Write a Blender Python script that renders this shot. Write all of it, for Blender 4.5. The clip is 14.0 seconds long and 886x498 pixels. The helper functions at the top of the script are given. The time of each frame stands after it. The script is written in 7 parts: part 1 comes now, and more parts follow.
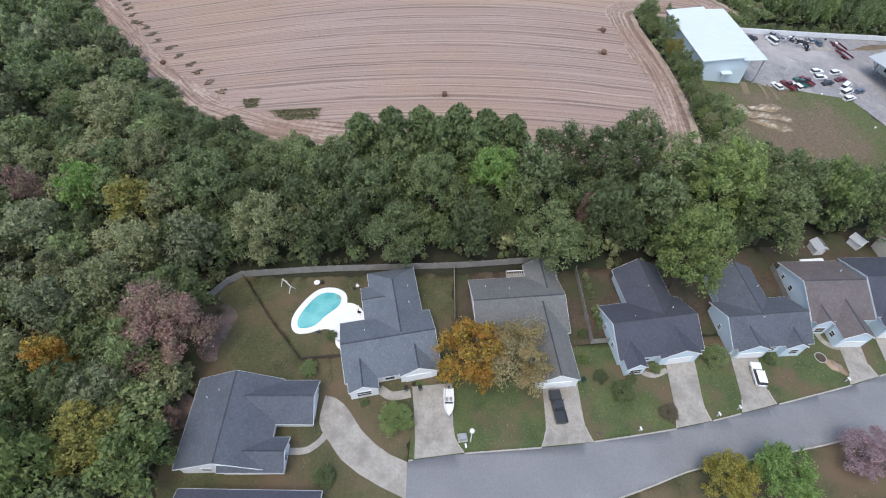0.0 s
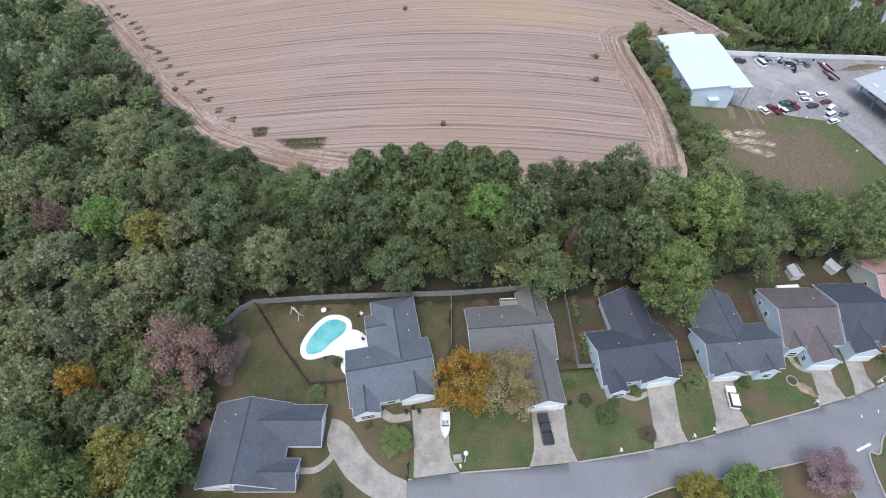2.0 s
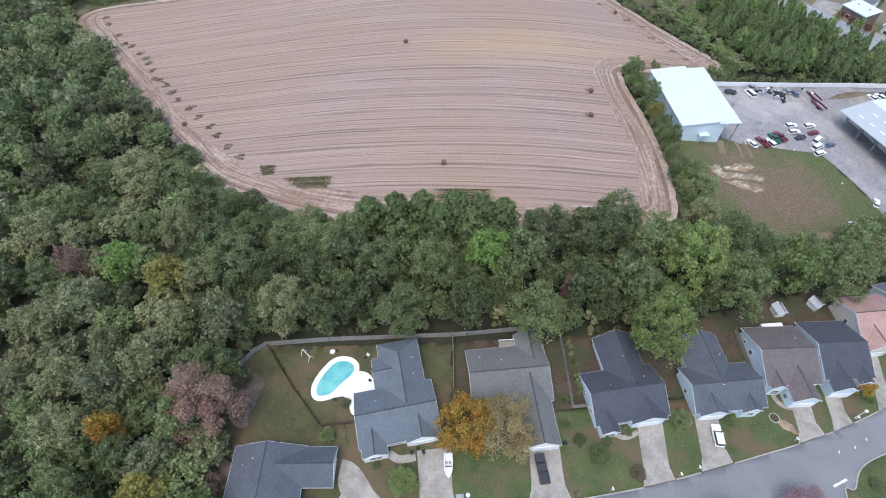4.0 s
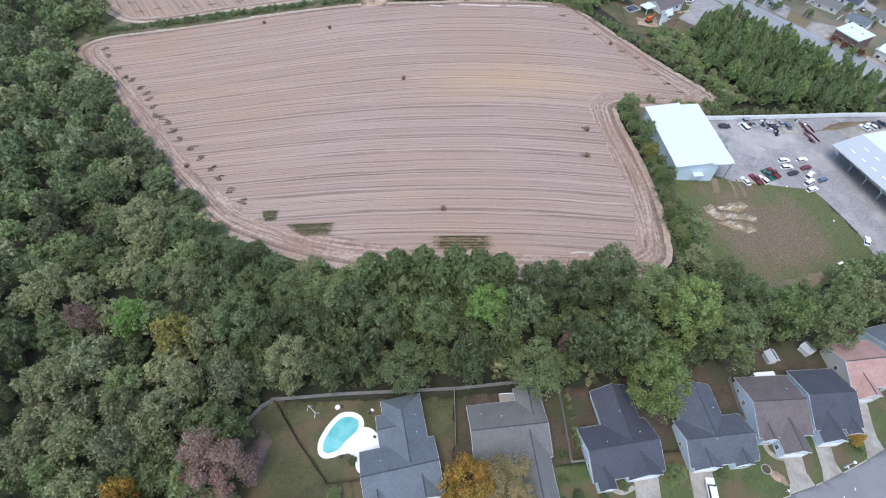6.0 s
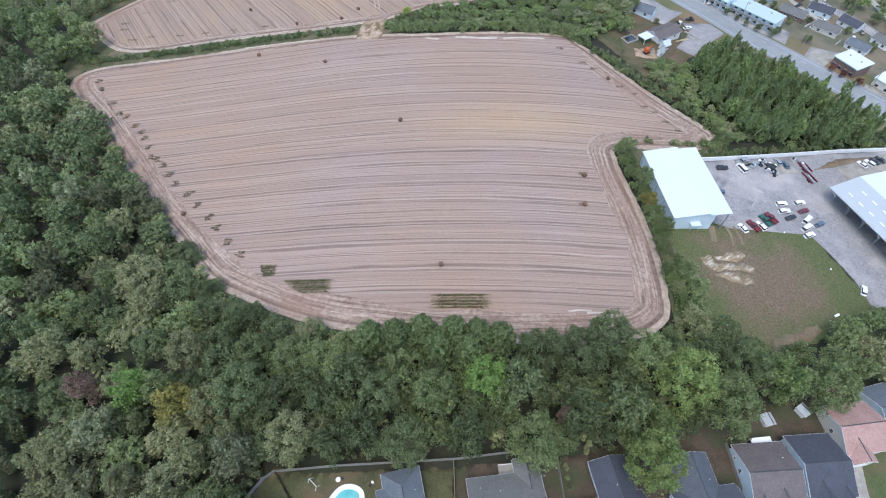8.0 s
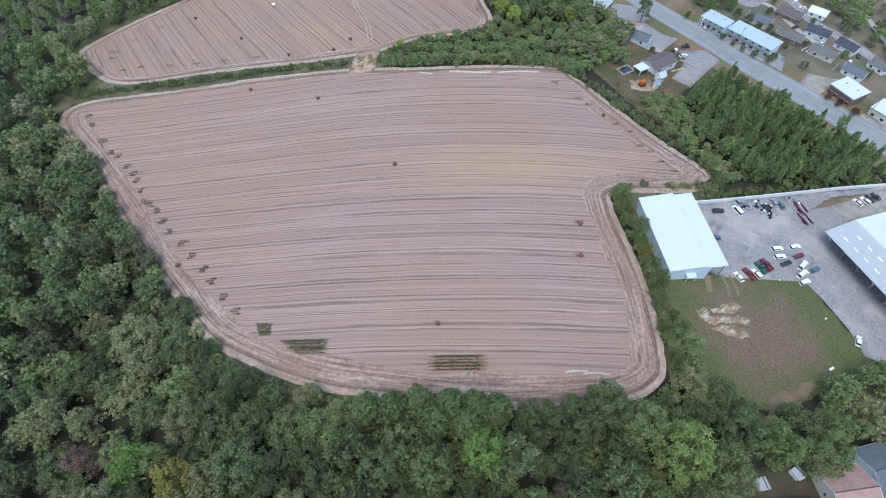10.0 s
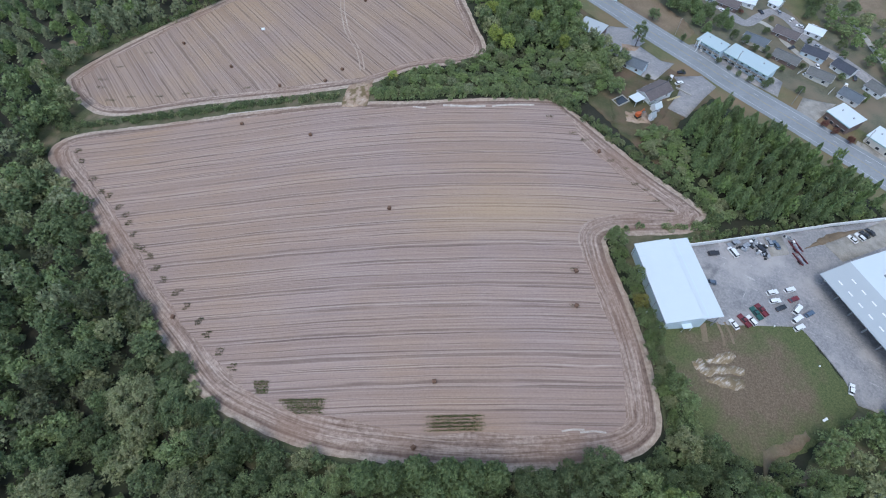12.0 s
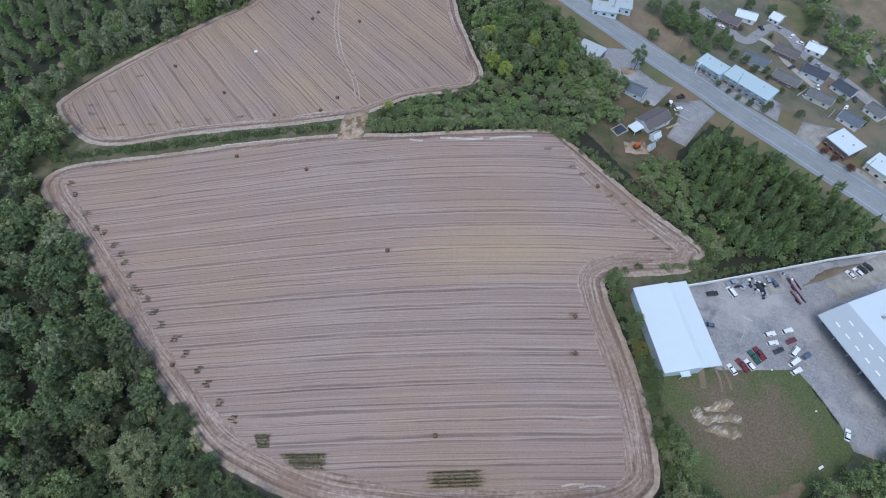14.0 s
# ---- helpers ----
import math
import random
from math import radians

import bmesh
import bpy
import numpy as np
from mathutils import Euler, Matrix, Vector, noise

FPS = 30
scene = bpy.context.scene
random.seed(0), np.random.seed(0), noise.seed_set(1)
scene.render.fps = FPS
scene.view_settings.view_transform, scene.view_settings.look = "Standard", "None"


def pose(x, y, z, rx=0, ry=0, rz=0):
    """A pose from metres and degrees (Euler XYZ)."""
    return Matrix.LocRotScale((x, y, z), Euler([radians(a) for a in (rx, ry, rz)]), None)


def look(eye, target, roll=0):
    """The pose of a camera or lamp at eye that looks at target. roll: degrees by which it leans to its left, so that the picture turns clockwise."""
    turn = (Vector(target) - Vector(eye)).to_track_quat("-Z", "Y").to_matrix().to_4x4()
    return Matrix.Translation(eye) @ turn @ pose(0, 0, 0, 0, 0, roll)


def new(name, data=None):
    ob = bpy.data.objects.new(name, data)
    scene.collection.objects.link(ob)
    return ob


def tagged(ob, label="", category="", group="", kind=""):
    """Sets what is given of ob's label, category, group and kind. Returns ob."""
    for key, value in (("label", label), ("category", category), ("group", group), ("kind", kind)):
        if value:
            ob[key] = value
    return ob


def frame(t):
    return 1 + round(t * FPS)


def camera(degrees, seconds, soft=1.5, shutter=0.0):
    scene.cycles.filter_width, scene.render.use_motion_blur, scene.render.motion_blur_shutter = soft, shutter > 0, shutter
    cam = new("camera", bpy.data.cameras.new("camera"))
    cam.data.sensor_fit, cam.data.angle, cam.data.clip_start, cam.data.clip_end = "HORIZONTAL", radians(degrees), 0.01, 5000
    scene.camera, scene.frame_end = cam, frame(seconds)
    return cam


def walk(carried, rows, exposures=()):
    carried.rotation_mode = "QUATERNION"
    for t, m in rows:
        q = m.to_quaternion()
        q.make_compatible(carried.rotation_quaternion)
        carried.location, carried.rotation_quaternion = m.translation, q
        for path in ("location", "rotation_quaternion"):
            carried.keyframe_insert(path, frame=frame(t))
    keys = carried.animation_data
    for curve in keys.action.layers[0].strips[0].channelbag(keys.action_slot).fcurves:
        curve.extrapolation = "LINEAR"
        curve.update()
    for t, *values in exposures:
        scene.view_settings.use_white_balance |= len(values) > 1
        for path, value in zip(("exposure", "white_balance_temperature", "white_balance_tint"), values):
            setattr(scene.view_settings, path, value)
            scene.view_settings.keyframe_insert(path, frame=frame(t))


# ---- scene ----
cam = camera(82.1, 14.0, soft=1.1)
# seconds, x, y, z, yaw, pitch, lean to the right
ROWS = [
    (0.0, 0.20, -1.65, 85.36, 0.49, -51.07, -1.54), (0.5, 0.54, -1.42, 87.72, 0.73, -51.14, -1.24),
    (1.0, 0.91, -1.27, 90.20, 0.99, -51.25, -1.02), (1.5, 1.18, -0.92, 93.09, 1.17, -51.45, -0.82),
    (2.0, 1.51, -0.47, 96.02, 1.27, -51.64, -0.72), (2.5, 1.64, 0.20, 98.98, 1.34, -51.64, -0.63),
    (3.0, 1.51, 1.35, 101.94, 1.38, -51.75, -0.54), (5.5, 0.37, 11.34, 116.75, 1.10, -52.59, 0.11),
    (6.0, 0.41, 14.44, 119.60, 1.12, -52.75, 0.26), (6.5, 0.54, 17.84, 122.52, 1.15, -52.95, 0.41),
    (7.0, 0.52, 21.60, 125.57, 1.07, -53.25, 0.48), (7.5, 0.54, 25.94, 128.62, 1.01, -53.58, 0.57),
    (8.0, 0.52, 30.46, 131.68, 0.91, -53.94, 0.62), (10.5, 1.13, 52.89, 146.79, 0.13, -55.73, 0.92),
    (11.0, 1.37, 57.55, 149.69, -0.09, -56.12, 0.98), (11.5, 1.47, 62.25, 152.65, -0.23, -56.57, 1.02),
    (12.0, 1.47, 66.98, 155.62, -0.37, -57.04, 1.00), (12.5, 1.48, 71.82, 158.49, -0.52, -57.50, 0.96),
    (13.0, 1.47, 76.71, 161.28, -0.67, -57.95, 0.96), (13.5, 1.53, 81.45, 164.12, -0.81, -58.45, 0.98),
    (14.0, 1.56, 86.11, 166.79, -0.92, -59.02, 1.09),
]


def flight(x, y, z, yaw, pitch, lean):
    a, b = radians(yaw), radians(pitch)
    way = Vector((-math.sin(a) * math.cos(b), math.cos(a) * math.cos(b), math.sin(b)))
    eye = Vector((x, y, z))
    return look(eye, eye + way, -lean)


EXPOSURES = [(0.0, 1.2, 6900, 8), (3.0, 1.31, 6750, 8), (8.0, 1.32, 6400, 6), (10.5, 1.06, 6230, 4), (14.0, 0.77, 6000, 4)]
walk(cam, [(t, flight(*r)) for t, *r in ROWS], EXPOSURES)

# ---- light: a bright overcast sky with a weak, wide sun ----
world = bpy.data.worlds.new("overcast")
scene.world = world
world.use_nodes = True
wn = world.node_tree
sky = wn.nodes.new("ShaderNodeTexSky")
sky.sky_type, sky.sun_disc = "NISHITA", False
sky.sun_elevation, sky.sun_rotation = radians(68), radians(205)
sky.air_density, sky.dust_density, sky.ozone_density = 1.0, 1.5, 1.0
wn.links.new(sky.outputs[0], wn.nodes["Background"].inputs[0])
wn.nodes["Background"].inputs[1].default_value = 0.137
sun_data = bpy.data.lights.new("sun", "SUN")
sun_data.energy, sun_data.angle, sun_data.color = 0.7, radians(38), (1.0, 0.97, 0.93)
sun = new("sun", sun_data)
sun.matrix_world = look((-20, -12, 120), (0, 30, 0))


# ---- materials ----
def material(name, rough=0.8, metal=0.0, spec=0.3):
    m = bpy.data.materials.new(name)
    m.use_nodes = True
    b = m.node_tree.nodes["Principled BSDF"]
    b.inputs["Roughness"].default_value = rough
    b.inputs["Metallic"].default_value = metal
    b.inputs["Specular IOR Level"].default_value = spec
    return m, m.node_tree, b


def node(t, kind, **kw):
    n = t.nodes.new(kind)
    for k, v in kw.items():
        n.inputs[k.replace("_", " ")].default_value = v
    return n


def noise_of(t, vec, scale, detail=4.0, rough=0.55):
    n = node(t, "ShaderNodeTexNoise", Scale=scale, Detail=detail, Roughness=rough)
    t.links.new(vec, n.inputs["Vector"])
    return n.outputs["Fac"]


def ramp(t, fac, stops):
    n = t.nodes.new("ShaderNodeValToRGB")
    e = n.color_ramp.elements
    while len(e) < len(stops):
        e.new(0.5)
    for el, (p, c) in zip(e, stops):
        el.position, el.color = p, (*c, 1)
    t.links.new(fac, n.inputs[0])
    return n.outputs[0]


def mix(t, fac, a, b, mode="MIX"):
    n = t.nodes.new("ShaderNodeMix")
    n.data_type, n.blend_type = "RGBA", mode
    for sock, v in ((n.inputs[0], fac), (n.inputs[6], a), (n.inputs[7], b)):
        if isinstance(v, (int, float)):
            sock.default_value = v
        elif isinstance(v, tuple):
            sock.default_value = (*v, 1)
        else:
            t.links.new(v, sock)
    return n.outputs[2]


def bump(t, b, height, strength, dist):
    n = node(t, "ShaderNodeBump", Strength=strength, Distance=dist)
    t.links.new(height, n.inputs["Height"])
    t.links.new(n.outputs[0], b.inputs["Normal"])


def place(t, turn=0.0, size=(1, 1, 1), world_space=True):
    """Texture coordinates in metres, turned about z and scaled."""
    src = t.nodes.new("ShaderNodeNewGeometry").outputs["Position"] if world_space else t.nodes.new("ShaderNodeTexCoord").outputs["Object"]
    if turn:
        r = t.nodes.new("ShaderNodeMapping")
        r.inputs["Rotation"].default_value = (0, 0, radians(turn))
        t.links.new(src, r.inputs[0])
        src = r.outputs[0]
    n = t.nodes.new("ShaderNodeMapping")
    n.inputs["Scale"].default_value = size
    t.links.new(src, n.inputs[0])
    return n.outputs[0]


def speckled(name, stops, fine, coarse, rough=0.85, relief=0.3, dist=0.05, patch=None, world_space=True, metal=0.0, spec=0.3, specks=None):
    """A surface of mottled colour: fine grain under coarse patches."""
    m, t, b = material(name, rough, metal, spec)
    v = place(t, world_space=world_space)
    f = noise_of(t, v, fine, 6, 0.65)
    c = noise_of(t, v, coarse, 4, 0.6)
    add = t.nodes.new("ShaderNodeMath")
    add.operation = "MULTIPLY_ADD"
    add.inputs[1].default_value = 0.5
    t.links.new(f, add.inputs[0])
    half = t.nodes.new("ShaderNodeMath")
    half.operation = "MULTIPLY"
    half.inputs[1].default_value = 0.5
    t.links.new(c, half.inputs[0])
    t.links.new(half.outputs[0], add.inputs[2])
    col = ramp(t, add.outputs[0], stops)
    if patch:
        pc, pscale, lo, hi = patch
        mask = ramp(t, noise_of(t, v, pscale, 3, 0.5), [(lo, (0, 0, 0)), (hi, (1, 1, 1))])
        col = mix(t, mask, col, pc)
    if specks:
        dots = ramp(t, noise_of(t, v, 3.4, 2, 0.5), [(0.66, (0, 0, 0)), (0.74, (0.8, 0.8, 0.8))])
        col = mix(t, dots, col, specks)
    t.links.new(col, b.inputs["Base Color"])
    bump(t, b, f, relief, dist)
    return m


def plain(name, colour, rough=0.6, metal=0.0, vary=0.12, scale=1.5, spec=0.4):
    """Paint or plastic with faint dirt."""
    dark = tuple(c * (1 - vary) for c in colour)
    m, t, b = material(name, rough, metal, spec)
    v = place(t, world_space=False)
    col = mix(t, noise_of(t, v, scale, 5, 0.6), dark, colour)
    col = mix(t, noise_of(t, v, scale * 8, 3, 0.6), tuple(c * (1 - vary / 2) for c in colour), col, "MIX")
    t.links.new(col, b.inputs["Base Color"])
    return m


def foliage(name, dark, light, tint):
    """Leaves: each clump has its own tone, each tree its own cast."""
    m, t, b = material(name, 0.75, 0.0, 0.25)
    g = t.nodes.new("ShaderNodeNewGeometry")
    o = t.nodes.new("ShaderNodeObjectInfo")
    col = ramp(t, g.outputs["Random Per Island"], [(0.0, dark), (0.5, tuple(c * 0.86 for c in light)), (1.0, tuple(min(1, c * 1.4) for c in light))])
    v = place(t)
    col = mix(t, ramp(t, noise_of(t, v, 0.4, 4, 0.7), [(0.42, (0, 0, 0)), (0.62, (0.75, 0.75, 0.75))]), col, tint)
    mul = t.nodes.new("ShaderNodeMapRange")
    mul.inputs["To Min"].default_value, mul.inputs["To Max"].default_value = 0.75, 1.2
    t.links.new(o.outputs["Random"], mul.inputs[0])
    hsv = t.nodes.new("ShaderNodeHueSaturation")
    t.links.new(mul.outputs[0], hsv.inputs["Value"])
    t.links.new(col, hsv.inputs["Color"])
    t.links.new(hsv.outputs[0], b.inputs["Base Color"])
    tr = t.nodes.new("ShaderNodeBsdfTranslucent")
    t.links.new(hsv.outputs[0], tr.inputs[0])
    mx = t.nodes.new("ShaderNodeMixShader")
    mx.inputs[0].default_value = 0.46
    t.links.new(b.outputs[0], mx.inputs[1])
    t.links.new(tr.outputs[0], mx.inputs[2])
    t.links.new(mx.outputs[0], t.nodes["Material Output"].inputs[0])
    return m


def streaked(name, turn, stops, tint, tint_scale, pale, rows=1.0):
    """Mown or tilled ground with lines along one direction."""
    m, t, b = material(name, 0.95, 0.0, 0.15)
    v = place(t, -turn, (0.007, 1, 0))
    wob = noise_of(t, place(t), 0.03, 2)
    shift = t.nodes.new("ShaderNodeVectorMath")
    shift.operation = "MULTIPLY_ADD"
    shift.inputs[1].default_value = (0, 1.2, 0)
    t.links.new(wob, shift.inputs[0])
    t.links.new(v, shift.inputs[2])
    v = shift.outputs[0]
    lines = noise_of(t, v, 1.0, 7, 0.8)
    fine = noise_of(t, place(t), 1.6, 5, 0.7)
    dark, low, high, top = (c for _, c in stops)
    calm = tuple((p + q) / 2 for p, q in zip(low, high))
    col = mix(t, 0.45, ramp(t, lines, stops), calm)
    patchy = ramp(t, noise_of(t, place(t), tint_scale, 4, 0.6), [(0.4, (0, 0, 0)), (0.68, (0.7, 0.7, 0.7))])
    col = mix(t, patchy, col, tint)
    swath = ramp(t, noise_of(t, v, 0.16, 2, 0.5), [(0.46, (0, 0, 0)), (0.56, (0.28, 0.28, 0.28))])
    col = mix(t, swath, col, tuple(c * 0.8 for c in low))
    broken = noise_of(t, place(t, -turn, (0.04, 0.6, 0)), 1.0, 4, 0.7)
    other = noise_of(t, place(t, -turn, (0.03, 0.5, 0)), 1.3, 4, 0.7)
    slow = noise_of(t, place(t, -turn, (0.007, 0.3, 0)), 1.0, 2, 0.6)
    for pace, depth, wide, gap in ((0.056, 0.8, 0.009, broken), (0.037, 0.7, 0.007, other), (0.091, 0.52, 0.012, broken), (0.151, 0.38, 0.02, other)):
        stretch = t.nodes.new("ShaderNodeVectorMath")
        stretch.operation = "MULTIPLY_ADD"
        stretch.inputs[1].default_value = (0.0, pace, 0.0)
        t.links.new(v, stretch.inputs[0])
        wander = t.nodes.new("ShaderNodeVectorMath")
        wander.operation = "MULTIPLY"
        wander.inputs[1].default_value = (0.0, 2.6 * pace, 0.0)
        t.links.new(slow, wander.inputs[0])
        t.links.new(wander.outputs[0], stretch.inputs[2])
        wave = node(t, "ShaderNodeTexWave", Scale=1.0, Distortion=0.0)
        wave.wave_type, wave.bands_direction, wave.wave_profile = "BANDS", "Y", "SIN"
        t.links.new(stretch.outputs[0], wave.inputs["Vector"])
        k = depth * rows
        gate = ramp(t, gap, [(0.36, (0.12, 0.12, 0.12)), (0.56, (1, 1, 1))])
        row = ramp(t, wave.outputs["Fac"], [(0.0, (k,) * 3), (wide, (k,) * 3), (wide * 2.6, (0, 0, 0))])
        col = mix(t, mix(t, 1.0, row, gate, "MULTIPLY"), col, tuple(c * 0.92 for c in dark))
        pale_row = ramp(t, wave.outputs["Fac"], [(0.05, (0, 0, 0)), (0.08, (0.65 * k,) * 3), (0.13, (0, 0, 0))])
        col = mix(t, mix(t, 1.0, pale_row, gate, "MULTIPLY"), col, pale)
    thin = ramp(t, noise_of(t, v, 1.4, 3, 0.6), [(0.62, (0, 0, 0)), (0.72, (0.45, 0.45, 0.45))])
    col = mix(t, thin, col, pale)
    far_off = t.nodes.new("ShaderNodeVectorMath")
    far_off.operation = "DISTANCE"
    far_off.inputs[1].default_value = (28 * 0.3, 181, 0)
    t.links.new(place(t, 0, (0.3, 1, 0)), far_off.inputs[0])
    edge = t.nodes.new("ShaderNodeMath")
    edge.operation = "MULTIPLY_ADD"
    edge.inputs[1].default_value = 26.0
    t.links.new(noise_of(t, v, 0.4, 4, 0.7), edge.inputs[0])
    t.links.new(far_off.outputs["Value"], edge.inputs[2])
    dry = ramp(t, edge.outputs[0], [(0.0, (0.6, 0.6, 0.6)), (1.0, (0, 0, 0))])
    dry_n = dry.node
    scale_in = t.nodes.new("ShaderNodeMath")
    scale_in.operation = "DIVIDE"
    scale_in.inputs[1].default_value = 29.0
    t.links.new(edge.outputs[0], scale_in.inputs[0])
    t.links.new(scale_in.outputs[0], dry_n.inputs[0])
    col = mix(t, dry, col, (0.5, 0.345, 0.165))
    col = mix(t, 0.2, col, ramp(t, fine, [(0.3, (0.25, 0.25, 0.25)), (0.7, (0.75, 0.75, 0.75))]), "OVERLAY")
    t.links.new(col, b.inputs["Base Color"])
    bump(t, b, lines, 0.3, 0.12)
    return m


M = {}
# Near black on purpose: shade under the trees is put into the earth's colour.
M["soil"] = speckled("forest_floor", [(0.3, (0.016, 0.017, 0.011)), (0.5, (0.032, 0.031, 0.02)), (0.7, (0.06, 0.05, 0.034))], 1.2, 0.12, patch=((0.028, 0.036, 0.018), 0.05, 0.45, 0.62))
M["grass"] = speckled("lawn_grass", [(0.3, (0.034, 0.036, 0.018)), (0.5, (0.074, 0.077, 0.035)), (0.72, (0.135, 0.118, 0.064))], 2.2, 0.14, patch=((0.14, 0.096, 0.062), 0.1, 0.42, 0.66), specks=(0.25, 0.19, 0.12))
M["green_grass"] = speckled("green_grass", [(0.3, (0.034, 0.05, 0.019)), (0.5, (0.07, 0.094, 0.034)), (0.72, (0.125, 0.138, 0.058))], 3.2, 0.2, patch=((0.125, 0.092, 0.056), 0.14, 0.48, 0.68), specks=(0.3, 0.235, 0.155))
M["leaf_litter"] = speckled("leaf_litter", [(0.3, (0.039, 0.029, 0.021)), (0.5, (0.078, 0.058, 0.041)), (0.72, (0.129, 0.095, 0.066))], 2.2, 0.25, patch=((0.055, 0.061, 0.030), 0.13, 0.46, 0.64), specks=(0.156, 0.117, 0.078))
M["town_grass"] = speckled("town_grass", [(0.3, (0.07, 0.07, 0.046)), (0.5, (0.128, 0.124, 0.084)), (0.72, (0.2, 0.178, 0.128))], 1.4, 0.1, patch=((0.19, 0.15, 0.105), 0.05, 0.45, 0.66))
M["pink_litter"] = speckled("pink_leaf_litter", [(0.3, (0.1, 0.066, 0.055)), (0.5, (0.19, 0.132, 0.112)), (0.72, (0.28, 0.205, 0.175))], 2.6, 0.3, patch=((0.085, 0.085, 0.045), 0.3, 0.48, 0.66), specks=(0.36, 0.27, 0.24))
M["lot_grass"] = speckled("lot_grass", [(0.3, (0.065, 0.075, 0.034)), (0.5, (0.115, 0.125, 0.056)), (0.72, (0.18, 0.16, 0.09))], 1.5, 0.1, patch=((0.2, 0.14, 0.085), 0.035, 0.4, 0.62), specks=(0.25, 0.2, 0.13))
m, t, b = material("yard_grass", 0.9, 0.0, 0.2)
fine = noise_of(t, place(t), 1.8, 6, 0.7)
green = ramp(t, fine, [(0.3, (0.05, 0.064, 0.026)), (0.5, (0.095, 0.112, 0.046)), (0.72, (0.155, 0.152, 0.072))])
brown = ramp(t, fine, [(0.3, (0.095, 0.07, 0.047)), (0.5, (0.152, 0.113, 0.077)), (0.72, (0.225, 0.175, 0.122))])
from_middle = t.nodes.new("ShaderNodeVectorMath")
from_middle.operation = "DISTANCE"
from_middle.inputs[1].default_value = (97, 116, 0)
t.links.new(place(t, 0, (1, 1, 0)), from_middle.inputs[0])
worn = t.nodes.new("ShaderNodeMath")
worn.operation = "MULTIPLY_ADD"
worn.inputs[1].default_value = 44.0
t.links.new(noise_of(t, place(t), 0.09, 5, 0.65), worn.inputs[0])
t.links.new(from_middle.outputs["Value"], worn.inputs[2])
part_of = t.nodes.new("ShaderNodeMapRange")
part_of.inputs["From Min"].default_value, part_of.inputs["From Max"].default_value = 32.5, 46.5
t.links.new(worn.outputs[0], part_of.inputs[0])
t.links.new(mix(t, part_of.outputs[0], brown, green), b.inputs["Base Color"])
bump(t, b, fine, 0.4, 0.05)
M["yard_grass"] = m
M["bare_earth"] = speckled("bare_earth", [(0.3, (0.2, 0.13, 0.09)), (0.5, (0.34, 0.24, 0.17)), (0.7, (0.5, 0.4, 0.32))], 0.9, 0.2, patch=((0.16, 0.12, 0.06), 0.3, 0.5, 0.62))
M["field"] = streaked("mown_field", -1.0, [(0.3, (0.160, 0.111, 0.095)), (0.44, (0.290, 0.210, 0.182)), (0.54, (0.356, 0.267, 0.229)), (0.7, (0.453, 0.356, 0.308))], (0.338, 0.224, 0.141), 0.014, (0.488, 0.405, 0.349))
M["far_field"] = streaked("far_field", -55.0, [(0.3, (0.126, 0.086, 0.069)), (0.43, (0.262, 0.186, 0.150)), (0.55, (0.338, 0.254, 0.210)), (0.7, (0.454, 0.353, 0.296))], (0.368, 0.254, 0.154), 0.02, (0.483, 0.399, 0.335), 0.85)
m, t, b = material("scraped_earth", 0.95, 0.0, 0.15)
col = ramp(t, noise_of(t, place(t, -35, (0.3, 1.4, 1)), 1.1, 5, 0.7), [(0.36, (0.24, 0.18, 0.105)), (0.48, (0.3, 0.23, 0.15)), (0.56, (0.45, 0.38, 0.31)), (0.68, (0.66, 0.6, 0.54))])
col = mix(t, ramp(t, noise_of(t, place(t), 0.22, 4, 0.65), [(0.45, (0, 0, 0)), (0.6, (1, 1, 1))]), col, (0.225, 0.167, 0.1))
t.links.new(col, b.inputs["Base Color"])
bump(t, b, noise_of(t, place(t), 2.0, 4), 0.4, 0.08)
M["scraped_earth"] = m
M["asphalt"] = speckled("asphalt", [(0.3, (0.165, 0.167, 0.175)), (0.5, (0.205, 0.207, 0.216)), (0.7, (0.25, 0.25, 0.256))], 3.0, 0.1, 0.9, 0.15, 0.01)
m, t, b = material("worn_asphalt", 0.9, 0.0, 0.2)
grain = noise_of(t, place(t), 1.2, 6, 0.7)
col = ramp(t, grain, [(0.3, (0.19, 0.185, 0.19)), (0.5, (0.27, 0.26, 0.262)), (0.7, (0.36, 0.34, 0.335))])
col = mix(t, ramp(t, noise_of(t, place(t), 0.06, 4, 0.6), [(0.48, (0, 0, 0)), (0.66, (0.8, 0.8, 0.8))]), col, (0.42, 0.385, 0.37))
for turn, lo in ((28, 0.62), (-52, 0.64)):
    scrape = ramp(t, noise_of(t, place(t, turn, (0.09, 0.9, 0)), 1.0, 5, 0.75), [(lo, (0, 0, 0)), (lo + 0.05, (0.8, 0.8, 0.8))])
    col = mix(t, scrape, col, (0.56, 0.52, 0.5))
col = mix(t, ramp(t, noise_of(t, place(t), 0.11, 5, 0.7), [(0.56, (0, 0, 0)), (0.7, (0.75, 0.75, 0.75))]), col, (0.14, 0.14, 0.15))
t.links.new(col, b.inputs["Base Color"])
bump(t, b, grain, 0.15, 0.01)
M["old_asphalt"] = m
M["brown_grass"] = speckled("dry_brown_grass", [(0.3, (0.12, 0.085, 0.055)), (0.5, (0.2, 0.15, 0.1)), (0.72, (0.29, 0.22, 0.155))], 1.5, 0.1, patch=((0.13, 0.12, 0.06), 0.06, 0.48, 0.66))
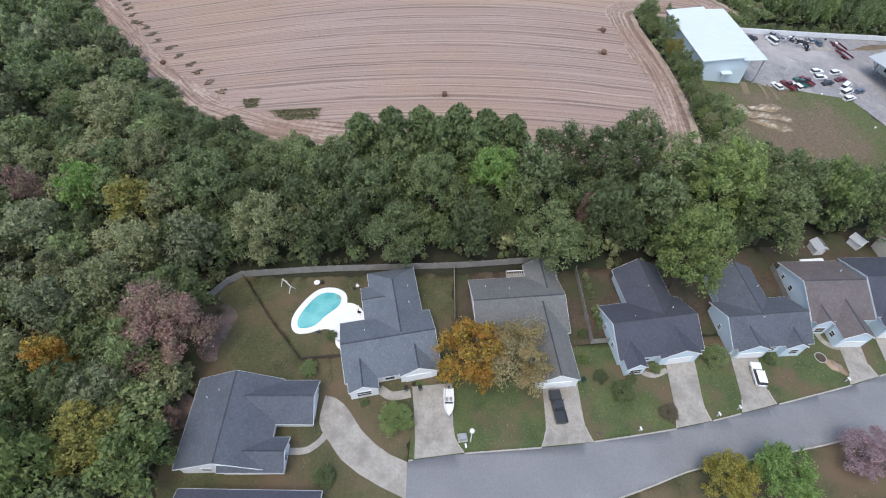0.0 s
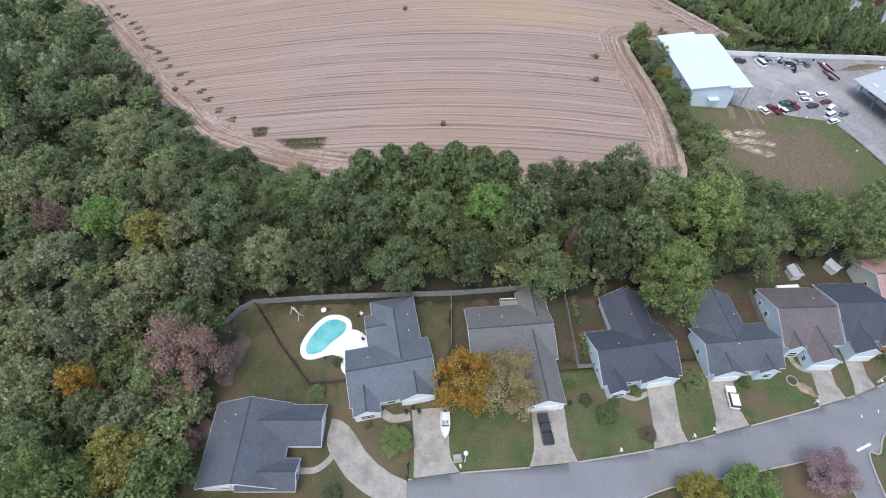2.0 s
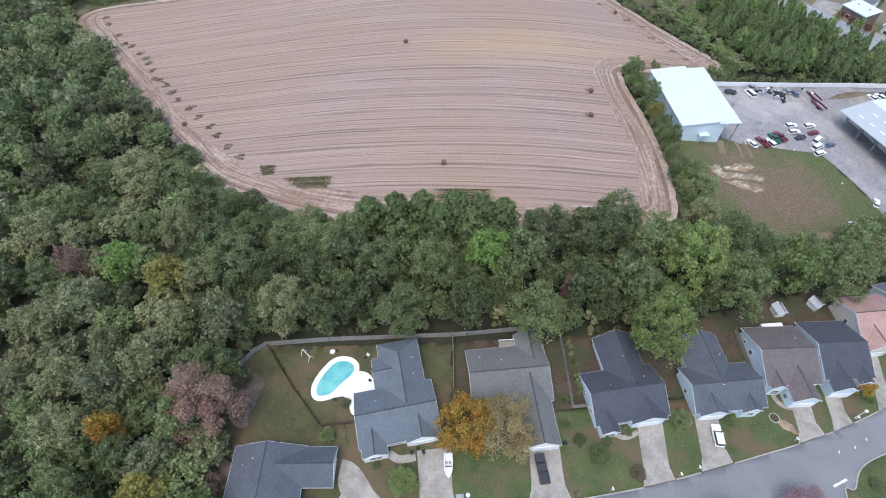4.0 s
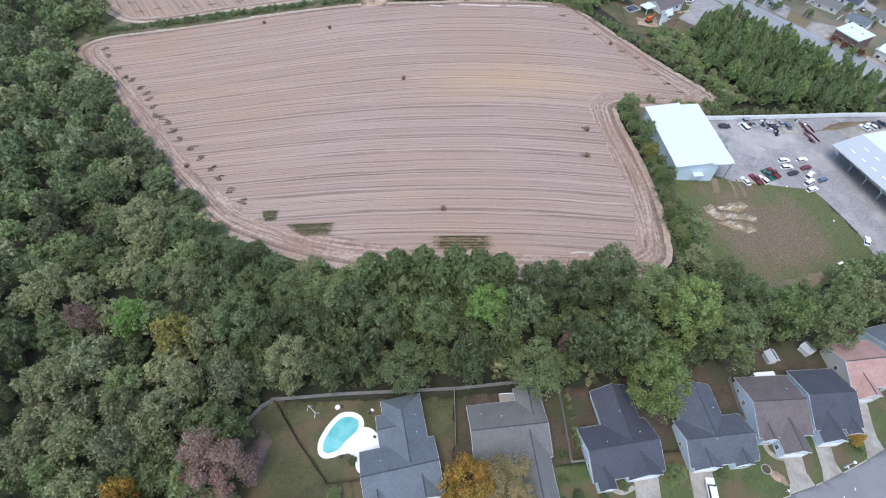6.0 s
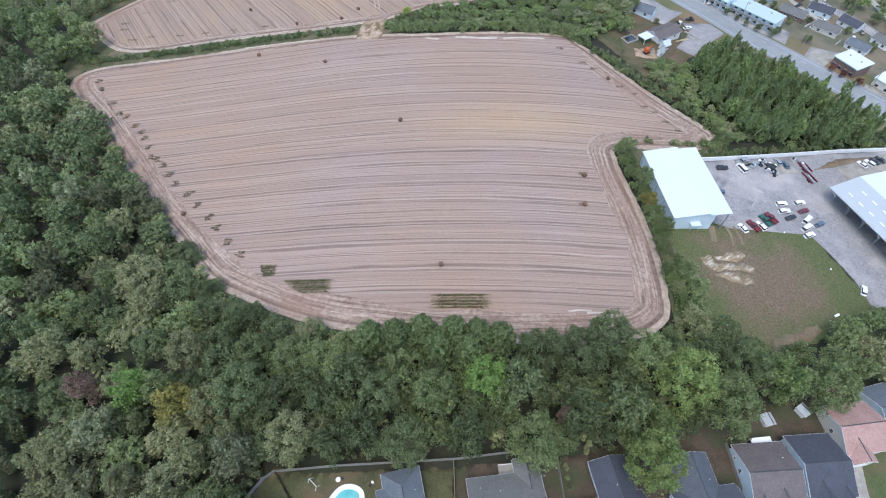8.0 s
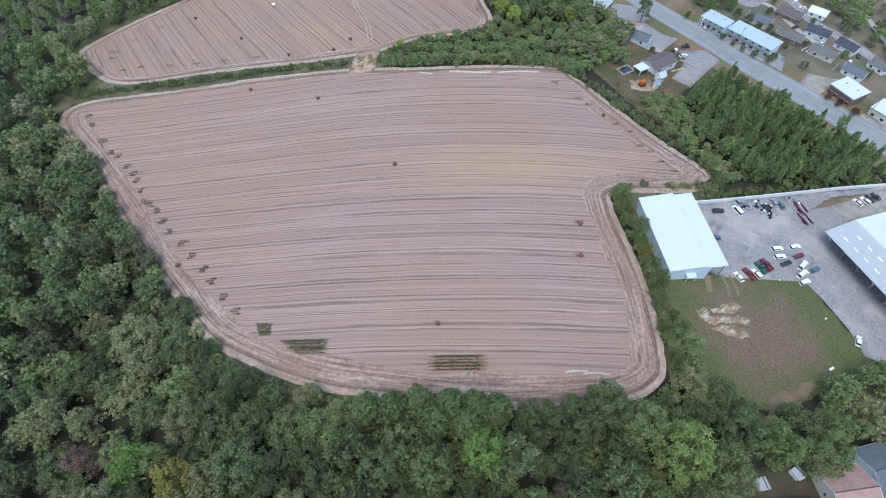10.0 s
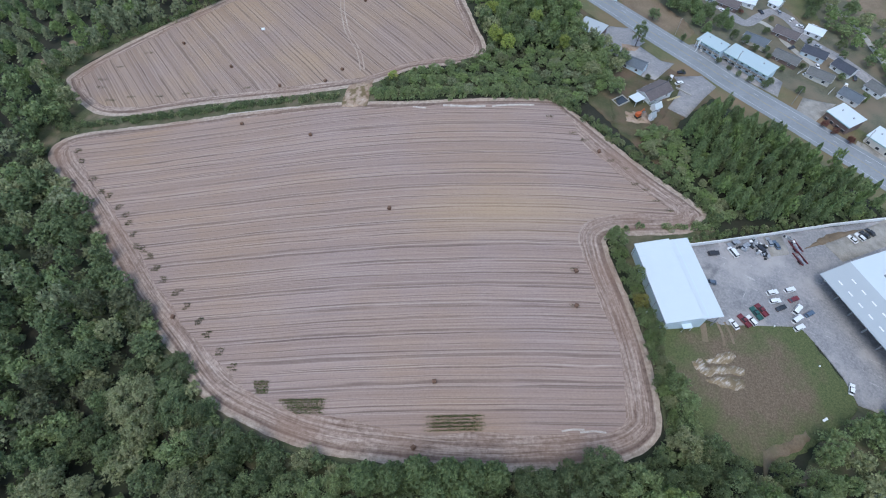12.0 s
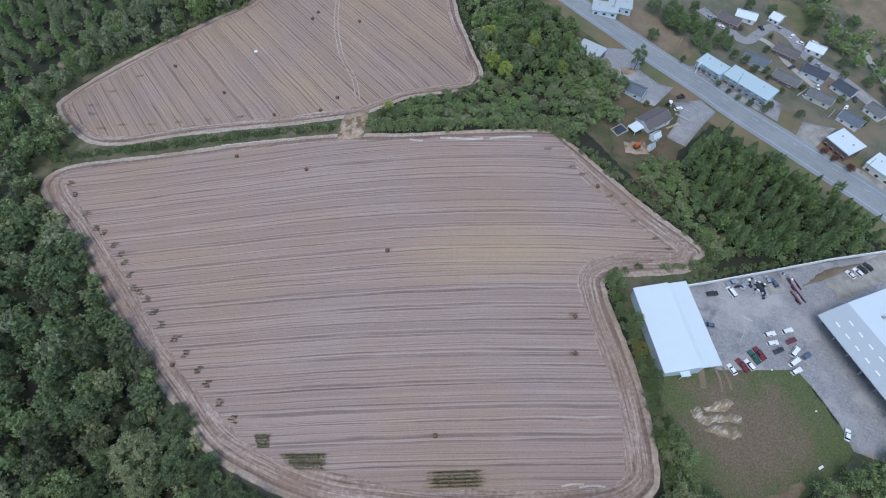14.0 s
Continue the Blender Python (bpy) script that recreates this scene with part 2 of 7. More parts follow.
M["highway"] = speckled("highway_asphalt", [(0.3, (0.2, 0.21, 0.22)), (0.5, (0.25, 0.26, 0.27)), (0.7, (0.31, 0.32, 0.33))], 1.0, 0.1, 0.9, 0.15, 0.01)
M["faded_marking"] = plain("faded_marking", (0.48, 0.5, 0.52), 0.7)
M["concrete"] = speckled("driveway_concrete", [(0.3, (0.22, 0.2, 0.175)), (0.5, (0.335, 0.31, 0.275)), (0.7, (0.43, 0.4, 0.36))], 2.0, 0.3, 0.9, 0.1, 0.01, patch=((0.235, 0.214, 0.188), 0.35, 0.47, 0.72))
M["kerb"] = speckled("kerb_concrete", [(0.3, (0.28, 0.265, 0.235)), (0.7, (0.48, 0.455, 0.41))], 3.0, 0.4)
M["deck"] = speckled("pool_deck", [(0.3, (0.68, 0.68, 0.68)), (0.7, (0.84, 0.84, 0.84))], 2.0, 0.5, 0.7, 0.1, 0.01)
M["bark"] = speckled("bark", [(0.3, (0.06, 0.045, 0.035)), (0.7, (0.16, 0.125, 0.1))], 6, 1, 0.9, 0.6, 0.05, world_space=False)
M["wood"] = speckled("weathered_wood", [(0.3, (0.2, 0.185, 0.165)), (0.7, (0.38, 0.36, 0.33))], 4, 0.6, 0.85, 0.3, 0.01)


def shingle(name, base):
    """Asphalt shingles: mottled tabs in courses, with faint run-off streaks."""
    m, t, b = material(name, 0.92, 0.0, 0.25)
    v = place(t, world_space=False)
    tabs = noise_of(t, place(t, 0, (1.0, 1.0, 3.5), False), 3.2, 5, 0.75)
    stain = noise_of(t, v, 0.3, 4, 0.65)
    streak = noise_of(t, place(t, 0, (2.2, 2.2, 0.25), False), 1.0, 3, 0.6)
    col = ramp(t, tabs, [(0.28, tuple(c * 0.72 for c in base)), (0.5, base), (0.72, tuple(c * 1.32 for c in base))])
    col = mix(t, ramp(t, stain, [(0.38, (0, 0, 0)), (0.68, (0.6, 0.6, 0.6))]), col, tuple(c * 0.72 for c in base))
    col = mix(t, ramp(t, streak, [(0.5, (0, 0, 0)), (0.7, (0.5, 0.5, 0.5))]), col, tuple(c * 1.4 for c in base))
    t.links.new(col, b.inputs["Base Color"])
    bump(t, b, tabs, 0.4, 0.02)
    return m


M["roof_slate"] = shingle("blue_grey_shingles", (0.128, 0.146, 0.168))
M["roof_dark"] = shingle("charcoal_shingles", (0.07, 0.075, 0.094))
M["roof_steel"] = shingle("steel_grey_shingles", (0.096, 0.106, 0.126))
M["roof_grey"] = shingle("warm_grey_shingles", (0.148, 0.148, 0.145))
M["roof_brown"] = shingle("brown_shingles", (0.138, 0.118, 0.118))
M["roof_pink"] = shingle("rose_shingles", (0.38, 0.24, 0.215))
M["ridge"] = shingle("ridge_shingles", (0.062, 0.066, 0.076))
M["siding"] = plain("pale_siding", (0.62, 0.72, 0.79), 0.7)
M["white"] = plain("white_trim", (0.8, 0.8, 0.8), 0.6, vary=0.06)
M["gutter"] = plain("pale_gutter", (0.5, 0.51, 0.53), 0.6)
M["cream"] = plain("cream_siding", (0.66, 0.62, 0.56), 0.7)
M["brick"] = speckled("red_brick", [(0.3, (0.12, 0.085, 0.075)), (0.7, (0.24, 0.175, 0.155))], 5, 0.6)
M["metal_roof"] = plain("white_metal_roof", (0.62, 0.67, 0.70), 0.45, 0.0, 0.1, 0.4)
M["metal_wall"] = plain("pale_metal_siding", (0.62, 0.72, 0.78), 0.5, 0.0, 0.08, 0.6)
M["grey_roof"] = plain("grey_membrane_roof", (0.43, 0.46, 0.48), 0.7, 0.0, 0.15, 0.3)
M["steel"] = plain("painted_steel", (0.35, 0.36, 0.38), 0.5, 0.3)
M["black"] = plain("black_rubber", (0.02, 0.02, 0.02), 0.8)
M["dark_paint"] = plain("black_car_paint", (0.045, 0.045, 0.048), 0.2, 0.2, spec=0.8)
M["white_paint"] = plain("white_car_paint", (0.78, 0.78, 0.78), 0.25, vary=0.05, spec=0.6)
M["red_paint"] = plain("red_car_paint", (0.17, 0.028, 0.035), 0.3, spec=0.6)
M["silver_paint"] = plain("silver_car_paint", (0.42, 0.43, 0.45), 0.3, 0.4, spec=0.6)
M["green_paint"] = plain("green_car_paint", (0.03, 0.11, 0.09), 0.3, spec=0.6)
M["blue_paint"] = plain("grey_blue_car_paint", (0.1, 0.14, 0.2), 0.3, spec=0.6)
M["orange_paint"] = plain("orange_machine_paint", (0.5, 0.11, 0.03), 0.4)
M["glass"] = plain("dark_window_glass", (0.045, 0.05, 0.06), 0.06, vary=0.3, spec=1.0)
M["straw"] = speckled("loose_straw", [(0.35, (0.36, 0.28, 0.23)), (0.5, (0.46, 0.4, 0.35)), (0.65, (0.62, 0.56, 0.5))], 2.5, 0.5)
M["hay_pale"] = plain("pale_timber", (0.5, 0.42, 0.24), 0.8)
M["hay"] = speckled("hay", [(0.3, (0.09, 0.05, 0.035)), (0.7, (0.24, 0.145, 0.1))], 5, 1, 0.95, 0.6, 0.05, world_space=False)
M["marking"] = plain("road_marking", (0.75, 0.75, 0.72), 0.7)
M["yellow_marking"] = plain("yellow_road_marking", (0.42, 0.34, 0.16), 0.7)
m, t, b = material("pool_water", 0.06, 0.0, 0.5)
wv = place(t)
t.links.new(mix(t, ramp(t, noise_of(t, wv, 0.35, 3), [(0.35, (0, 0, 0)), (0.65, (1, 1, 1))]), (0.1, 0.4, 0.41), (0.2, 0.54, 0.52)), b.inputs["Base Color"])
bump(t, b, noise_of(t, wv, 2.0, 3), 0.06, 0.05)
M["water"] = m

LEAF = {
    "g": foliage("green_leaves", (0.087, 0.122, 0.058), (0.238, 0.296, 0.132), (0.268, 0.306, 0.150)),
    "d": foliage("dark_green_leaves", (0.072, 0.104, 0.052), (0.182, 0.228, 0.108), (0.198, 0.230, 0.121)),
    "l": foliage("light_green_leaves", (0.086, 0.130, 0.049), (0.238, 0.311, 0.118), (0.261, 0.312, 0.133)),
    "b": foliage("bright_green_leaves", (0.088, 0.160, 0.048), (0.262, 0.391, 0.122), (0.274, 0.381, 0.133)),
    "o": foliage("olive_leaves", (0.124, 0.147, 0.077), (0.310, 0.332, 0.172), (0.333, 0.325, 0.186)),
    "m": foliage("mauve_brown_leaves", (0.200, 0.119, 0.106), (0.425, 0.269, 0.237), (0.338, 0.275, 0.188)),
    "y": foliage("yellowing_leaves", (0.138, 0.140, 0.048), (0.345, 0.339, 0.115), (0.402, 0.333, 0.103)),
    "a": foliage("orange_autumn_leaves", (0.17, 0.14, 0.036), (0.5, 0.37, 0.09), (0.6, 0.27, 0.07)),
    "r": foliage("russet_leaves", (0.125, 0.111, 0.081), (0.281, 0.240, 0.170), (0.279, 0.224, 0.165)),
    "s": foliage("straw_leaves", (0.12, 0.115, 0.065), (0.32, 0.29, 0.17), (0.36, 0.26, 0.12)),
    "y2": foliage("golden_leaves", (0.14, 0.12, 0.03), (0.36, 0.31, 0.08), (0.34, 0.33, 0.1)),
    "p": foliage("pine_needles", (0.082, 0.121, 0.058), (0.201, 0.265, 0.118), (0.220, 0.271, 0.130)),
    "k": foliage("pink_blossom", (0.17, 0.11, 0.115), (0.4, 0.29, 0.31), (0.34, 0.25, 0.265)),
    # Darker than the green leaves: shade under the trees is put into this tone.
    "u": foliage("shade_toned_leaves", (0.067, 0.078, 0.047), (0.146, 0.162, 0.087), (0.151, 0.151, 0.087)),
    # Pale grey cast stands in for haze over the west and north-west woods.
    "w": foliage("haze_paled_leaves", (0.109, 0.136, 0.077), (0.277, 0.309, 0.181), (0.302, 0.302, 0.181)),
    "x": foliage("dark_red_leaves", (0.12, 0.06, 0.05), (0.25, 0.11, 0.09), (0.2, 0.12, 0.09)),
    "c": foliage("chartreuse_leaves", (0.150, 0.189, 0.054), (0.429, 0.507, 0.156), (0.520, 0.546, 0.156)),
    "c2": foliage("fresh_green_leaves", (0.085, 0.125, 0.048), (0.240, 0.310, 0.115), (0.290, 0.330, 0.125)),
    "v": foliage("uncut_grass", (0.075, 0.093, 0.042), (0.195, 0.232, 0.099), (0.255, 0.225, 0.128)),
    "t": foliage("stubble_tufts", (0.09, 0.08, 0.05), (0.2, 0.175, 0.11), (0.16, 0.165, 0.085)),
}
LEAF_WORDS = {"g": "green", "d": "dark green", "l": "light green", "b": "bright green", "o": "olive green", "y": "yellowing", "c": "yellow-green", "c2": "fresh green",
              "a": "orange autumn", "r": "russet brown", "s": "thin straw-coloured", "p": "dark green", "k": "pinkish", "u": "dark", "m": "mauve-brown", "y2": "golden", "t": "brownish", "v": "dark green", "w": "haze-paled grey-green", "x": "dark red"}


# ---- the lie of the land ----
def relief(x, y):
    """Height of the ground: the field lies on a low broad rise, the land falls away to both sides."""
    u = (x - 10) / 100
    fall = u * u / (1 + 0.35 * u * u)
    v = np.clip((y - 150) / 100, -1, 1.3)
    k = np.clip((y - 50) / 80, 0, 1)
    rise = k * k * (3 - 2 * k)
    return rise * (5.19 + 0.56 * v - 0.4 * v * v + 1.38 * u) - (7.55 + 6.3 * rise) * fall


def lie(x, y):
    """Where a point of the flat plan lies on the land: x, y and height (numbers or arrays)."""
    u, v = np.clip((x - 10) / 100, -2.1, 2.2), np.clip((y - 120) / 100, -1.4, 1.9)
    east = -0.65 - 1.14 * u - 1.18 * v + 0.58 * u * u - 2.19 * u * v + 0.2 * v * v + 4.03 * u ** 3 - 1.29 * u * u * v + 0.18 * u * v * v + 1.16 * v ** 3
    north_by = -2.83 - 0.24 * u - 3.28 * v + 4.15 * u * u - 0.78 * u * v - 0.3 * v * v - 0.39 * u ** 3 + 1.94 * u * u * v + 0.52 * u * v * v + 0.73 * v ** 3
    x, y = x + east, y + north_by
    return x, y, relief(x, y)


def drape(root):
    """Lays a thing that was built on the flat plan over the land, vertex by vertex."""
    for ob in root.children_recursive:
        n = len(ob.data.vertices)
        co = np.empty(n * 3, np.float32)
        ob.data.vertices.foreach_get("co", co)
        co = co.reshape(-1, 3)
        x, y, z = lie(co[:, 0].astype(float), co[:, 1].astype(float))
        co[:, 0], co[:, 1], co[:, 2] = x, y, co[:, 2] + z
        ob.data.vertices.foreach_set("co", co.ravel())
        ob.data.update()
    return root


# ---- mesh helpers ----
def mesh_of(name, verts, faces, mats, smooth=False, index=None):
    me = bpy.data.meshes.new(name)
    me.from_pydata(verts, [], faces)
    for q in mats:
        me.materials.append(q)
    if index is not None:
        me.polygons.foreach_set("material_index", index)
    if smooth:
        me.polygons.foreach_set("use_smooth", [True] * len(faces))
    me.update()
    return me


def part(name, bm, mat, parent, label=""):
    me = bpy.data.meshes.new(name)
    bm.to_mesh(me)
    bm.free()
    me.materials.append(mat)
    ob = new(name, me)
    ob.parent = parent
    if label:
        tagged(ob, label)
    return ob


def thing(name, m, label, category, group="", kind=""):
    ob = new(name)
    p = m.translation
    if p.x or p.y:
        x, y, z = lie(p.x, p.y)
        m.translation = (x, y, z + p.z + 0.03)
    ob.matrix_world = m
    return tagged(ob, label, category, group, kind)


def box(bm, x0, x1, y0, y1, z0, z1, bev=0.0):
    vs = [bm.verts.new(p) for p in ((x0, y0, z0), (x1, y0, z0), (x1, y1, z0), (x0, y1, z0), (x0, y0, z1), (x1, y0, z1), (x1, y1, z1), (x0, y1, z1))]
    fs = [bm.faces.new([vs[i] for i in f]) for f in ((0, 3, 2, 1), (4, 5, 6, 7), (0, 1, 5, 4), (1, 2, 6, 5), (2, 3, 7, 6), (3, 0, 4, 7))]
    if bev:
        es = list({e for f in fs for e in f.edges})
        bmesh.ops.bevel(bm, geom=es, offset=bev, segments=2, affect="EDGES", profile=0.5)
    return vs


def boxed(x0, x1, y0, y1, z0, z1, bev=0.0):
    bm = bmesh.new()
    box(bm, x0, x1, y0, y1, z0, z1, bev)
    return bm


def tube(bm, a, b, r0, r1, n=8):
    a, b = Vector(a), Vector(b)
    q = (b - a).to_track_quat("Z", "Y")
    rings = []
    for p, r in ((a, r0), (b, r1)):
        rings.append([bm.verts.new(p + q @ Vector((r * math.cos(k * math.tau / n), r * math.sin(k * math.tau / n), 0))) for k in range(n)])
    for k in range(n):
        bm.faces.new((rings[0][k], rings[0][(k + 1) % n], rings[1][(k + 1) % n], rings[1][k]))
    bm.faces.new(rings[1])
    bm.faces.new(rings[0][::-1])


def tubed(a, b, r0, r1, n=8):
    bm = bmesh.new()
    tube(bm, a, b, r0, r1, n)
    return bm


def rounded(points, closed=True, step=6):
    """A smooth line through the given points."""
    n = len(points)
    out = []
    p = [Vector((*q, 0)) if len(q) == 2 else Vector(q) for q in points]
    last = n if closed else n - 1
    for i in range(last):
        a, b = p[(i - 1) % n] if closed or i else p[0], p[i]
        c = p[(i + 1) % n]
        d = p[(i + 2) % n] if closed or i + 2 < n else c
        for k in range(step):
            s = k / step
            out.append(0.5 * (2 * b + (c - a) * s + (2 * a - 5 * b + 4 * c - d) * s * s + (3 * b - a - 3 * c + d) * s ** 3))
    if not closed:
        out.append(p[-1])
    return out


def sheet(name, outline, z, mat, label, category, depth=0.3, kind="structure", ragged=0.0):
    """A flat slab with the given outline, its top at z."""
    pts = [(q[0], q[1]) for q in outline]
    area = sum(a[0] * b[1] - b[0] * a[1] for a, b in zip(pts, pts[1:] + pts[:1]))
    if area < 0:
        pts.reverse()
    if ragged:
        fine = []
        for a, c in zip(pts, pts[1:] + pts[:1]):
            a, c = Vector(a), Vector(c)
            n = max(1, int((c - a).length / 0.8))
            for i in range(n):
                q = a.lerp(c, i / n)
                w = noise.noise((q.x * 0.35, q.y * 0.35, z * 50)) + 0.6 * noise.noise((q.x * 1.1, q.y * 1.1, z * 50))
                fine.append((q.x + ragged * w, q.y + ragged * noise.noise((q.y * 0.4, q.x * 0.4, 7))))
        pts = fine
    bm = bmesh.new()
    top = [bm.verts.new((*q, z)) for q in pts]
    low = [bm.verts.new((*q, z - depth)) for q in pts]
    f = bm.faces.new(top)
    for k in range(len(pts)):
        j = (k + 1) % len(pts)
        bm.faces.new((top[j], top[k], low[k], low[j]))
    bm.normal_update()
    bmesh.ops.triangulate(bm, faces=[f])
    cell = 2.5 if min(q[1] for q in pts) < 100 else 5.0
    for axis in (0, 1):
        lo, hi = min(q[axis] for q in pts), max(q[axis] for q in pts)
        for k in range(math.ceil(lo / cell), math.floor(hi / cell) + 1):
            at = [0.0, 0.0, 0.0]
            at[axis] = k * cell
            way = [0.0, 0.0, 0.0]
            way[axis] = 1.0
            bmesh.ops.bisect_plane(bm, geom=bm.verts[:] + bm.edges[:] + bm.faces[:], plane_co=at, plane_no=way, dist=1e-4)
    for v in bm.verts:
        x, y, up = lie(v.co.x, v.co.y)
        v.co = (x, y, up + (v.co.z if v.co.z < z - 0.01 else 2 * z))
    bm.normal_update()
    for f in bm.faces:
        f.smooth = f.normal.z > 0.5
    me = bpy.data.meshes.new(name)
    bm.to_mesh(me)
    bm.free()
    me.materials.append(mat)
    return tagged(new(name, me), label, category, kind=kind)


def ribbon(name, line, width, z, mat, label, category, height=0.0, kind="structure", parent=None):
    """A strip of even width along a line of points; with a height it is a raised kerb or wall."""
    pts = []
    for a, c in zip(line, line[1:]):
        a, c = Vector((a[0], a[1], 0)), Vector((c[0], c[1], 0))
        n = max(1, math.ceil((c - a).length / 2.5))
        pts += [a.lerp(c, i / n) for i in range(n)]
    pts.append(Vector((line[-1][0], line[-1][1], 0)))
    vs, fs = [], []
    cuts = max(1, math.ceil(width / 2.5))
    top, low = (2 * z, z - 0.2) if height == 0 else (z + 0.05, z - height - 0.05)
    for i, q in enumerate(pts):
        d = (pts[min(i + 1, len(pts) - 1)] - pts[max(i - 1, 0)]).normalized()
        side = Vector((-d.y, d.x, 0)) * width
        for k in range(cuts + 1):
            x, y, up = lie(*(q + side * (0.5 - k / cuts)).xy)
            vs.append((x, y, up + top))
            if k in (0, cuts):
                vs.append((x, y, up + low))
    w = cuts + 3
    ring = [0] + list(range(2, w - 1))
    for i in range(len(pts) - 1):
        a, c = w * i, w * (i + 1)
        fs += [(a + p, a + q, c + q, c + p) for p, q in zip(ring, ring[1:])]
        fs += [(a + 1, a, c, c + 1), (a + w - 2, a + w - 1, c + w - 1, c + w - 2)]
    e = w * (len(pts) - 1)
    fs += [(0, 1, w - 1, w - 2), (e, e + w - 2, e + w - 1, e + 1)]
    ob = new(name, mesh_of(name, vs, fs, [mat]))
    if parent:
        ob.parent = parent
        return ob
    return tagged(ob, label, category, kind=kind)


# ---- ground ----
def ground_mesh():
    xs = sorted({*range(-330, 331, 5), -2500, -1500, -800, -500, 500, 800, 1500, 2500})
    ys = sorted({*range(-60, 461, 5), -2500, -1500, -700, -300, -120, 520, 700, 1000, 1700, 2500})
    vs = [(x, y, relief(x, y) - 0.14 + (0.0 if abs(x) < 800 and -700 < y < 1000 else 6 * math.sin(x * 0.003) * math.cos(y * 0.002))) for y in ys for x in xs]
    w = len(xs)
    fs = [(j * w + i, j * w + i + 1, (j + 1) * w + i + 1, (j + 1) * w + i) for j in range(len(ys) - 1) for i in range(w - 1)]
    return mesh_of("ground", vs, fs, [M["soil"]], True)


tagged(new("ground", ground_mesh()), "leaf-strewn earth and rough grass, darkened for tree shade", "ground", kind="structure")

FIELD = [(65.5, 108), (61.6, 100.2), (48.9, 95.1), (19.4, 94), (-13.2, 96.7), (-36.6, 100.4), (-56, 107.3), (-73, 116.2), (-88.6, 132.6),
         (-106.2, 151), (-128, 178), (-145, 198.8), (-160.4, 216.6), (-164, 226.5), (-158, 234.8), (-142, 239.4), (-123, 242.6), (-93.6, 247.2), (-68, 249.2), (-43.1, 249.6),
         (-7.1, 247.5), (49.2, 247.4), (60.7, 239.7), (83.8, 209.2), (103.4, 185.5), (100.7, 180.3), (93.6, 175), (66, 173.4), (62.4, 166.3),
         (65.1, 145.8), (66.5, 127.7)]
FAR_FIELD = [(-174.9, 272.0), (-167.0, 260.6), (-156.8, 251.8), (-149, 249.0), (-138, 249.2), (-118, 253.8), (-92, 256.6), (-60, 258), (-36, 260.6), (-24, 264.5), (-12, 269.5),
             (14, 272.8), (20.5, 277.5), (21.8, 286), (16.5, 301), (11, 320), (8.4, 342), (5, 400), (-40, 430), (-85, 385), (-104.7, 354), (-122, 340),
             (-142, 322), (-157, 305), (-168.7, 288.5), (-174.6, 277)]


def track_mesh(name, outline, width, z, mat):
    """The bare, rutted margin inside a field's edge; its uv runs along and across the wheel tracks."""
    line = rounded(outline, True, 24)
    n = len(line)
    if sum(a.x * b.y - b.x * a.y for a, b in zip(line, line[1:] + line[:1])) < 0:
        line.reverse()
    cuts = 9
    vs, uvs, run = [], [], 0.0
    for i, q in enumerate(line):
        d = (line[(i + 9) % n] - line[i - 9]).normalized()
        inward = Vector((-d.y, d.x, 0))
        wide = width * (1 + 0.25 * noise.noise(q * 0.05))
        if name == "field_track":
            wide *= 1 - 0.62 * min(1, max(0, (q.y - 226) / 12))
        for k in range(cuts):
            s = k / (cuts - 1)
            p = q + inward * (wide * s - 0.4 + 0.5 * noise.noise(q * 0.3) * (s == 0 or s == 1))
            x, y, up = lie(p.x, p.y)
            vs.append((x, y, up + 2 * z + 0.025 * math.sin(s * math.pi * 6) * (0 < s < 1)))
            uvs.append((run * 0.05, s * wide))
        run += (line[(i + 1) % n] - q).length
    fs, fu = [], []
    for i in range(n):
        for k in range(cuts - 1):
            a, c = i * cuts + k, ((i + 1) % n) * cuts + k
            fs.append((a, c, c + 1, a + 1))
            e = run * 0.05 if i == n - 1 else uvs[c][0]
            fu += [uvs[a], (e, uvs[c][1]), (e, uvs[c + 1][1]), uvs[a + 1]]
    me = mesh_of(name, vs, fs, [mat], True)
    uv = me.uv_layers.new(name="run")
    uv.data.foreach_set("uv", [x for p in fu for x in p])
    return me


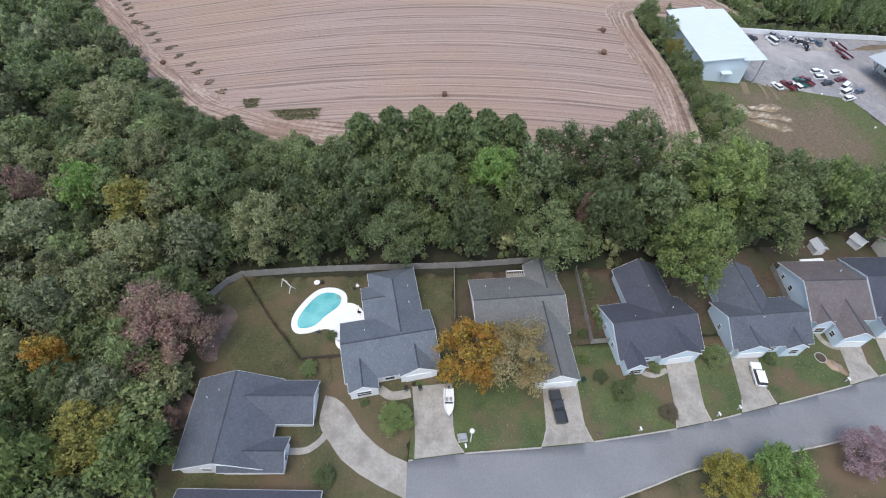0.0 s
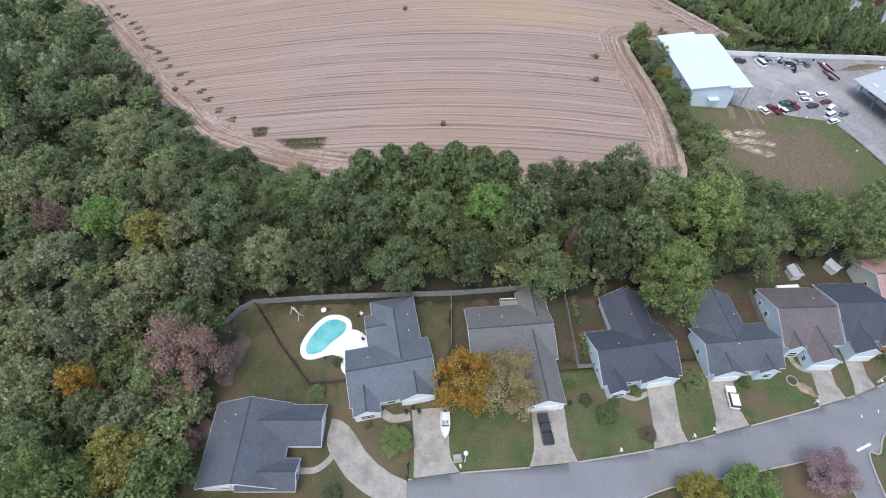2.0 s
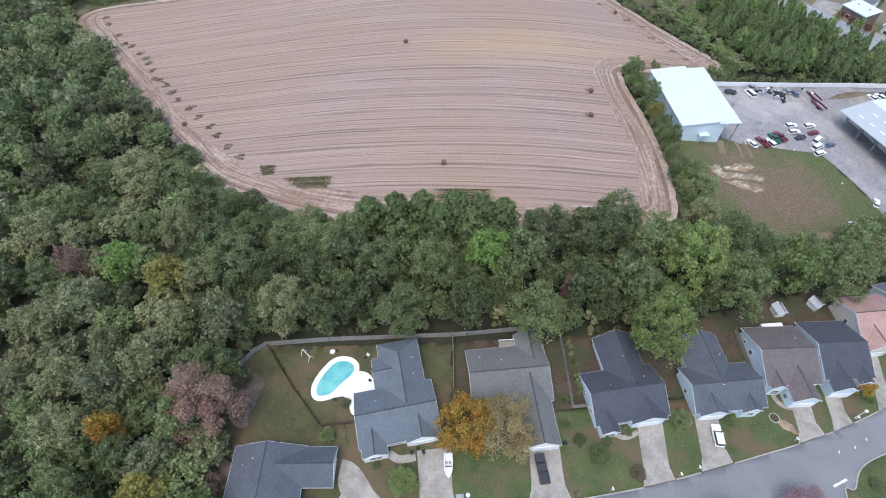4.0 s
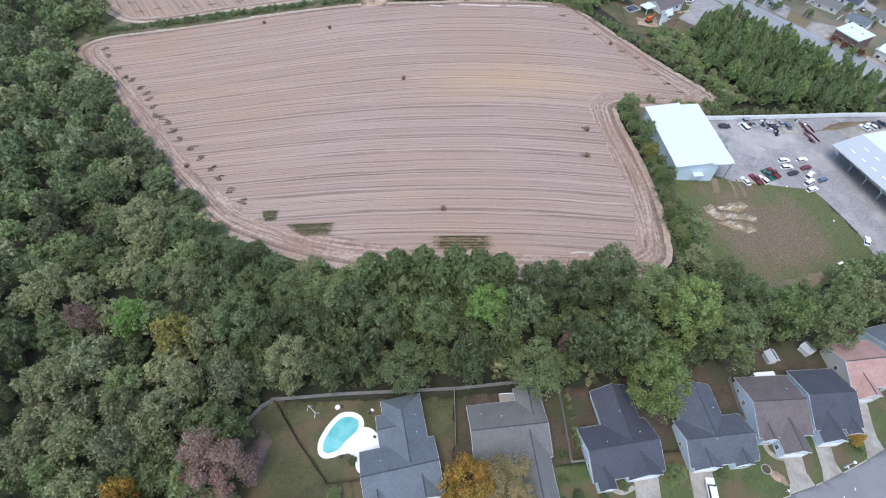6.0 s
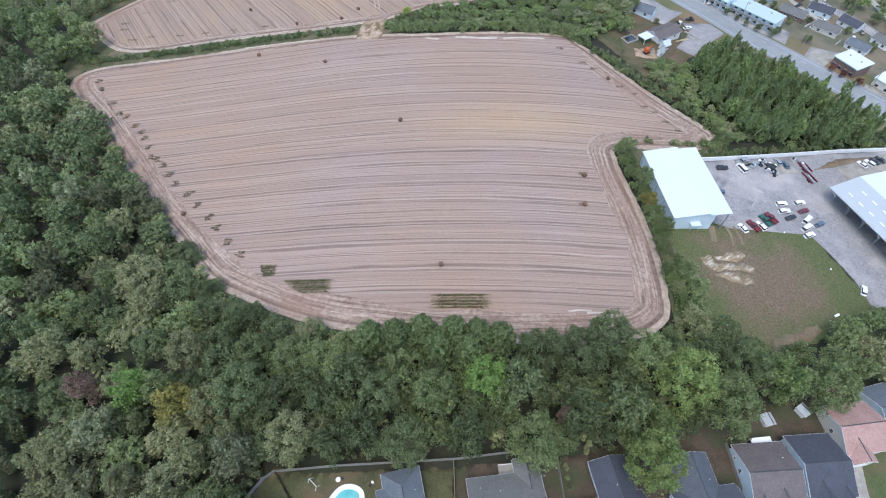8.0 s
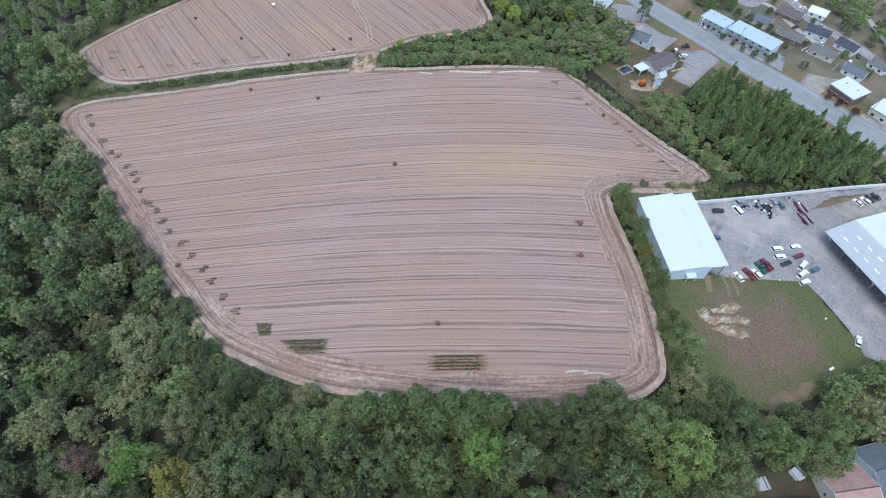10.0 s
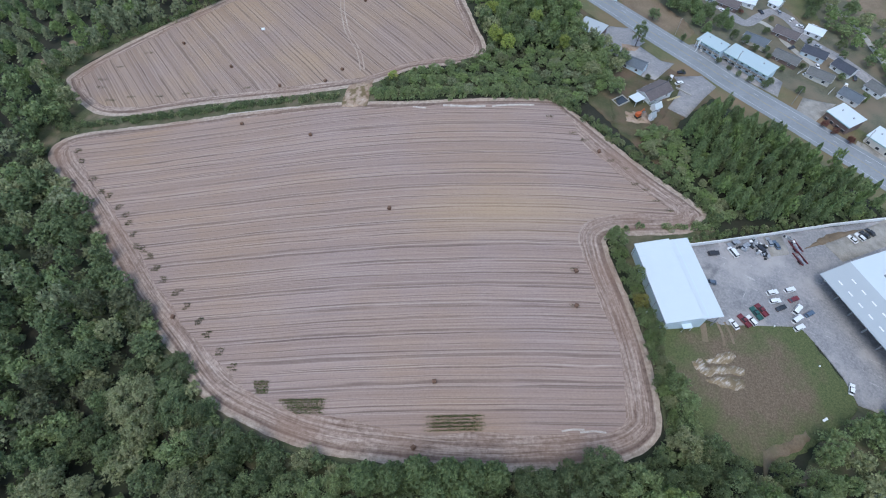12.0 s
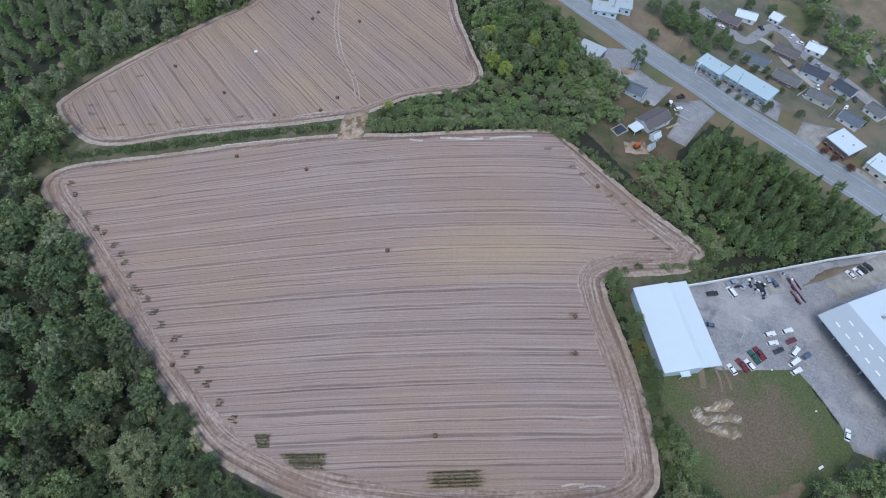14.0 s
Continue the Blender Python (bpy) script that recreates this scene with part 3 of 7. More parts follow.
def track_material():
    m, t, b = material("rutted_track", 0.95, 0.0, 0.15)
    uv = t.nodes.new("ShaderNodeTexCoord").outputs["UV"]
    ruts = noise_of(t, uv, 1.1, 5, 0.7)
    col = ramp(t, ruts, [(0.32, (0.13, 0.09, 0.07)), (0.44, (0.26, 0.19, 0.155)), (0.54, (0.35, 0.27, 0.225)), (0.7, (0.5, 0.41, 0.35))])
    across = t.nodes.new("ShaderNodeSeparateXYZ")
    t.links.new(uv, across.inputs[0])
    wavy = t.nodes.new("ShaderNodeMath")
    wavy.operation = "MULTIPLY_ADD"
    wavy.inputs[1].default_value = 3.0
    t.links.new(noise_of(t, uv, 0.35, 3, 0.6), wavy.inputs[0])
    t.links.new(across.outputs["Y"], wavy.inputs[2])
    part_way = t.nodes.new("ShaderNodeMath")
    part_way.operation = "DIVIDE"
    part_way.inputs[1].default_value = 13.0
    t.links.new(wavy.outputs[0], part_way.inputs[0])
    rut = ramp(t, part_way.outputs[0], [(0.27, (0, 0, 0)), (0.3, (0.75, 0.75, 0.75)), (0.35, (0.6, 0.6, 0.6)), (0.4, (0, 0, 0)), (0.62, (0, 0, 0)), (0.65, (0.5, 0.5, 0.5)), (0.69, (0, 0, 0))])
    col = mix(t, rut, col, (0.13, 0.09, 0.075))
    rim = ramp(t, part_way.outputs[0], [(0.1, (0.6, 0.6, 0.6)), (0.25, (0.45, 0.45, 0.45)), (0.28, (0, 0, 0))])
    col = mix(t, rim, col, (0.47, 0.4, 0.33))
    fine = noise_of(t, place(t), 0.8, 6, 0.7)
    col = mix(t, 0.6, col, ramp(t, fine, [(0.3, (0.2, 0.17, 0.15)), (0.7, (0.8, 0.8, 0.8))]), "OVERLAY")
    col = mix(t, ramp(t, noise_of(t, place(t), 0.035, 4), [(0.45, (0, 0, 0)), (0.65, (0.5, 0.5, 0.5))]), col, (0.26, 0.165, 0.12))
    t.links.new(col, b.inputs["Base Color"])
    bump(t, b, ruts, 0.6, 0.15)
    return m


M["track"] = track_material()
sheet("field", rounded(FIELD, True, 5), 0.0, M["field"], "harvested pinkish-tan hay field with mown lines", "field")
sheet("far_field", rounded(FAR_FIELD, True, 5), 0.0, M["far_field"], "second harvested tan field behind a hedge", "field")
tagged(new("field_track", track_mesh("field_track", FIELD, 10.0, 0.03, M["track"])), "bare tan wheel-rutted earth round the field edge", "track", kind="structure")
tagged(new("far_field_track", track_mesh("far_field_track", FAR_FIELD, 6.0, 0.03, M["track"])), "bare earth margin of the second field", "track", kind="structure")
M["verge"] = speckled("rough_verge", [(0.3, (0.04, 0.05, 0.022)), (0.5, (0.078, 0.085, 0.04)), (0.72, (0.15, 0.13, 0.08))], 1.8, 0.15, patch=((0.17, 0.135, 0.09), 0.1, 0.5, 0.7))
ribbon("verge", rounded([(-172, 238), (-150, 243), (-120, 248), (-93, 251.5), (-46, 254), (-30, 256), (-5, 258), (48, 258)], False), 13, 0.0 - 0.02, M["verge"], "rough grass strip between the two fields", "verge")
ribbon("verge", rounded([(-170, 240), (-163, 214), (-130, 180), (-108, 153), (-91, 133), (-75, 114), (-58, 103.5), (-38, 96.5), (-14, 93)], False), 12, -0.025, M["verge"], "rough grass margin at the edge of the woods", "verge")
ribbon("verge", rounded([(-150, 250), (-168, 257), (-179, 272), (-179, 282), (-171, 297), (-150, 315), (-131, 333), (-102, 356), (-88, 390)], False), 11, -0.024, M["verge"], "rough grass margin of the second field", "verge")
for off in (0.0, 1.9):
    ribbon("wheel_track", rounded([(-56.4 + off, 360), (-56.2 + off, 330), (-52 + off, 306), (-41.5 + off, 285), (-37.5 + off, 271)], False), 0.6, 0.035, M["track"], "pale wheel track across the second field", "track")
for k, pts in enumerate((((35.7, 104.2), (39, 104.6), (42.4, 104.4)), ((41, 103.7), (45, 103.9), (48.6, 103.4)))):
    ribbon("loose_straw", rounded(pts, False), 0.55, 0.05, M["straw"], "pale line of loose straw on the field", "straw")
for pts, wide in ((((-10.4, 244.3), (-7, 243.4), (-4.5, 243.2)), 0.8), (((3, 244.2), (10, 243.6), (17, 242.9), (22, 243.2)), 1.2), (((25, 243.0), (31, 243.6), (38, 243.8), (44, 243.6)), 1.0), (((-95, 247.6), (-83, 248.5), (-72, 248.9), (-62, 249.1)), 0.5)):
    ribbon("loose_straw", rounded(pts, False), wide, 0.05, M["straw"], "pale straw lying along the field margin", "straw")
sheet("rough_ground", [(66, 100), (67, 172), (64, 180), (106, 181), (96, 136), (76, 136), (80, 98)], -0.016, M["verge"], "rough weedy ground round the warehouse", "ground", ragged=0.9)
sheet("rough_ground", [(98, 86), (150, 82), (165, 100), (128, 116), (112, 100)], -0.014, M["verge"], "rough weedy ground beside the yard", "ground", ragged=0.9)
sheet("field_gateway", [(-42.5, 247), (-31.5, 246.5), (-30, 264), (-42, 261)], 0.05, M["bare_earth"], "bare earth gap between the two fields", "track", ragged=0.9)

# ---- street, drives and lawns ----
KERB_N = [(-4.2, 23.9), (4.4, 25.2), (18, 26.6), (25.3, 27.6), (40.6, 30.4), (53, 33.6), (66, 37.2), (78, 40.8), (92, 46.2), (112, 56), (140, 74)]
KERB_S = [(-5, 12), (10, 14), (24, 17.6), (33.7, 20.8), (41.4, 23.6), (51.8, 25.6), (62.4, 27.8), (70, 29.3), (73.4, 27), (73.6, 18), (73, -20)]
KERB_E = [(79, -20), (79, 26), (81.8, 30.8), (86, 35.6), (98, 40.5), (116, 49), (142, 66)]
north, south, east = rounded(KERB_N, False), rounded(KERB_S, False), rounded(KERB_E, False)
sheet("road", north + east[::-1] + south[::-1], 0.05, M["asphalt"], "grey asphalt residential street curving past the houses", "road")
MOUTHS = [(-3.4, 4.7), (17.3, 25.9), (40.3, 46.7), (52.5, 59.1), (74.3, 80.3), (82.5, 87.7), (94.4, 99.5)]
runs = [[]]
for q in rounded(KERB_N, False, 30):
    if any(a < q.x < c for a, c in MOUTHS):
        if runs[-1]:
            runs.append([])
    else:
        runs[-1].append(q)
for line in [r for r in runs if len(r) > 1] + [south, east]:
    ribbon("kerb", line, 0.24, 0.13, M["kerb"], "pale concrete kerb along the street", "kerb", 0.3)
sheet("lawn_front", rounded(KERB_N, False) + [Vector((140, 90, 0)), Vector((108, 68, 0)), Vector((84, 54, 0)), Vector((60, 50, 0)), Vector((28, 46, 0)), Vector((8, 44, 0)), Vector((-4, 38, 0))],
      0.02, M["green_grass"], "green and brown mown front lawns", "lawn")
sheet("lawn_west", rounded([(-4.4, 24), (-4, 36), (-14, 42), (-26, 40), (-34, 37), (-44, 28), (-42, 16), (-30, 8), (-6, 12)], True), 0.015, M["grass"], "patchy green lawn round the end house", "lawn", ragged=0.9)
sheet("lawn_pool", [(-41, 59.5), (-26, 41.5), (-18, 42), (-14, 36), (2, 38), (2.2, 61.5), (-26, 60.2)], 0.025, M["grass"], "worn green back lawn round the pool", "lawn", ragged=0.9)
sheet("lawn_side", rounded([(-43.6, 58), (-50, 47), (-44, 35), (-30, 33), (-19, 36), (-21, 43), (-25.5, 43.5), (-33, 53), (-40, 61)], True), 0.02, M["grass"], "brownish green side lawn beside the woods", "lawn", ragged=0.9)
sheet("leaf_litter", rounded([(-44, 35), (-41.2, 30), (-43.8, 28), (-47.2, 30.3), (-47.1, 33.8)], True), 0.035, M["pink_litter"], "pinkish fallen leaves beside the end house", "ground", ragged=0.9)
sheet("leaf_litter", rounded([(-44.2, 52.9), (-40, 50.4), (-40.6, 45.3), (-41.3, 40.6), (-45, 42)], True), 0.035, M["pink_litter"], "pinkish fallen leaves under a mauve-brown tree", "ground", ragged=0.9)
sheet("yard_dirt", [(2.3, 62), (2.3, 43), (30, 46.5), (60, 51), (100, 62), (112, 70), (108, 84), (60, 70), (28, 63.5)], 0.01, M["leaf_litter"], "brown leaf-strewn back yards", "yard", ragged=0.9)
sheet("lawn_south", south + [Vector((40, -20, 0)), Vector((-5, -20, 0))], 0.03, M["grass"], "lawn across the street", "lawn")
sheet("lawn_corner", east + [Vector((150, 40, 0)), Vector((140, -20, 0))], 0.03, M["green_grass"], "green corner lawn", "lawn")


def slab_drive(name, left, right, n, label):
    """A drive of n concrete slabs between a left and a right edge line."""
    root = tagged(new(name), label, "driveway", kind="structure")
    def at(line, s):
        k = min(int(s * (len(line) - 1)), len(line) - 2)
        f = s * (len(line) - 1) - k
        return Vector(line[k]).lerp(Vector(line[k + 1]), f)
    for i in range(n):
        for j in range(2):
            bm = bmesh.new()
            pts = []
            for s, w in ((i, j), (i, j + 1), (i + 1, j + 1), (i + 1, j)):
                pts.append(at(left, s / n).lerp(at(right, s / n), w / 2))
            c = sum(pts, Vector((0, 0))) / 4
            pts = [c + (p - c) * (1 - 0.009 / max(0.3, (p - c).length)) for p in pts]
            lift = 0.115 + 0.006 * ((i * 7 + j * 3) % 3)
            top = [bm.verts.new((*p, lift)) for p in pts]
            low = [bm.verts.new((*p, -0.1)) for p in pts]
            bm.faces.new(top)
            for k in range(4):
                bm.faces.new((top[(k + 1) % 4], top[k], low[k], low[(k + 1) % 4]))
            bmesh.ops.recalc_face_normals(bm, faces=bm.faces)
            part("slab", bm, M["concrete"], root)
    return drape(root)


slab_drive("driveway", [(-3.3, 24.2), (-3.4, 28), (-4.6, 36.6)], [(4.6, 25.4), (2.9, 28), (2.4, 37.5)], 5, "pale concrete driveway of joined slabs")
slab_drive("driveway", [(17.4, 26.7), (18.3, 29), (18.3, 38.5)], [(25.8, 27.7), (24.8, 30), (24.5, 39.5)], 5, "pale concrete driveway beneath a black pickup")
slab_drive("driveway", [(40.4, 30.5), (40.8, 33), (41.4, 43.5)], [(46.5, 31.9), (46, 34), (47, 45)], 5, "clean grey concrete driveway")
slab_drive("driveway", [(52.6, 33.6), (53.2, 36), (54, 45.6)], [(59, 35.4), (58.4, 38), (59.2, 47)], 4, "concrete driveway beneath a white car")
slab_drive("driveway", [(74.4, 39.8), (75.2, 42), (76, 49.5)], [(80.2, 41.6), (79.6, 44), (80.4, 50.5)], 4, "bright new concrete driveway")
slab_drive("driveway", [(82.6, 42.4), (83.4, 45), (84.2, 51.5)], [(87.6, 44.4), (87, 47), (88, 52.5)], 4, "grey concrete driveway")
slab_drive("driveway", [(94.5, 47.3), (95.4, 50), (97.2, 61)], [(99.4, 49.6), (99, 53), (101.4, 63)], 5, "pale concrete driveway")
slab_drive("driveway", [(-4.3, 23.7), (-8.3, 25.2), (-12, 28.1), (-15, 32), (-17, 34), (-19.6, 34.6)], [(-4.1, 18.2), (-10, 20.6), (-14.6, 23.3), (-18.2, 27.4), (-19.6, 29), (-19.9, 31)], 7, "stained grey curving concrete driveway")
for a, c in (((17.3, 26.6), (18.2, 29.2)), ((25.9, 27.7), (24.9, 30.2)), ((40.3, 30.4), (40.7, 33)), ((46.6, 31.9), (46.1, 34)), ((52.5, 33.6), (53.1, 36)), ((59.1, 35.4), (58.5, 38)), ((74.3, 39.8), (75.1, 42)), ((80.3, 41.7), (79.7, 44)), ((4.7, 25.4), (3.0, 28))):
    ribbon("kerb", [a, ((a[0] + c[0]) / 2 + 0.1 * (c[0] - a[0]), (a[1] + c[1]) / 2), c], 0.2, 0.1, M["kerb"], "kerb return at a driveway mouth", "kerb", 0.25)
ribbon("walkway", rounded([(-24, 24.9), (-21, 25.1), (-19, 26.6), (-18.2, 28)], False), 1.1, 0.06, M["concrete"], "pale concrete path to the end house", "walkway")
ribbon("walkway", rounded([(77, 47.6), (74.5, 47.8), (73, 49.5), (72.8, 53)], False), 1.0, 0.06, M["concrete"], "curved pale concrete garden path", "walkway")
ribbon("walkway", rounded([(41.2, 41.3), (38.5, 40.2), (36.5, 40.8), (36, 42)], False), 1.0, 0.06, M["concrete"], "short concrete garden path", "walkway")
ribbon("walkway", rounded([(-4.8, 35.4), (-8, 34.8), (-10.3, 36)], False), 1.6, 0.07, M["concrete"], "pale concrete porch path", "walkway")
ribbon("stop_line", [(77.6, 31.1), (80.8, 32.5)], 0.45, 0.062, M["marking"], "white painted stop line", "road marking")
for k, q in enumerate(((81.6, 37.7), (85.4, 38.8), (88.6, 40.6))):
    ribbon("lane_dash", [q, (q[0] + 0.25, q[1] + 0.6)], 0.2, 0.062, M["marking"], "short white painted dash on the street", "road marking")


# ---- pool ----
def blob(points, grow=0.0):
    line = rounded(points, True, 6)
    n = len(line)
    out = []
    for i in range(n):
        d = (line[(i + 1) % n] - line[i - 1]).normalized()
        out.append(line[i] + Vector((d.y, -d.x, 0)) * grow)
    return out


POOL = [(-26.6, 47.9), (-24.3, 48.6), (-22.6, 50.8), (-20.4, 53.2), (-20.3, 55.3), (-22, 56.3), (-24.4, 56), (-26.4, 53.6), (-27.7, 50.6), (-27.6, 48.6)]


def build_pool():
    root = thing("swimming_pool", pose(0, 0, 0), "kidney-shaped turquoise pool with a white concrete surround", "pool")
    inner, outer = blob(POOL), blob(POOL, 1.2)
    bm = bmesh.new()
    n = len(inner)
    rows = [[bm.verts.new((q.x, q.y, z)) for q in line] for line, z in ((outer, -0.05), (outer, 0.2), (inner, 0.2), (inner, -0.9))]
    for a, b in zip(rows, rows[1:]):
        for k in range(n):
            bm.faces.new((a[k], a[(k + 1) % n], b[(k + 1) % n], b[k]))
    part("coping", bm, M["deck"], root, "white concrete pool edge")
    bm = bmesh.new()
    bm.faces.new([bm.verts.new((q.x, q.y, 0.12)) for q in inner])
    bmesh.ops.triangulate(bm, faces=bm.faces)
    part("water", bm, M["water"], root, "still turquoise water")
    deck = [(-24.2, 47.6), (-21.5, 47.9), (-20.2, 46.4), (-19.4, 44.4), (-18.3, 43.8), (-18.6, 47), (-15, 48.6), (-15.4, 52), (-17, 53.6), (-19.2, 54), (-20, 53), (-22.2, 50.4)]
    bm = bmesh.new()
    line = rounded(deck, True, 4)
    top = [bm.verts.new((q.x, q.y, 0.17)) for q in line]
    low = [bm.verts.new((q.x, q.y, -0.05)) for q in line]
    f = bm.faces.new(top)
    for k in range(len(line)):
        bm.faces.new((top[k], top[k - 1], low[k - 1], low[k]))
    bmesh.ops.triangulate(bm, faces=[f])
    part("deck", bm, M["deck"], root, "bright white concrete deck")
    for s in (0, 0.5):
        bm = bmesh.new()
        for a, c in (((0, 0, 0.1), (0, 0, 0.8)), ((0, 0, 0.8), (-0.5, -0.3, 0.7)), ((-0.5, -0.3, 0.7), (-0.6, -0.4, -0.2))):
            tube(bm, Vector(a) + Vector((-20.2 - s * 0.4, 54.8 + s, 0)), Vector(c) + Vector((-20.2 - s * 0.4, 54.8 + s, 0)), 0.04, 0.04, 6)
        part("ladder_rail", bm, M["steel"], root, "steel ladder rail")
    drape(root)


build_pool()


# ---- houses ----
def gable(root, x0, x1, y0, y1, along, eave, rise, wall, roof, over=0.45, hips=(0, 0)):
    """A block with a pitched roof: walls with gable ends, two roof slabs, white boards along the edges. along: axis of the ridge."""
    flip = (lambda x, y, z: (x, y, z)) if along == "x" else (lambda x, y, z: (y, x, z))
    if along == "y":
        x0, x1, y0, y1 = y0, y1, x0, x1
    mid, top = (y0 + y1) / 2, eave + rise
    bm = bmesh.new()
    ring = [(x0, y0), (x1, y0), (x1, y1), (x0, y1)]
    lo = [bm.verts.new(flip(*q, -1.6)) for q in ring]
    hi = [bm.verts.new(flip(*q, eave)) for q in ring]
    inset = (y1 - y0) / 2 * 0.97
    pk = [bm.verts.new(flip(x0 + hips[0] * inset, mid, top - 0.08)), bm.verts.new(flip(x1 - hips[1] * inset, mid, top - 0.08))]
    bm.faces.new((lo[0], lo[1], hi[1], hi[0]))
    bm.faces.new((lo[2], lo[3], hi[3], hi[2]))
    bm.faces.new((lo[1], lo[2], hi[2], pk[1], hi[1]))
    bm.faces.new((lo[3], lo[0], hi[0], pk[0], hi[3]))
    bm.faces.new((hi[0], hi[1], pk[1], pk[0]))
    bm.faces.new((hi[2], hi[3], pk[0], pk[1]))
    bmesh.ops.recalc_face_normals(bm, faces=bm.faces)
    part("wall", bm, wall, root)
    half = (y1 - y0) / 2
    drop = rise / half * over
    for side, s in ((y0, -1), (y1, 1)):
        bm = bmesh.new()
        e = side + s * over
        a0, a1 = x0 - over, x1 + over
        r0, r1 = (x0 + half * 0.9 if hips[0] else a0), (x1 - half * 0.9 if hips[1] else a1)
        pts = [(a0, e, eave - drop), (a1, e, eave - drop), (r1, mid, top), (r0, mid, top)]
        up = [bm.verts.new(flip(x, y, z + 0.2)) for x, y, z in pts]
        dn = [bm.verts.new(flip(x, y, z)) for x, y, z in pts]
        bm.faces.new(up)
        bm.faces.new(dn[::-1])
        for k in range(4):
            bm.faces.new((up[k], up[(k + 1) % 4], dn[(k + 1) % 4], dn[k]))
        bmesh.ops.recalc_face_normals(bm, faces=bm.faces)
        part("roof", bm, roof, root)
        bm = bmesh.new()
        box(bm, a0, a1, min(e, e + s * 0.09), max(e, e + s * 0.09), eave - drop - 0.04, eave - drop + 0.12)
        for v in bm.verts:
            v.co = flip(*v.co)
        bmesh.ops.recalc_face_normals(bm, faces=bm.faces)
        part("gutter", bm, M["gutter"], root, "pale grey gutter")
        for end, hip in ((a0, hips[0]), (a1, hips[1])):
            if hip:
                continue
            bm = bmesh.new()
            t = 0.05 if end == a1 else -0.05
            q = [(end, e, eave - drop), (end, mid, top)]
            vs = [bm.verts.new(flip(x + d, y, z + h)) for x, y, z in q for d in (0, t) for h in (-0.12, 0.17)]
            for f in ((0, 1, 5, 4), (2, 6, 7, 3), (1, 3, 7, 5), (0, 4, 6, 2), (0, 2, 3, 1), (4, 5, 7, 6)):
                bm.faces.new([vs[i] for i in f])
            bmesh.ops.recalc_face_normals(bm, faces=bm.faces)
            part("fascia", bm, M["white"], root, "white roof-edge board")
    for end, hip in zip((0, 1), hips):
        if hip:
            bm = bmesh.new()
            a, r = (x0 - over, x0 + half * 0.9) if end == 0 else (x1 + over, x1 - half * 0.9)
            tri = [(a, y0 - over, eave - drop), (a, y1 + over, eave - drop), (r, mid, top)]
            up = [bm.verts.new(flip(x, y, z + 0.2)) for x, y, z in tri]
            dn = [bm.verts.new(flip(x, y, z)) for x, y, z in tri]
            bm.faces.new(up)
            bm.faces.new(dn[::-1])
            for k in range(3):
                bm.faces.new((up[k], up[(k + 1) % 3], dn[(k + 1) % 3], dn[k]))
            bmesh.ops.recalc_face_normals(bm, faces=bm.faces)
            part("roof", bm, roof, root)
    bm = bmesh.new()
    ra, rb = (x0 + half * 0.9 if hips[0] else x0 - over), (x1 - half * 0.9 if hips[1] else x1 + over)
    vs = [bm.verts.new(flip(x, mid + y, top + z)) for x in (ra, rb) for y, z in ((-0.14, 0.14), (0, 0.24), (0.14, 0.14))]
    for f in ((0, 1, 4, 3), (1, 2, 5, 4)):
        bm.faces.new([vs[i] for i in f])
    bmesh.ops.recalc_face_normals(bm, faces=bm.faces)
    part("ridge_cap", bm, M["ridge"], root, "dark ridge shingles")


def opening(root, name, x, y, z, w, h, face):
    """A framed window or door on a wall that looks to -y, +y, -x or +x."""
    turn = {"-y": 0, "+x": 90, "+y": 180, "-x": -90}[face]
    m = pose(x, y, z, 0, 0, turn)
    bm = boxed(-w / 2, w / 2, -0.05, 0.02, 0, h)
    bm.transform(m)
    win = part(name, bm, M["white"] if name != "window" else M["glass"], root)
    if name == "window":
        bm = bmesh.new()
        for a in ((-w / 2 - 0.1, w / 2 + 0.1, -0.09, 0.0, -0.1, 0.0), (-w / 2 - 0.1, w / 2 + 0.1, -0.09, 0.0, h, h + 0.1), (-w / 2 - 0.1, -w / 2, -0.09, 0.0, 0, h), (w / 2, w / 2 + 0.1, -0.09, 0.0, 0, h), (-w / 2, w / 2, -0.08, 0.0, h / 2 - 0.03, h / 2 + 0.03)):
            box(bm, *a)
        bm.transform(m)
        part("frame", bm, M["white"], win, "white window frame")
    else:
        for k in range(4):
            bm = boxed(-w / 2 + 0.06, w / 2 - 0.06, -0.08, -0.04, k * h / 4 + 0.04, (k + 1) * h / 4 - 0.04)
            bm.transform(m)
            part("panel", bm, M["white"], win)
    return win


def house(x, y, turn, label, blocks, wall, roof, openings=()):
    root = thing("house", pose(x, y, 0, 0, 0, turn), label, "house", "houses along the street")
    mid = root.matrix_world @ Vector((sum(k[0] + k[1] for k in blocks) / len(blocks) / 2, sum(k[2] + k[3] for k in blocks) / len(blocks) / 2, 0))
    root.location.z = relief(mid.x, mid.y) + 0.05
    for blk in blocks:
        gable(root, *blk[:7], wall, roof, *blk[7:])
    for o in openings:
        opening(root, *o)
    return root


def vent_pipes(root, spots):
    for x, y, z in spots:
        part("vent_pipe", tubed((x, y, z), (x, y, z + 0.55), 0.07, 0.07), M["white"], root)


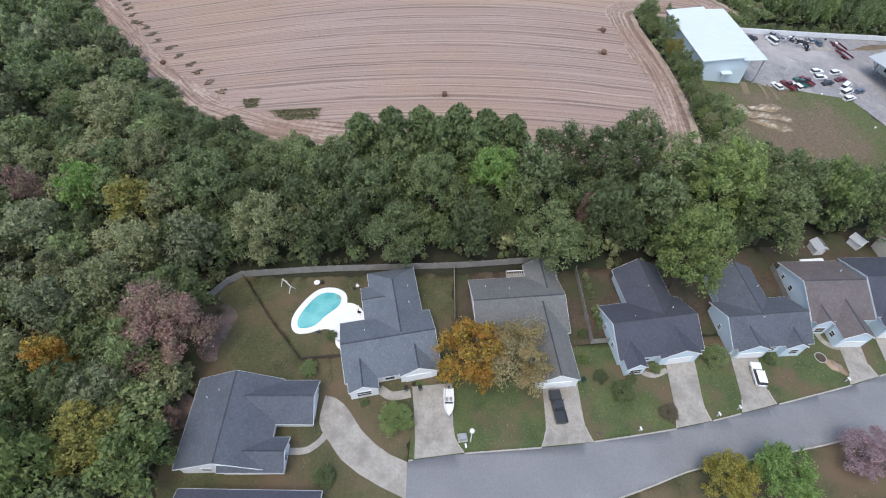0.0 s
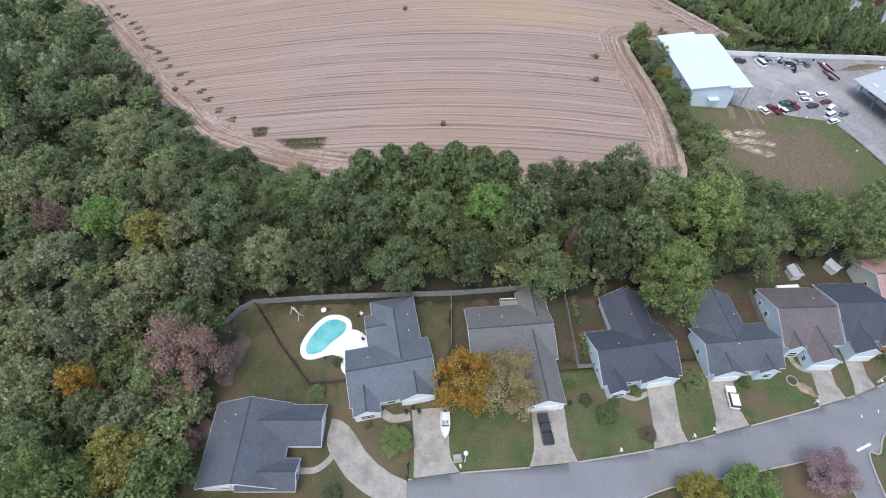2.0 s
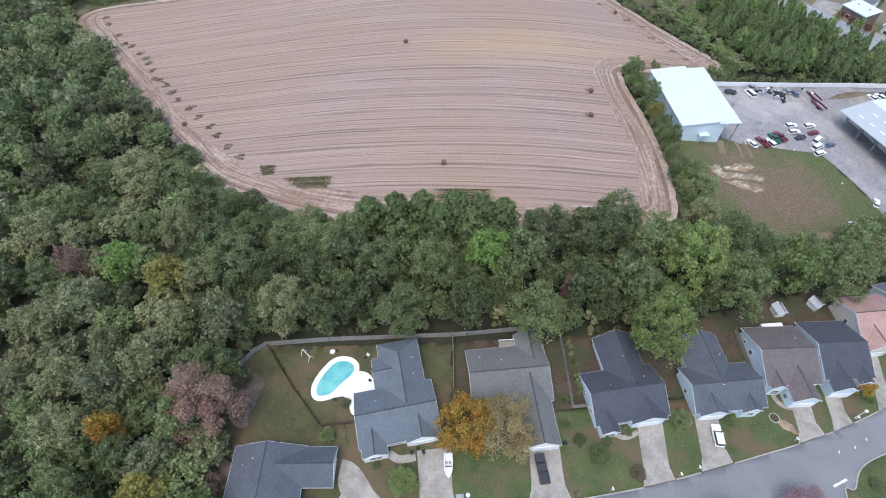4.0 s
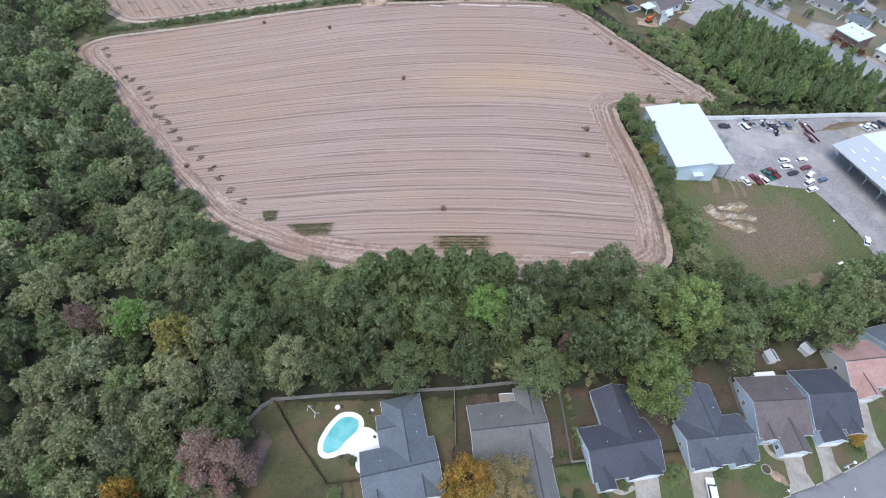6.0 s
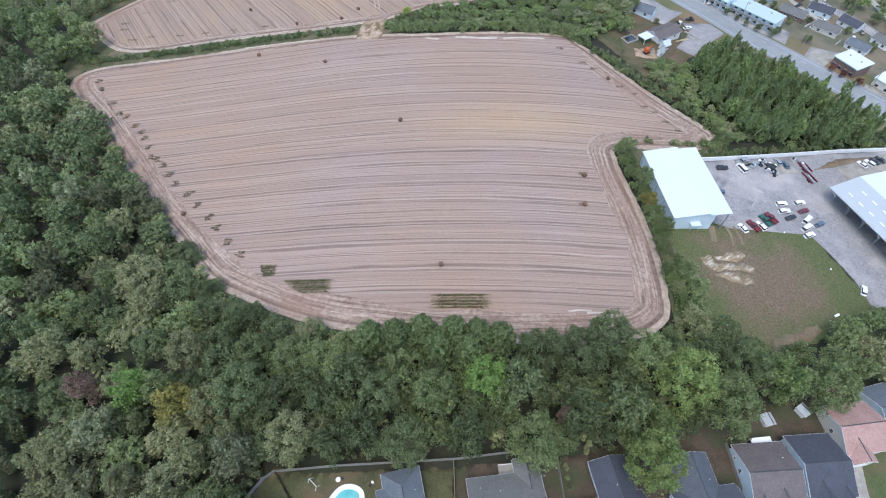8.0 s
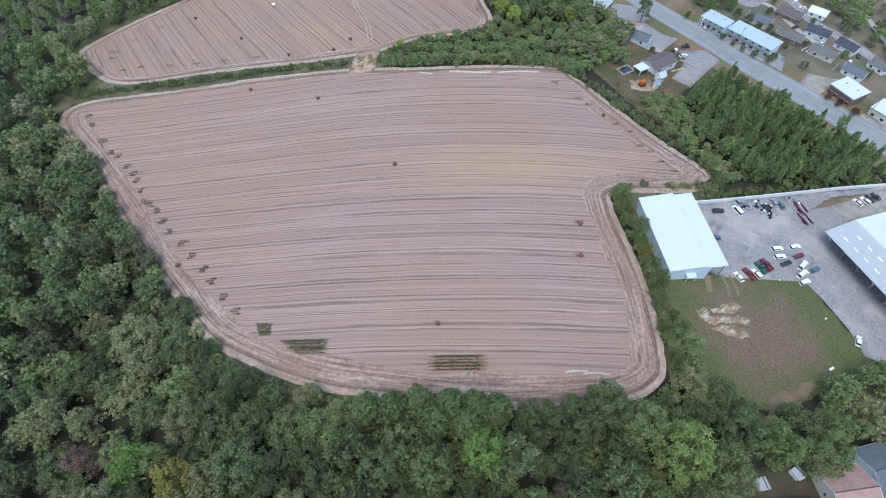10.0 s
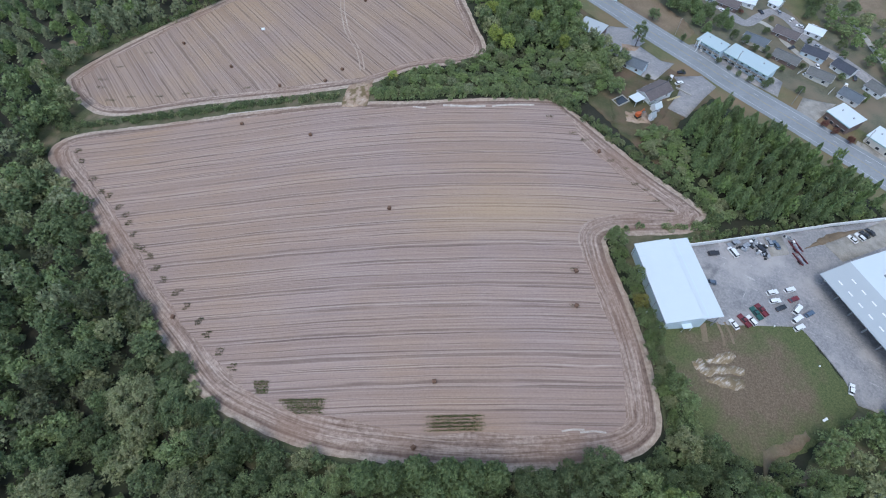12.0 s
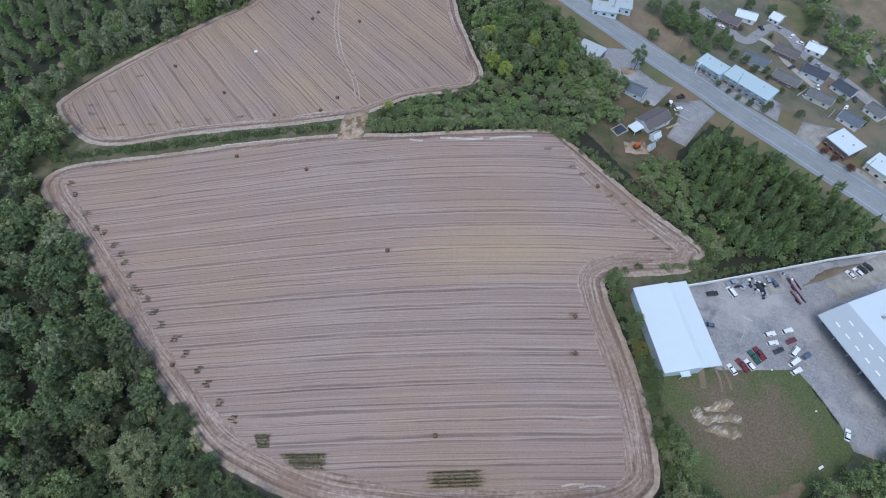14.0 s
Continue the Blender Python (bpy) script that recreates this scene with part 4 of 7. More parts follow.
h = house(-40.2, 20.6, 2.0, "grey shingled L-shaped house with white gables at the street end",
          [(0.6, 14.2, 0.4, 14.6, "y", 2.8, 3.2), (7.4, 20.4, 7.6, 14.4, "x", 2.8, 2.3), (7.4, 17.0, 0.0, 4.6, "x", 2.8, 1.6)],
          M["white"], M["roof_steel"], [("window", 17.02, 2.3, 1.0, 1.2, 1.3, "+x"), ("garage_door", 20.42, 11, 0, 4.8, 2.2, "+x"), ("window", 16, 7.58, 1, 1.4, 1.2, "-y"), ("window", 5, 0.38, 1, 1.6, 1.2, "-y")])
vent_pipes(h, [(3, 11, 4.3), (5, 12, 5)])
h = house(-15.1, 33.9, 13.0, "blue-grey shingled house with a garage gable beside the pool",
          [(0, 16.0, 2.2, 13.4, "x", 2.8, 2.8), (0.2, 5.0, 0, 7.8, "y", 2.8, 1.5, 0.18), (9.2, 15.6, 1.4, 7.8, "y", 2.8, 1.9, 0.18), (6.2, 14.6, 7.8, 24.0, "y", 2.8, 2.5, 0.45, (0, 1)), (4.6, 9.5, 14.0, 20.6, "x", 2.8, 1.4)],
          M["white"], M["roof_slate"], [("garage_door", 12.4, 1.38, 0, 4.9, 2.2, "-y"), ("window", 2.6, -0.02, 0.8, 2.4, 1.4, "-y"), ("window", 7.3, 2.18, 0.6, 1.6, 1.8, "-y"), ("window", 4.58, 17.3, 0.9, 2, 1.3, "-x")])
vent_pipes(h, [(4, 10.6, 4.2), (12.8, 15, 4.4), (13.2, 19, 4)])
h = house(17.1, 36.8, 7.0, "warm grey shingled house with a white garage gable",
          [(-9.0, 7.6, 9.6, 22, "x", 2.8, 2.7), (0, 7.2, 0, 15.8, "y", 2.8, 2.3, 0.18), (2.6, 8.0, 15.8, 25, "y", 2.8, 1.7)],
          M["white"], M["roof_grey"], [("garage_door", 3.6, -0.02, 0, 4.9, 2.2, "-y"), ("window", -5, 9.58, 0.8, 1.8, 1.4, "-y"), ("window", 7.22, 6, 0.9, 1.2, 1.3, "+x")])
vent_pipes(h, [(-6.5, 19.8, 3.9), (-2, 18.6, 4.5)])
h = house(31.3, 39.6, 10.0, "charcoal shingled house with pale siding and a white garage gable",
          [(1.4, 16.8, 2.2, 13.0, "x", 3.0, 3.0), (1.9, 5.4, 0, 7.6, "y", 3.0, 1.3, 0.18), (8.8, 16.2, 1.2, 7.6, "y", 3.0, 2.1, 0.18), (7.2, 15.6, 7.6, 21.0, "y", 3.0, 2.7)],
          M["siding"], M["roof_dark"], [("garage_door", 12.7, 1.18, 0, 4.9, 2.2, "-y"), ("window", 3.65, -0.02, 0.8, 2.2, 1.5, "-y"), ("window", 1.38, 5.5, 1.2, 0.8, 1.1, "-x"), ("window", 1.38, 9.5, 1.2, 0.8, 1.1, "-x"), ("window", 6.8, 2.18, 0.8, 1.2, 1.4, "-y")])
vent_pipes(h, [(6, 9, 5), (14, 10, 4.8), (11, 15, 5.2)])
h = house(53.2, 44.3, 7.0, "dark grey shingled house with pale blue siding",
          [(0.6, 15.6, 0.8, 10.4, "x", 3.2, 2.8), (1.1, 7.0, -0.1, 5.6, "y", 3.2, 1.8, 0.18), (10.4, 14.4, -0.2, 5.6, "y", 3.2, 1.4, 0.18), (2.6, 11.6, 5.6, 18.0, "y", 3.2, 2.7)],
          M["siding"], M["roof_steel"], [("garage_door", 4.05, -0.12, 0, 4.9, 2.2, "-y"), ("window", 12.4, -0.22, 0.8, 1.6, 1.5, "-y"), ("window", 8.6, 0.78, 0.6, 1.4, 1.7, "-y"), ("window", 0.58, 6, 1.2, 0.8, 1.1, "-x")])
vent_pipes(h, [(6, 7.8, 4.8), (9.2, 12, 5.6)])
h = house(69.0, 50.3, 4.0, "brown shingled house with tall pale blue side walls",
          [(1.6, 13.4, 1.2, 14.8, "x", 4.0, 3.2), (2.1, 5.2, 0.2, 8, "y", 4.0, 1.2, 0.18), (5.8, 11.6, -2.8, 8, "y", 3.6, 2.0, 0.18)],
          M["siding"], M["roof_brown"], [("garage_door", 8.7, -2.82, 0, 4.8, 2.2, "-y"), ("window", 3.6, 0.18, 0.8, 1.8, 1.6, "-y"), ("window", 1.58, 9.4, 2.2, 0.9, 1.2, "-x"), ("window", 1.58, 12.4, 2.2, 0.7, 0.9, "-x"), ("window", 5.78, -0.8, 1.0, 0.9, 1.2, "-x")])
vent_pipes(h, [(4, 5.5, 5.2), (11, 11, 6)])
h = house(81.6, 50.2, 4.0, "charcoal shingled house with pale blue siding",
          [(2.4, 13.0, 3.0, 16.8, "x", 4.2, 3.2), (2.9, 8.2, 0, 9.9, "y", 3.8, 2.0, 0.18), (9.3, 12.6, 1.4, 9.9, "y", 4.0, 1.1, 0.18)],
          M["siding"], M["roof_dark"], [("garage_door", 5.5, -0.02, 0, 4.8, 2.2, "-y"), ("window", 10.7, 1.38, 0.8, 1.6, 1.6, "-y"), ("window", 2.38, 12, 2.4, 0.9, 1.2, "-x"), ("window", 2.38, 14.6, 2.4, 0.7, 0.9, "-x")])
h = house(95.6, 60.6, 7.0, "rose shingled house with cream siding and a garage gable",
          [(1.0, 12.2, 2.5, 14.0, "x", 4.2, 3.0), (1.4, 7.2, 0, 8.2, "y", 3.8, 2.0, 0.18)],
          M["cream"], M["roof_pink"], [("garage_door", 3.5, -0.02, 0, 4.8, 2.2, "-y"), ("window", 0.98, 8.5, 2.2, 0.9, 1.2, "-x"), ("window", 9.5, 2.48, 0.9, 1.6, 1.4, "-y")])
h = house(109.0, 65.5, 14.0, "slate shingled house with pale siding",
          [(0.5, 12.5, 2.5, 14.0, "x", 4.2, 3.0), (1.4, 7.2, 0, 8.2, "y", 3.8, 2.0, 0.18)],
          M["siding"], M["roof_slate"], [("garage_door", 3.5, -0.02, 0, 4.8, 2.2, "-y"), ("window", 0.48, 8.5, 2.2, 0.9, 1.2, "-x")])
h = house(-37.0, 4.7, 1.0, "grey shingled house with a white gutter near the woods",
          [(0, 21.0, 0, 13.0, "x", 2.8, 2.6)], M["white"], M["roof_dark"], [("window", 6, 13.02, 0.9, 1.4, 1.2, "+y")])


# ---- fences ----
def fence(points, height, label, gap=2.4, board=0.16, mat="wood", tilt=0.0):
    """A board fence: posts, two rails and upright boards."""
    root = thing("fence", pose(0, 0, 0), label, "fence")
    line = [Vector((*q, 0)) for q in points]
    for a, c in zip(line, line[1:]):
        d = c - a
        n = max(1, round(d.length / gap))
        ang = math.atan2(d.y, d.x)
        for i in range(n):
            p, q = a + d * i / n, a + d * (i + 1) / n
            w = (q - p).length
            sag = random.uniform(-0.06, 0.06)
            bm = boxed(-0.06, 0.06, -0.06, 0.06, -0.1, height + 0.1)
            bm.transform(Matrix.Translation(p) @ Matrix.Rotation(ang, 4, "Z"))
            part("post", bm, M[mat], root)
            bm = bmesh.new()
            n_b = max(2, round(w / board))
            rows = []
            for k in range(n_b):
                hh = height + sag + random.uniform(-0.05, 0.05)
                for xx, dy in ((k + 0.03, 0.0), (k + 0.97, 0.0)):
                    off = -0.055 - 0.025 * (k % 2)
                    rows.append([bm.verts.new((xx * w / n_b, off + e, z)) for e, z in ((0, 0.03), (0, hh), (0.025, hh), (0.025, 0.03))])
            for r0, r1 in zip(rows, rows[1:]):
                for k in range(4):
                    bm.faces.new((r0[k], r0[(k + 1) % 4], r1[(k + 1) % 4], r1[k]))
            bm.faces.new(rows[0][::-1])
            bm.faces.new(rows[-1])
            bmesh.ops.recalc_face_normals(bm, faces=bm.faces)
            bm.transform(Matrix.Translation(p) @ Matrix.Rotation(ang, 4, "Z"))
            part("fence_panel", bm, M[mat], root)
            for z in (0.4, height - 0.3):
                bm = boxed(0, w, -0.03, 0.05, z, z + 0.09)
                bm.transform(Matrix.Translation(p) @ Matrix.Rotation(ang, 4, "Z"))
                part("rail", bm, M[mat], root)
    return drape(root)


fence([(-43.7, 58.3), (-41.4, 60), (-26, 61.6), (3, 63.4), (16, 65), (24, 66)], 2.0, "weathered grey wooden board fence behind the yards", board=0.3)
fence([(-43.7, 58.3), (-47.5, 53)], 2.0, "grey wooden board fence beside the woods", board=0.3)
fence([(-41.4, 60), (-33.5, 50), (-25.5, 41.2), (-18.2, 42.2)], 1.2, "low dark wire and wood fence round the pool yard", board=0.5, mat="bark")
fence([(2.2, 63.4), (2.6, 50)], 1.8, "grey wooden fence between two yards", board=0.3)
fence([(27.4, 63.5), (28.2, 46.4), (31.6, 46.8)], 1.8, "grey wooden fence with a short return to the house", board=0.3)
fence([(69.6, 67), (69.8, 56)], 1.5, "dark weathered side-yard fence", board=0.3)


# ---- trees ----
def ico(r, c):
    p = (1 + 5 ** 0.5) / 2
    vs = [(-1, p, 0), (1, p, 0), (-1, -p, 0), (1, -p, 0), (0, -1, p), (0, 1, p), (0, -1, -p), (0, 1, -p), (p, 0, -1), (p, 0, 1), (-p, 0, -1), (-p, 0, 1)]
    fs = [(0, 11, 5), (0, 5, 1), (0, 1, 7), (0, 7, 10), (0, 10, 11), (1, 5, 9), (5, 11, 4), (11, 10, 2), (10, 7, 6), (7, 1, 8),
          (3, 9, 4), (3, 4, 2), (3, 2, 6), (3, 6, 8), (3, 8, 9), (4, 9, 5), (2, 4, 11), (6, 2, 10), (8, 6, 7), (9, 8, 1)]
    v = np.array(vs) / np.linalg.norm(vs[0]) * r + np.array(c)
    return v, np.array(fs)


def unit(rng, n):
    v = rng.normal(size=(n, 3))
    return v / np.linalg.norm(v, axis=1)[:, None]


def leaf_cards(rng, pos, nor, size, stretch=1.0):
    """Small leaf clumps: a pointed blade each, at the given places, facing roughly along the given directions."""
    n = len(pos)
    nor = nor + 0.7 * unit(rng, n)
    nor /= np.linalg.norm(nor, axis=1)[:, None]
    side = np.cross(nor, unit(rng, n))
    side /= np.linalg.norm(side, axis=1)[:, None] + 1e-9
    up = np.cross(nor, side) * stretch
    spray = rng.uniform(size=n) < 0.42
    out = nor + 0.5 * unit(rng, n)
    out /= np.linalg.norm(out, axis=1)[:, None]
    up[spray] = out[spray] * 1.25
    side[spray] *= 0.62
    s = (size * rng.uniform(0.55, 1.3, n))[:, None]
    a, b2 = pos + side * s * 0.5, pos - side * s * 0.5
    c = pos + up * s * rng.uniform(0.5, 0.8, n)[:, None] - nor * s * 0.2
    v = np.stack([a - up * s * 0.3, c, b2 - up * s * 0.3], 1).reshape(-1, 3)
    return v, np.arange(3 * n).reshape(-1, 3)


def crown(seed, n, leaf, kind, core=1):
    """A crown for a tree 1 high and about 1 wide: lumps of leaf clumps with gaps, round a shaded inside."""
    rng = np.random.default_rng(seed)
    n = n * 2
    vs, fs, base = [], [], 0
    def add(v, f):
        nonlocal base
        vs.append(v)
        fs.append(f + base)
        base += len(v)
    if kind == "pine":
        tiers = 9
        ang = rng.uniform(0, math.tau, n)
        h = 0.3 + 0.7 * rng.uniform(0, 1, n)
        h = h + 0.03 * np.sin(h * tiers * math.tau + np.floor(ang * 1.4) * 2)
        arm = 0.48 + 0.52 * np.abs(np.sin(ang * 2.5 + np.floor(h * tiers) * 1.7))
        shape = np.sqrt(np.clip(1 - ((h - 0.55) / 0.47) ** 2, 0.02, 1)) if seed < 80 else np.clip((1.03 - h) / 0.53, 0.02, 1) ** 0.66
        r = 0.38 * shape * arm * rng.uniform(0.3, 1, n) ** 0.45
        pos = np.stack([r * np.cos(ang), r * np.sin(ang), h - 0.12 * r], 1)
        nor = np.stack([np.cos(ang) * 0.5, np.sin(ang) * 0.5, np.full(n, 0.9)], 1)
        add(*leaf_cards(rng, pos, nor, leaf, 1.3))
        if core:
            for k in range(5):
                add(*ico(0.2 - 0.022 * k, (0, 0, 0.38 + 0.12 * k)))
    else:
        lumps = []
        m = (15, 20, 27)[seed % 3] if kind == "broad" else 11
        for k in range(m):
            h = 0.3 + 0.62 * ((k + 0.5) / m) ** 0.85
            a = k * 2.39996 + rng.uniform(-0.5, 0.5)
            e = 0.31 * math.sqrt(max(0.02, 1 - ((h - 0.52) / 0.47) ** 2)) * rng.uniform(0.72, 1.12)
            lumps.append((np.array([e * math.cos(a), e * math.sin(a), h + rng.uniform(-0.05, 0.05)]), rng.uniform(0.1, 0.2) * (20 / max(m, 12)) ** 0.3))
        lumps.append((np.array([0, 0, 0.56]), 0.24))
        per = n // len(lumps)
        for c, r in lumps:
            bough = unit(rng, 11)
            bough[:, 2] = np.where(bough[:, 2] < -0.3, -bough[:, 2], bough[:, 2])
            size = rng.uniform(0.28, 0.55, 11)
            which = rng.integers(0, 11, per)
            d = unit(rng, per)
            pos = c + r * (bough[which] * 0.74 + d * (size[which] * rng.uniform(0.35, 1.25, per))[:, None])
            d = 0.55 * d + 0.45 * bough[which] + np.array([0, 0, 0.15])
            d /= np.linalg.norm(d, axis=1)[:, None]
            keep = np.ones(per, bool)
            for c2, r2 in lumps:
                if r2 != r:
                    keep &= np.linalg.norm(pos - c2, axis=1) > r2 * 0.66
            add(*leaf_cards(rng, pos[keep], d[keep], leaf))
            if core and len(vs) % core == 0:
                add(*ico(r * (0.4 if n < 2000 else 0.22), c))
    v, f = np.concatenate(vs), np.concatenate(fs)
    return v, f


def array_mesh(name, v, f, mats, index=None):
    me = bpy.data.meshes.new(name)
    me.vertices.add(len(v))
    me.vertices.foreach_set("co", np.ascontiguousarray(v, np.float32).ravel())
    me.loops.add(f.size)
    me.loops.foreach_set("vertex_index", np.ascontiguousarray(f, np.int32).ravel())
    me.polygons.add(len(f))
    me.polygons.foreach_set("loop_start", np.arange(0, f.size, 3, dtype=np.int32))
    for q in mats:
        me.materials.append(q)
    if index is not None:
        me.polygons.foreach_set("material_index", np.ascontiguousarray(index, np.int32))
    me.update(calc_edges=True)
    return me


def trunk_mesh(seed, pine):
    rng = random.Random(seed)
    bm = bmesh.new()
    tube(bm, (0, 0, -0.02), (0.01, 0, 0.5), 0.022, 0.014, 7)
    tube(bm, (0.01, 0, 0.5), (0, 0.01, 0.9 if pine else 0.75), 0.014, 0.004, 6)
    for k in range(4 if pine else 7):
        a = rng.uniform(0, math.tau)
        z = rng.uniform(0.25, 0.55)
        r = rng.uniform(0.16, 0.3)
        tube(bm, (0.005, 0, z), (r * math.cos(a), r * math.sin(a), z + rng.uniform(0.08, 0.25)), 0.008, 0.003, 5)
    me = bpy.data.meshes.new("trunk")
    bm.to_mesh(me)
    bm.free()
    me.materials.append(M["bark"])
    return me


CROWNS = {k: [array_mesh("crown", *crown(10 + i, 1700, 0.048, k), [LEAF["g"]]) for i in range(n)] for k, n in (("broad", 7), ("pine", 3))}
CROWNS["sparse"] = [array_mesh("crown", *crown(40 + i, 5400, 0.021, "sparse", 0), [LEAF["g"]]) for i in range(2)]
CROWNS["twiggy"] = [array_mesh("crown", *crown(45 + i, 11000, 0.0225, "sparse", 0), [LEAF["g"]]) for i in range(2)]
CROWNS["fine"] = [array_mesh("crown", *crown(50 + i, 5600, 0.029, "broad"), [LEAF["g"]]) for i in range(2)]
TRUNKS = {False: trunk_mesh(1, False), True: trunk_mesh(2, True)}
tree_count = 0


def tree(x, y, height, radius, tone, kind="broad", group="", where="in the tree belt"):
    global tree_count
    tree_count += 1
    rng = random.Random(tree_count)
    pine = kind == "pine"
    name = "pine_tree" if pine else "broadleaf_tree"
    root = thing(name, pose(x, y, -0.05, rng.uniform(-3, 3), rng.uniform(-3, 3), rng.uniform(0, 360)),
                 f"{'pine' if pine else 'broadleaf tree'} with {LEAF_WORDS[tone]} {'needles' if pine else 'leaves'} {where}", "tree", group or "woodland trees")
    w = radius / (0.36 if pine else 0.47)
    root.scale = (w, w, height)
    tk = new("trunk", TRUNKS[pine])
    tk.parent = root
    cr = new("crown", rng.choice(CROWNS[kind]))
    cr.parent = root
    cr.material_slots[0].link = "OBJECT"
    cr.material_slots[0].material = LEAF[tone]
    return root


BELT = [(-10.1, 65.8, 6.9, "d"), (-20.5, 68.5, 5.3, "d"), (21.2, 65.4, 7.7, "g"), (31.4, 72.0, 5.8, "d"), (46.2, 60.2, 7.6, "c2"), (48.5, 69.5, 8.0, "l"), (42.4, 72.3, 6.5, "d"),
        (10.3, 79.5, 6.6, "b"), (-2.3, 75.7, 6.6, "g"), (5.0, 66.3, 5.6, "d"), (-26.3, 65.2, 5.2, "d"), (-36.6, 66.4, 6.9, "o"), (-51.2, 77.3, 8.3, "d"),
        (57.9, 79.6, 8.7, "c2"), (68.4, 73.3, 8.4, "g"), (76.7, 83.8, 6.8, "d"), (82.2, 80.5, 5.6, "l"), (95.2, 78.4, 7.3, "g"), (35.7, 87.8, 8.1, "d"),
        (42.9, 91.4, 7.2, "d"), (24.6, 88.3, 6.6, "d")]
BELT_BACK = [(-31.6, 87.1, 7.3, "g"), (-23.7, 81.9, 6.5, "d"), (-39.9, 86.8, 7.7, "g"), (-51.0, 88.3, 6.6, "g"), (-61.1, 90.9, 6.2, "d"), (-73.1, 99.0, 6.2, "g"),
             (-16.3, 76.8, 6.6, "d"), (-10.1, 82.4, 6.1, "g"), (-29.3, 74.7, 5.9, "d"), (18.4, 79.9, 6.1, "d"), (52.1, 86.5, 7.6, "g"), (-41.5, 75.9, 6.6, "d")]
PINES = [(-19.6, 91.5, 4.6), (-12.3, 91.0, 4.4), (-5.9, 91.6, 4.8), (2.0, 91.8, 4.4), (9.2, 91.2, 4.6), (14.9, 90.8, 4.2), (-2, 88, 4), (6, 87.5, 4)]
WEST = [(-91.4, 113.0, 9.8, "o"), (-68.7, 88.6, 6.8, "o"), (-67.7, 74.1, 6.3, "y"), (-80.0, 77.0, 5.3, "b"), (-59.9, 61.0, 4.9, "o"), (-73.1, 54.9, 5.3, "o"),
        (-92.6, 76.6, 4.0, "m"), (-47.9, 50.5, 6.0, "g"), (-48.0, 43.0, 8.4, "m"), (-51.7, 38.4, 5.1, "g"), (-66.0, 36.6, 3.8, "a"), (-73.7, 35.5, 5.8, "o"),
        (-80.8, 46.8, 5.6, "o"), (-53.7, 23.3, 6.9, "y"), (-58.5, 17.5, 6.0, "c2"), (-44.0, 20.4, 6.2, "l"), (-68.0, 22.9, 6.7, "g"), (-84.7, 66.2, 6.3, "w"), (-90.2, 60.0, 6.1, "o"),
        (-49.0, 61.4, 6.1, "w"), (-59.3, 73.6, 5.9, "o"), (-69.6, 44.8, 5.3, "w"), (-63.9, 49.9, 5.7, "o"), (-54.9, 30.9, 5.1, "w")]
FIELD_EDGE = [(71.1, 103.1, 5.0, "g"), (70.8, 115.7, 4.0, "g"), (73.6, 91.9, 6.2, "d"), (67.5, 153.7, 3.6, "g"), (65.8, 169.6, 4.0, "g"), (70.3, 134.0, 3.2, "g"), (72.1, 110.2, 4.4, "g"), (67.3, 144.1, 3.2, "y")]
standing = []
for rows, kind, low, high, where in ((BELT, "broad", 13.5, 16.5, "in the tree belt"), (BELT_BACK, "broad", 14, 17, "in the tree belt"), (WEST, "broad", 12, 15.5, "in the western woods"), (FIELD_EDGE, "broad", 6, 9, "on the field edge")):
    for i, (x, y, r, tone) in enumerate(rows):
        k = "twiggy" if tone == "m" and r > 6 else ("fine" if r > 6.5 else kind)
        tall = low + (high - low) * ((i * 0.618) % 1)
        if rows is BELT_BACK and x < -24:
            tall *= 0.74
        if rows is BELT and y > 70 or rows is BELT_BACK and x > 0:
            tall *= 1.12
        if tone == "c2":
            tall = 21
        tree(x, y, tall, r, tone, k, where=where)
        standing.append((x, y, r))
for x, y, tall, r, tone in ((-21, 263, 4.2, 2.6, "c"), (27, 286, 9, 4.6, "c"), (33, 281, 8, 4.2, "c"), (24, 306, 9, 4.0, "c"), (47, 297, 10, 3.8, "c"), (60, 280, 9, 3.6, "c"), (30, 270, 6, 3.6, "o"), (29, 314, 9, 4.2, "b")):
    tree(x, y, tall, r, tone, "fine", where="in the copse")
    standing.append((x, y, r))
for i, (x, y, r) in enumerate(PINES):
    tree(x, y, 16.5 + 2.5 * ((i * 0.618) % 1), r, "p", "pine", where="at the edge of the field")
    standing.append((x, y, r))
tree(5.4, 40.2, 12.5, 7.0, "a", "fine", "yard trees", "in a front yard")
tree(12.4, 39.6, 11.5, 7.0, "s", "twiggy", "yard trees", "in a front yard")
tree(44.8, 21.6, 6.4, 4.8, "y2", "fine", "yard trees", "across the street")
tree(53.2, 21.8, 7.0, 5.9, "b", "fine", "yard trees", "across the street")
tree(68.8, 26.0, 6.0, 4.8, "k", "twiggy", "yard trees", "at the street corner")
tree(-44.2, 28.6, 4.6, 2.6, "m", "sparse", "yard trees", "beside the end house")
tree(28.6, 71.0, 14.5, 1.9, "m", "twiggy", "woodland trees", "in the tree belt")
tree(91.7, 51.5, 5.0, 2.6, "a", "fine", "yard trees", "in a front yard")


def inside(x, y, poly):
    hit = False
    for (x0, y0), (x1, y1) in zip(poly, poly[1:] + poly[:1]):
        if (y0 > y) != (y1 > y) and x < (x1 - x0) * (y - y0) / (y1 - y0) + x0:
            hit = not hit
    return hit


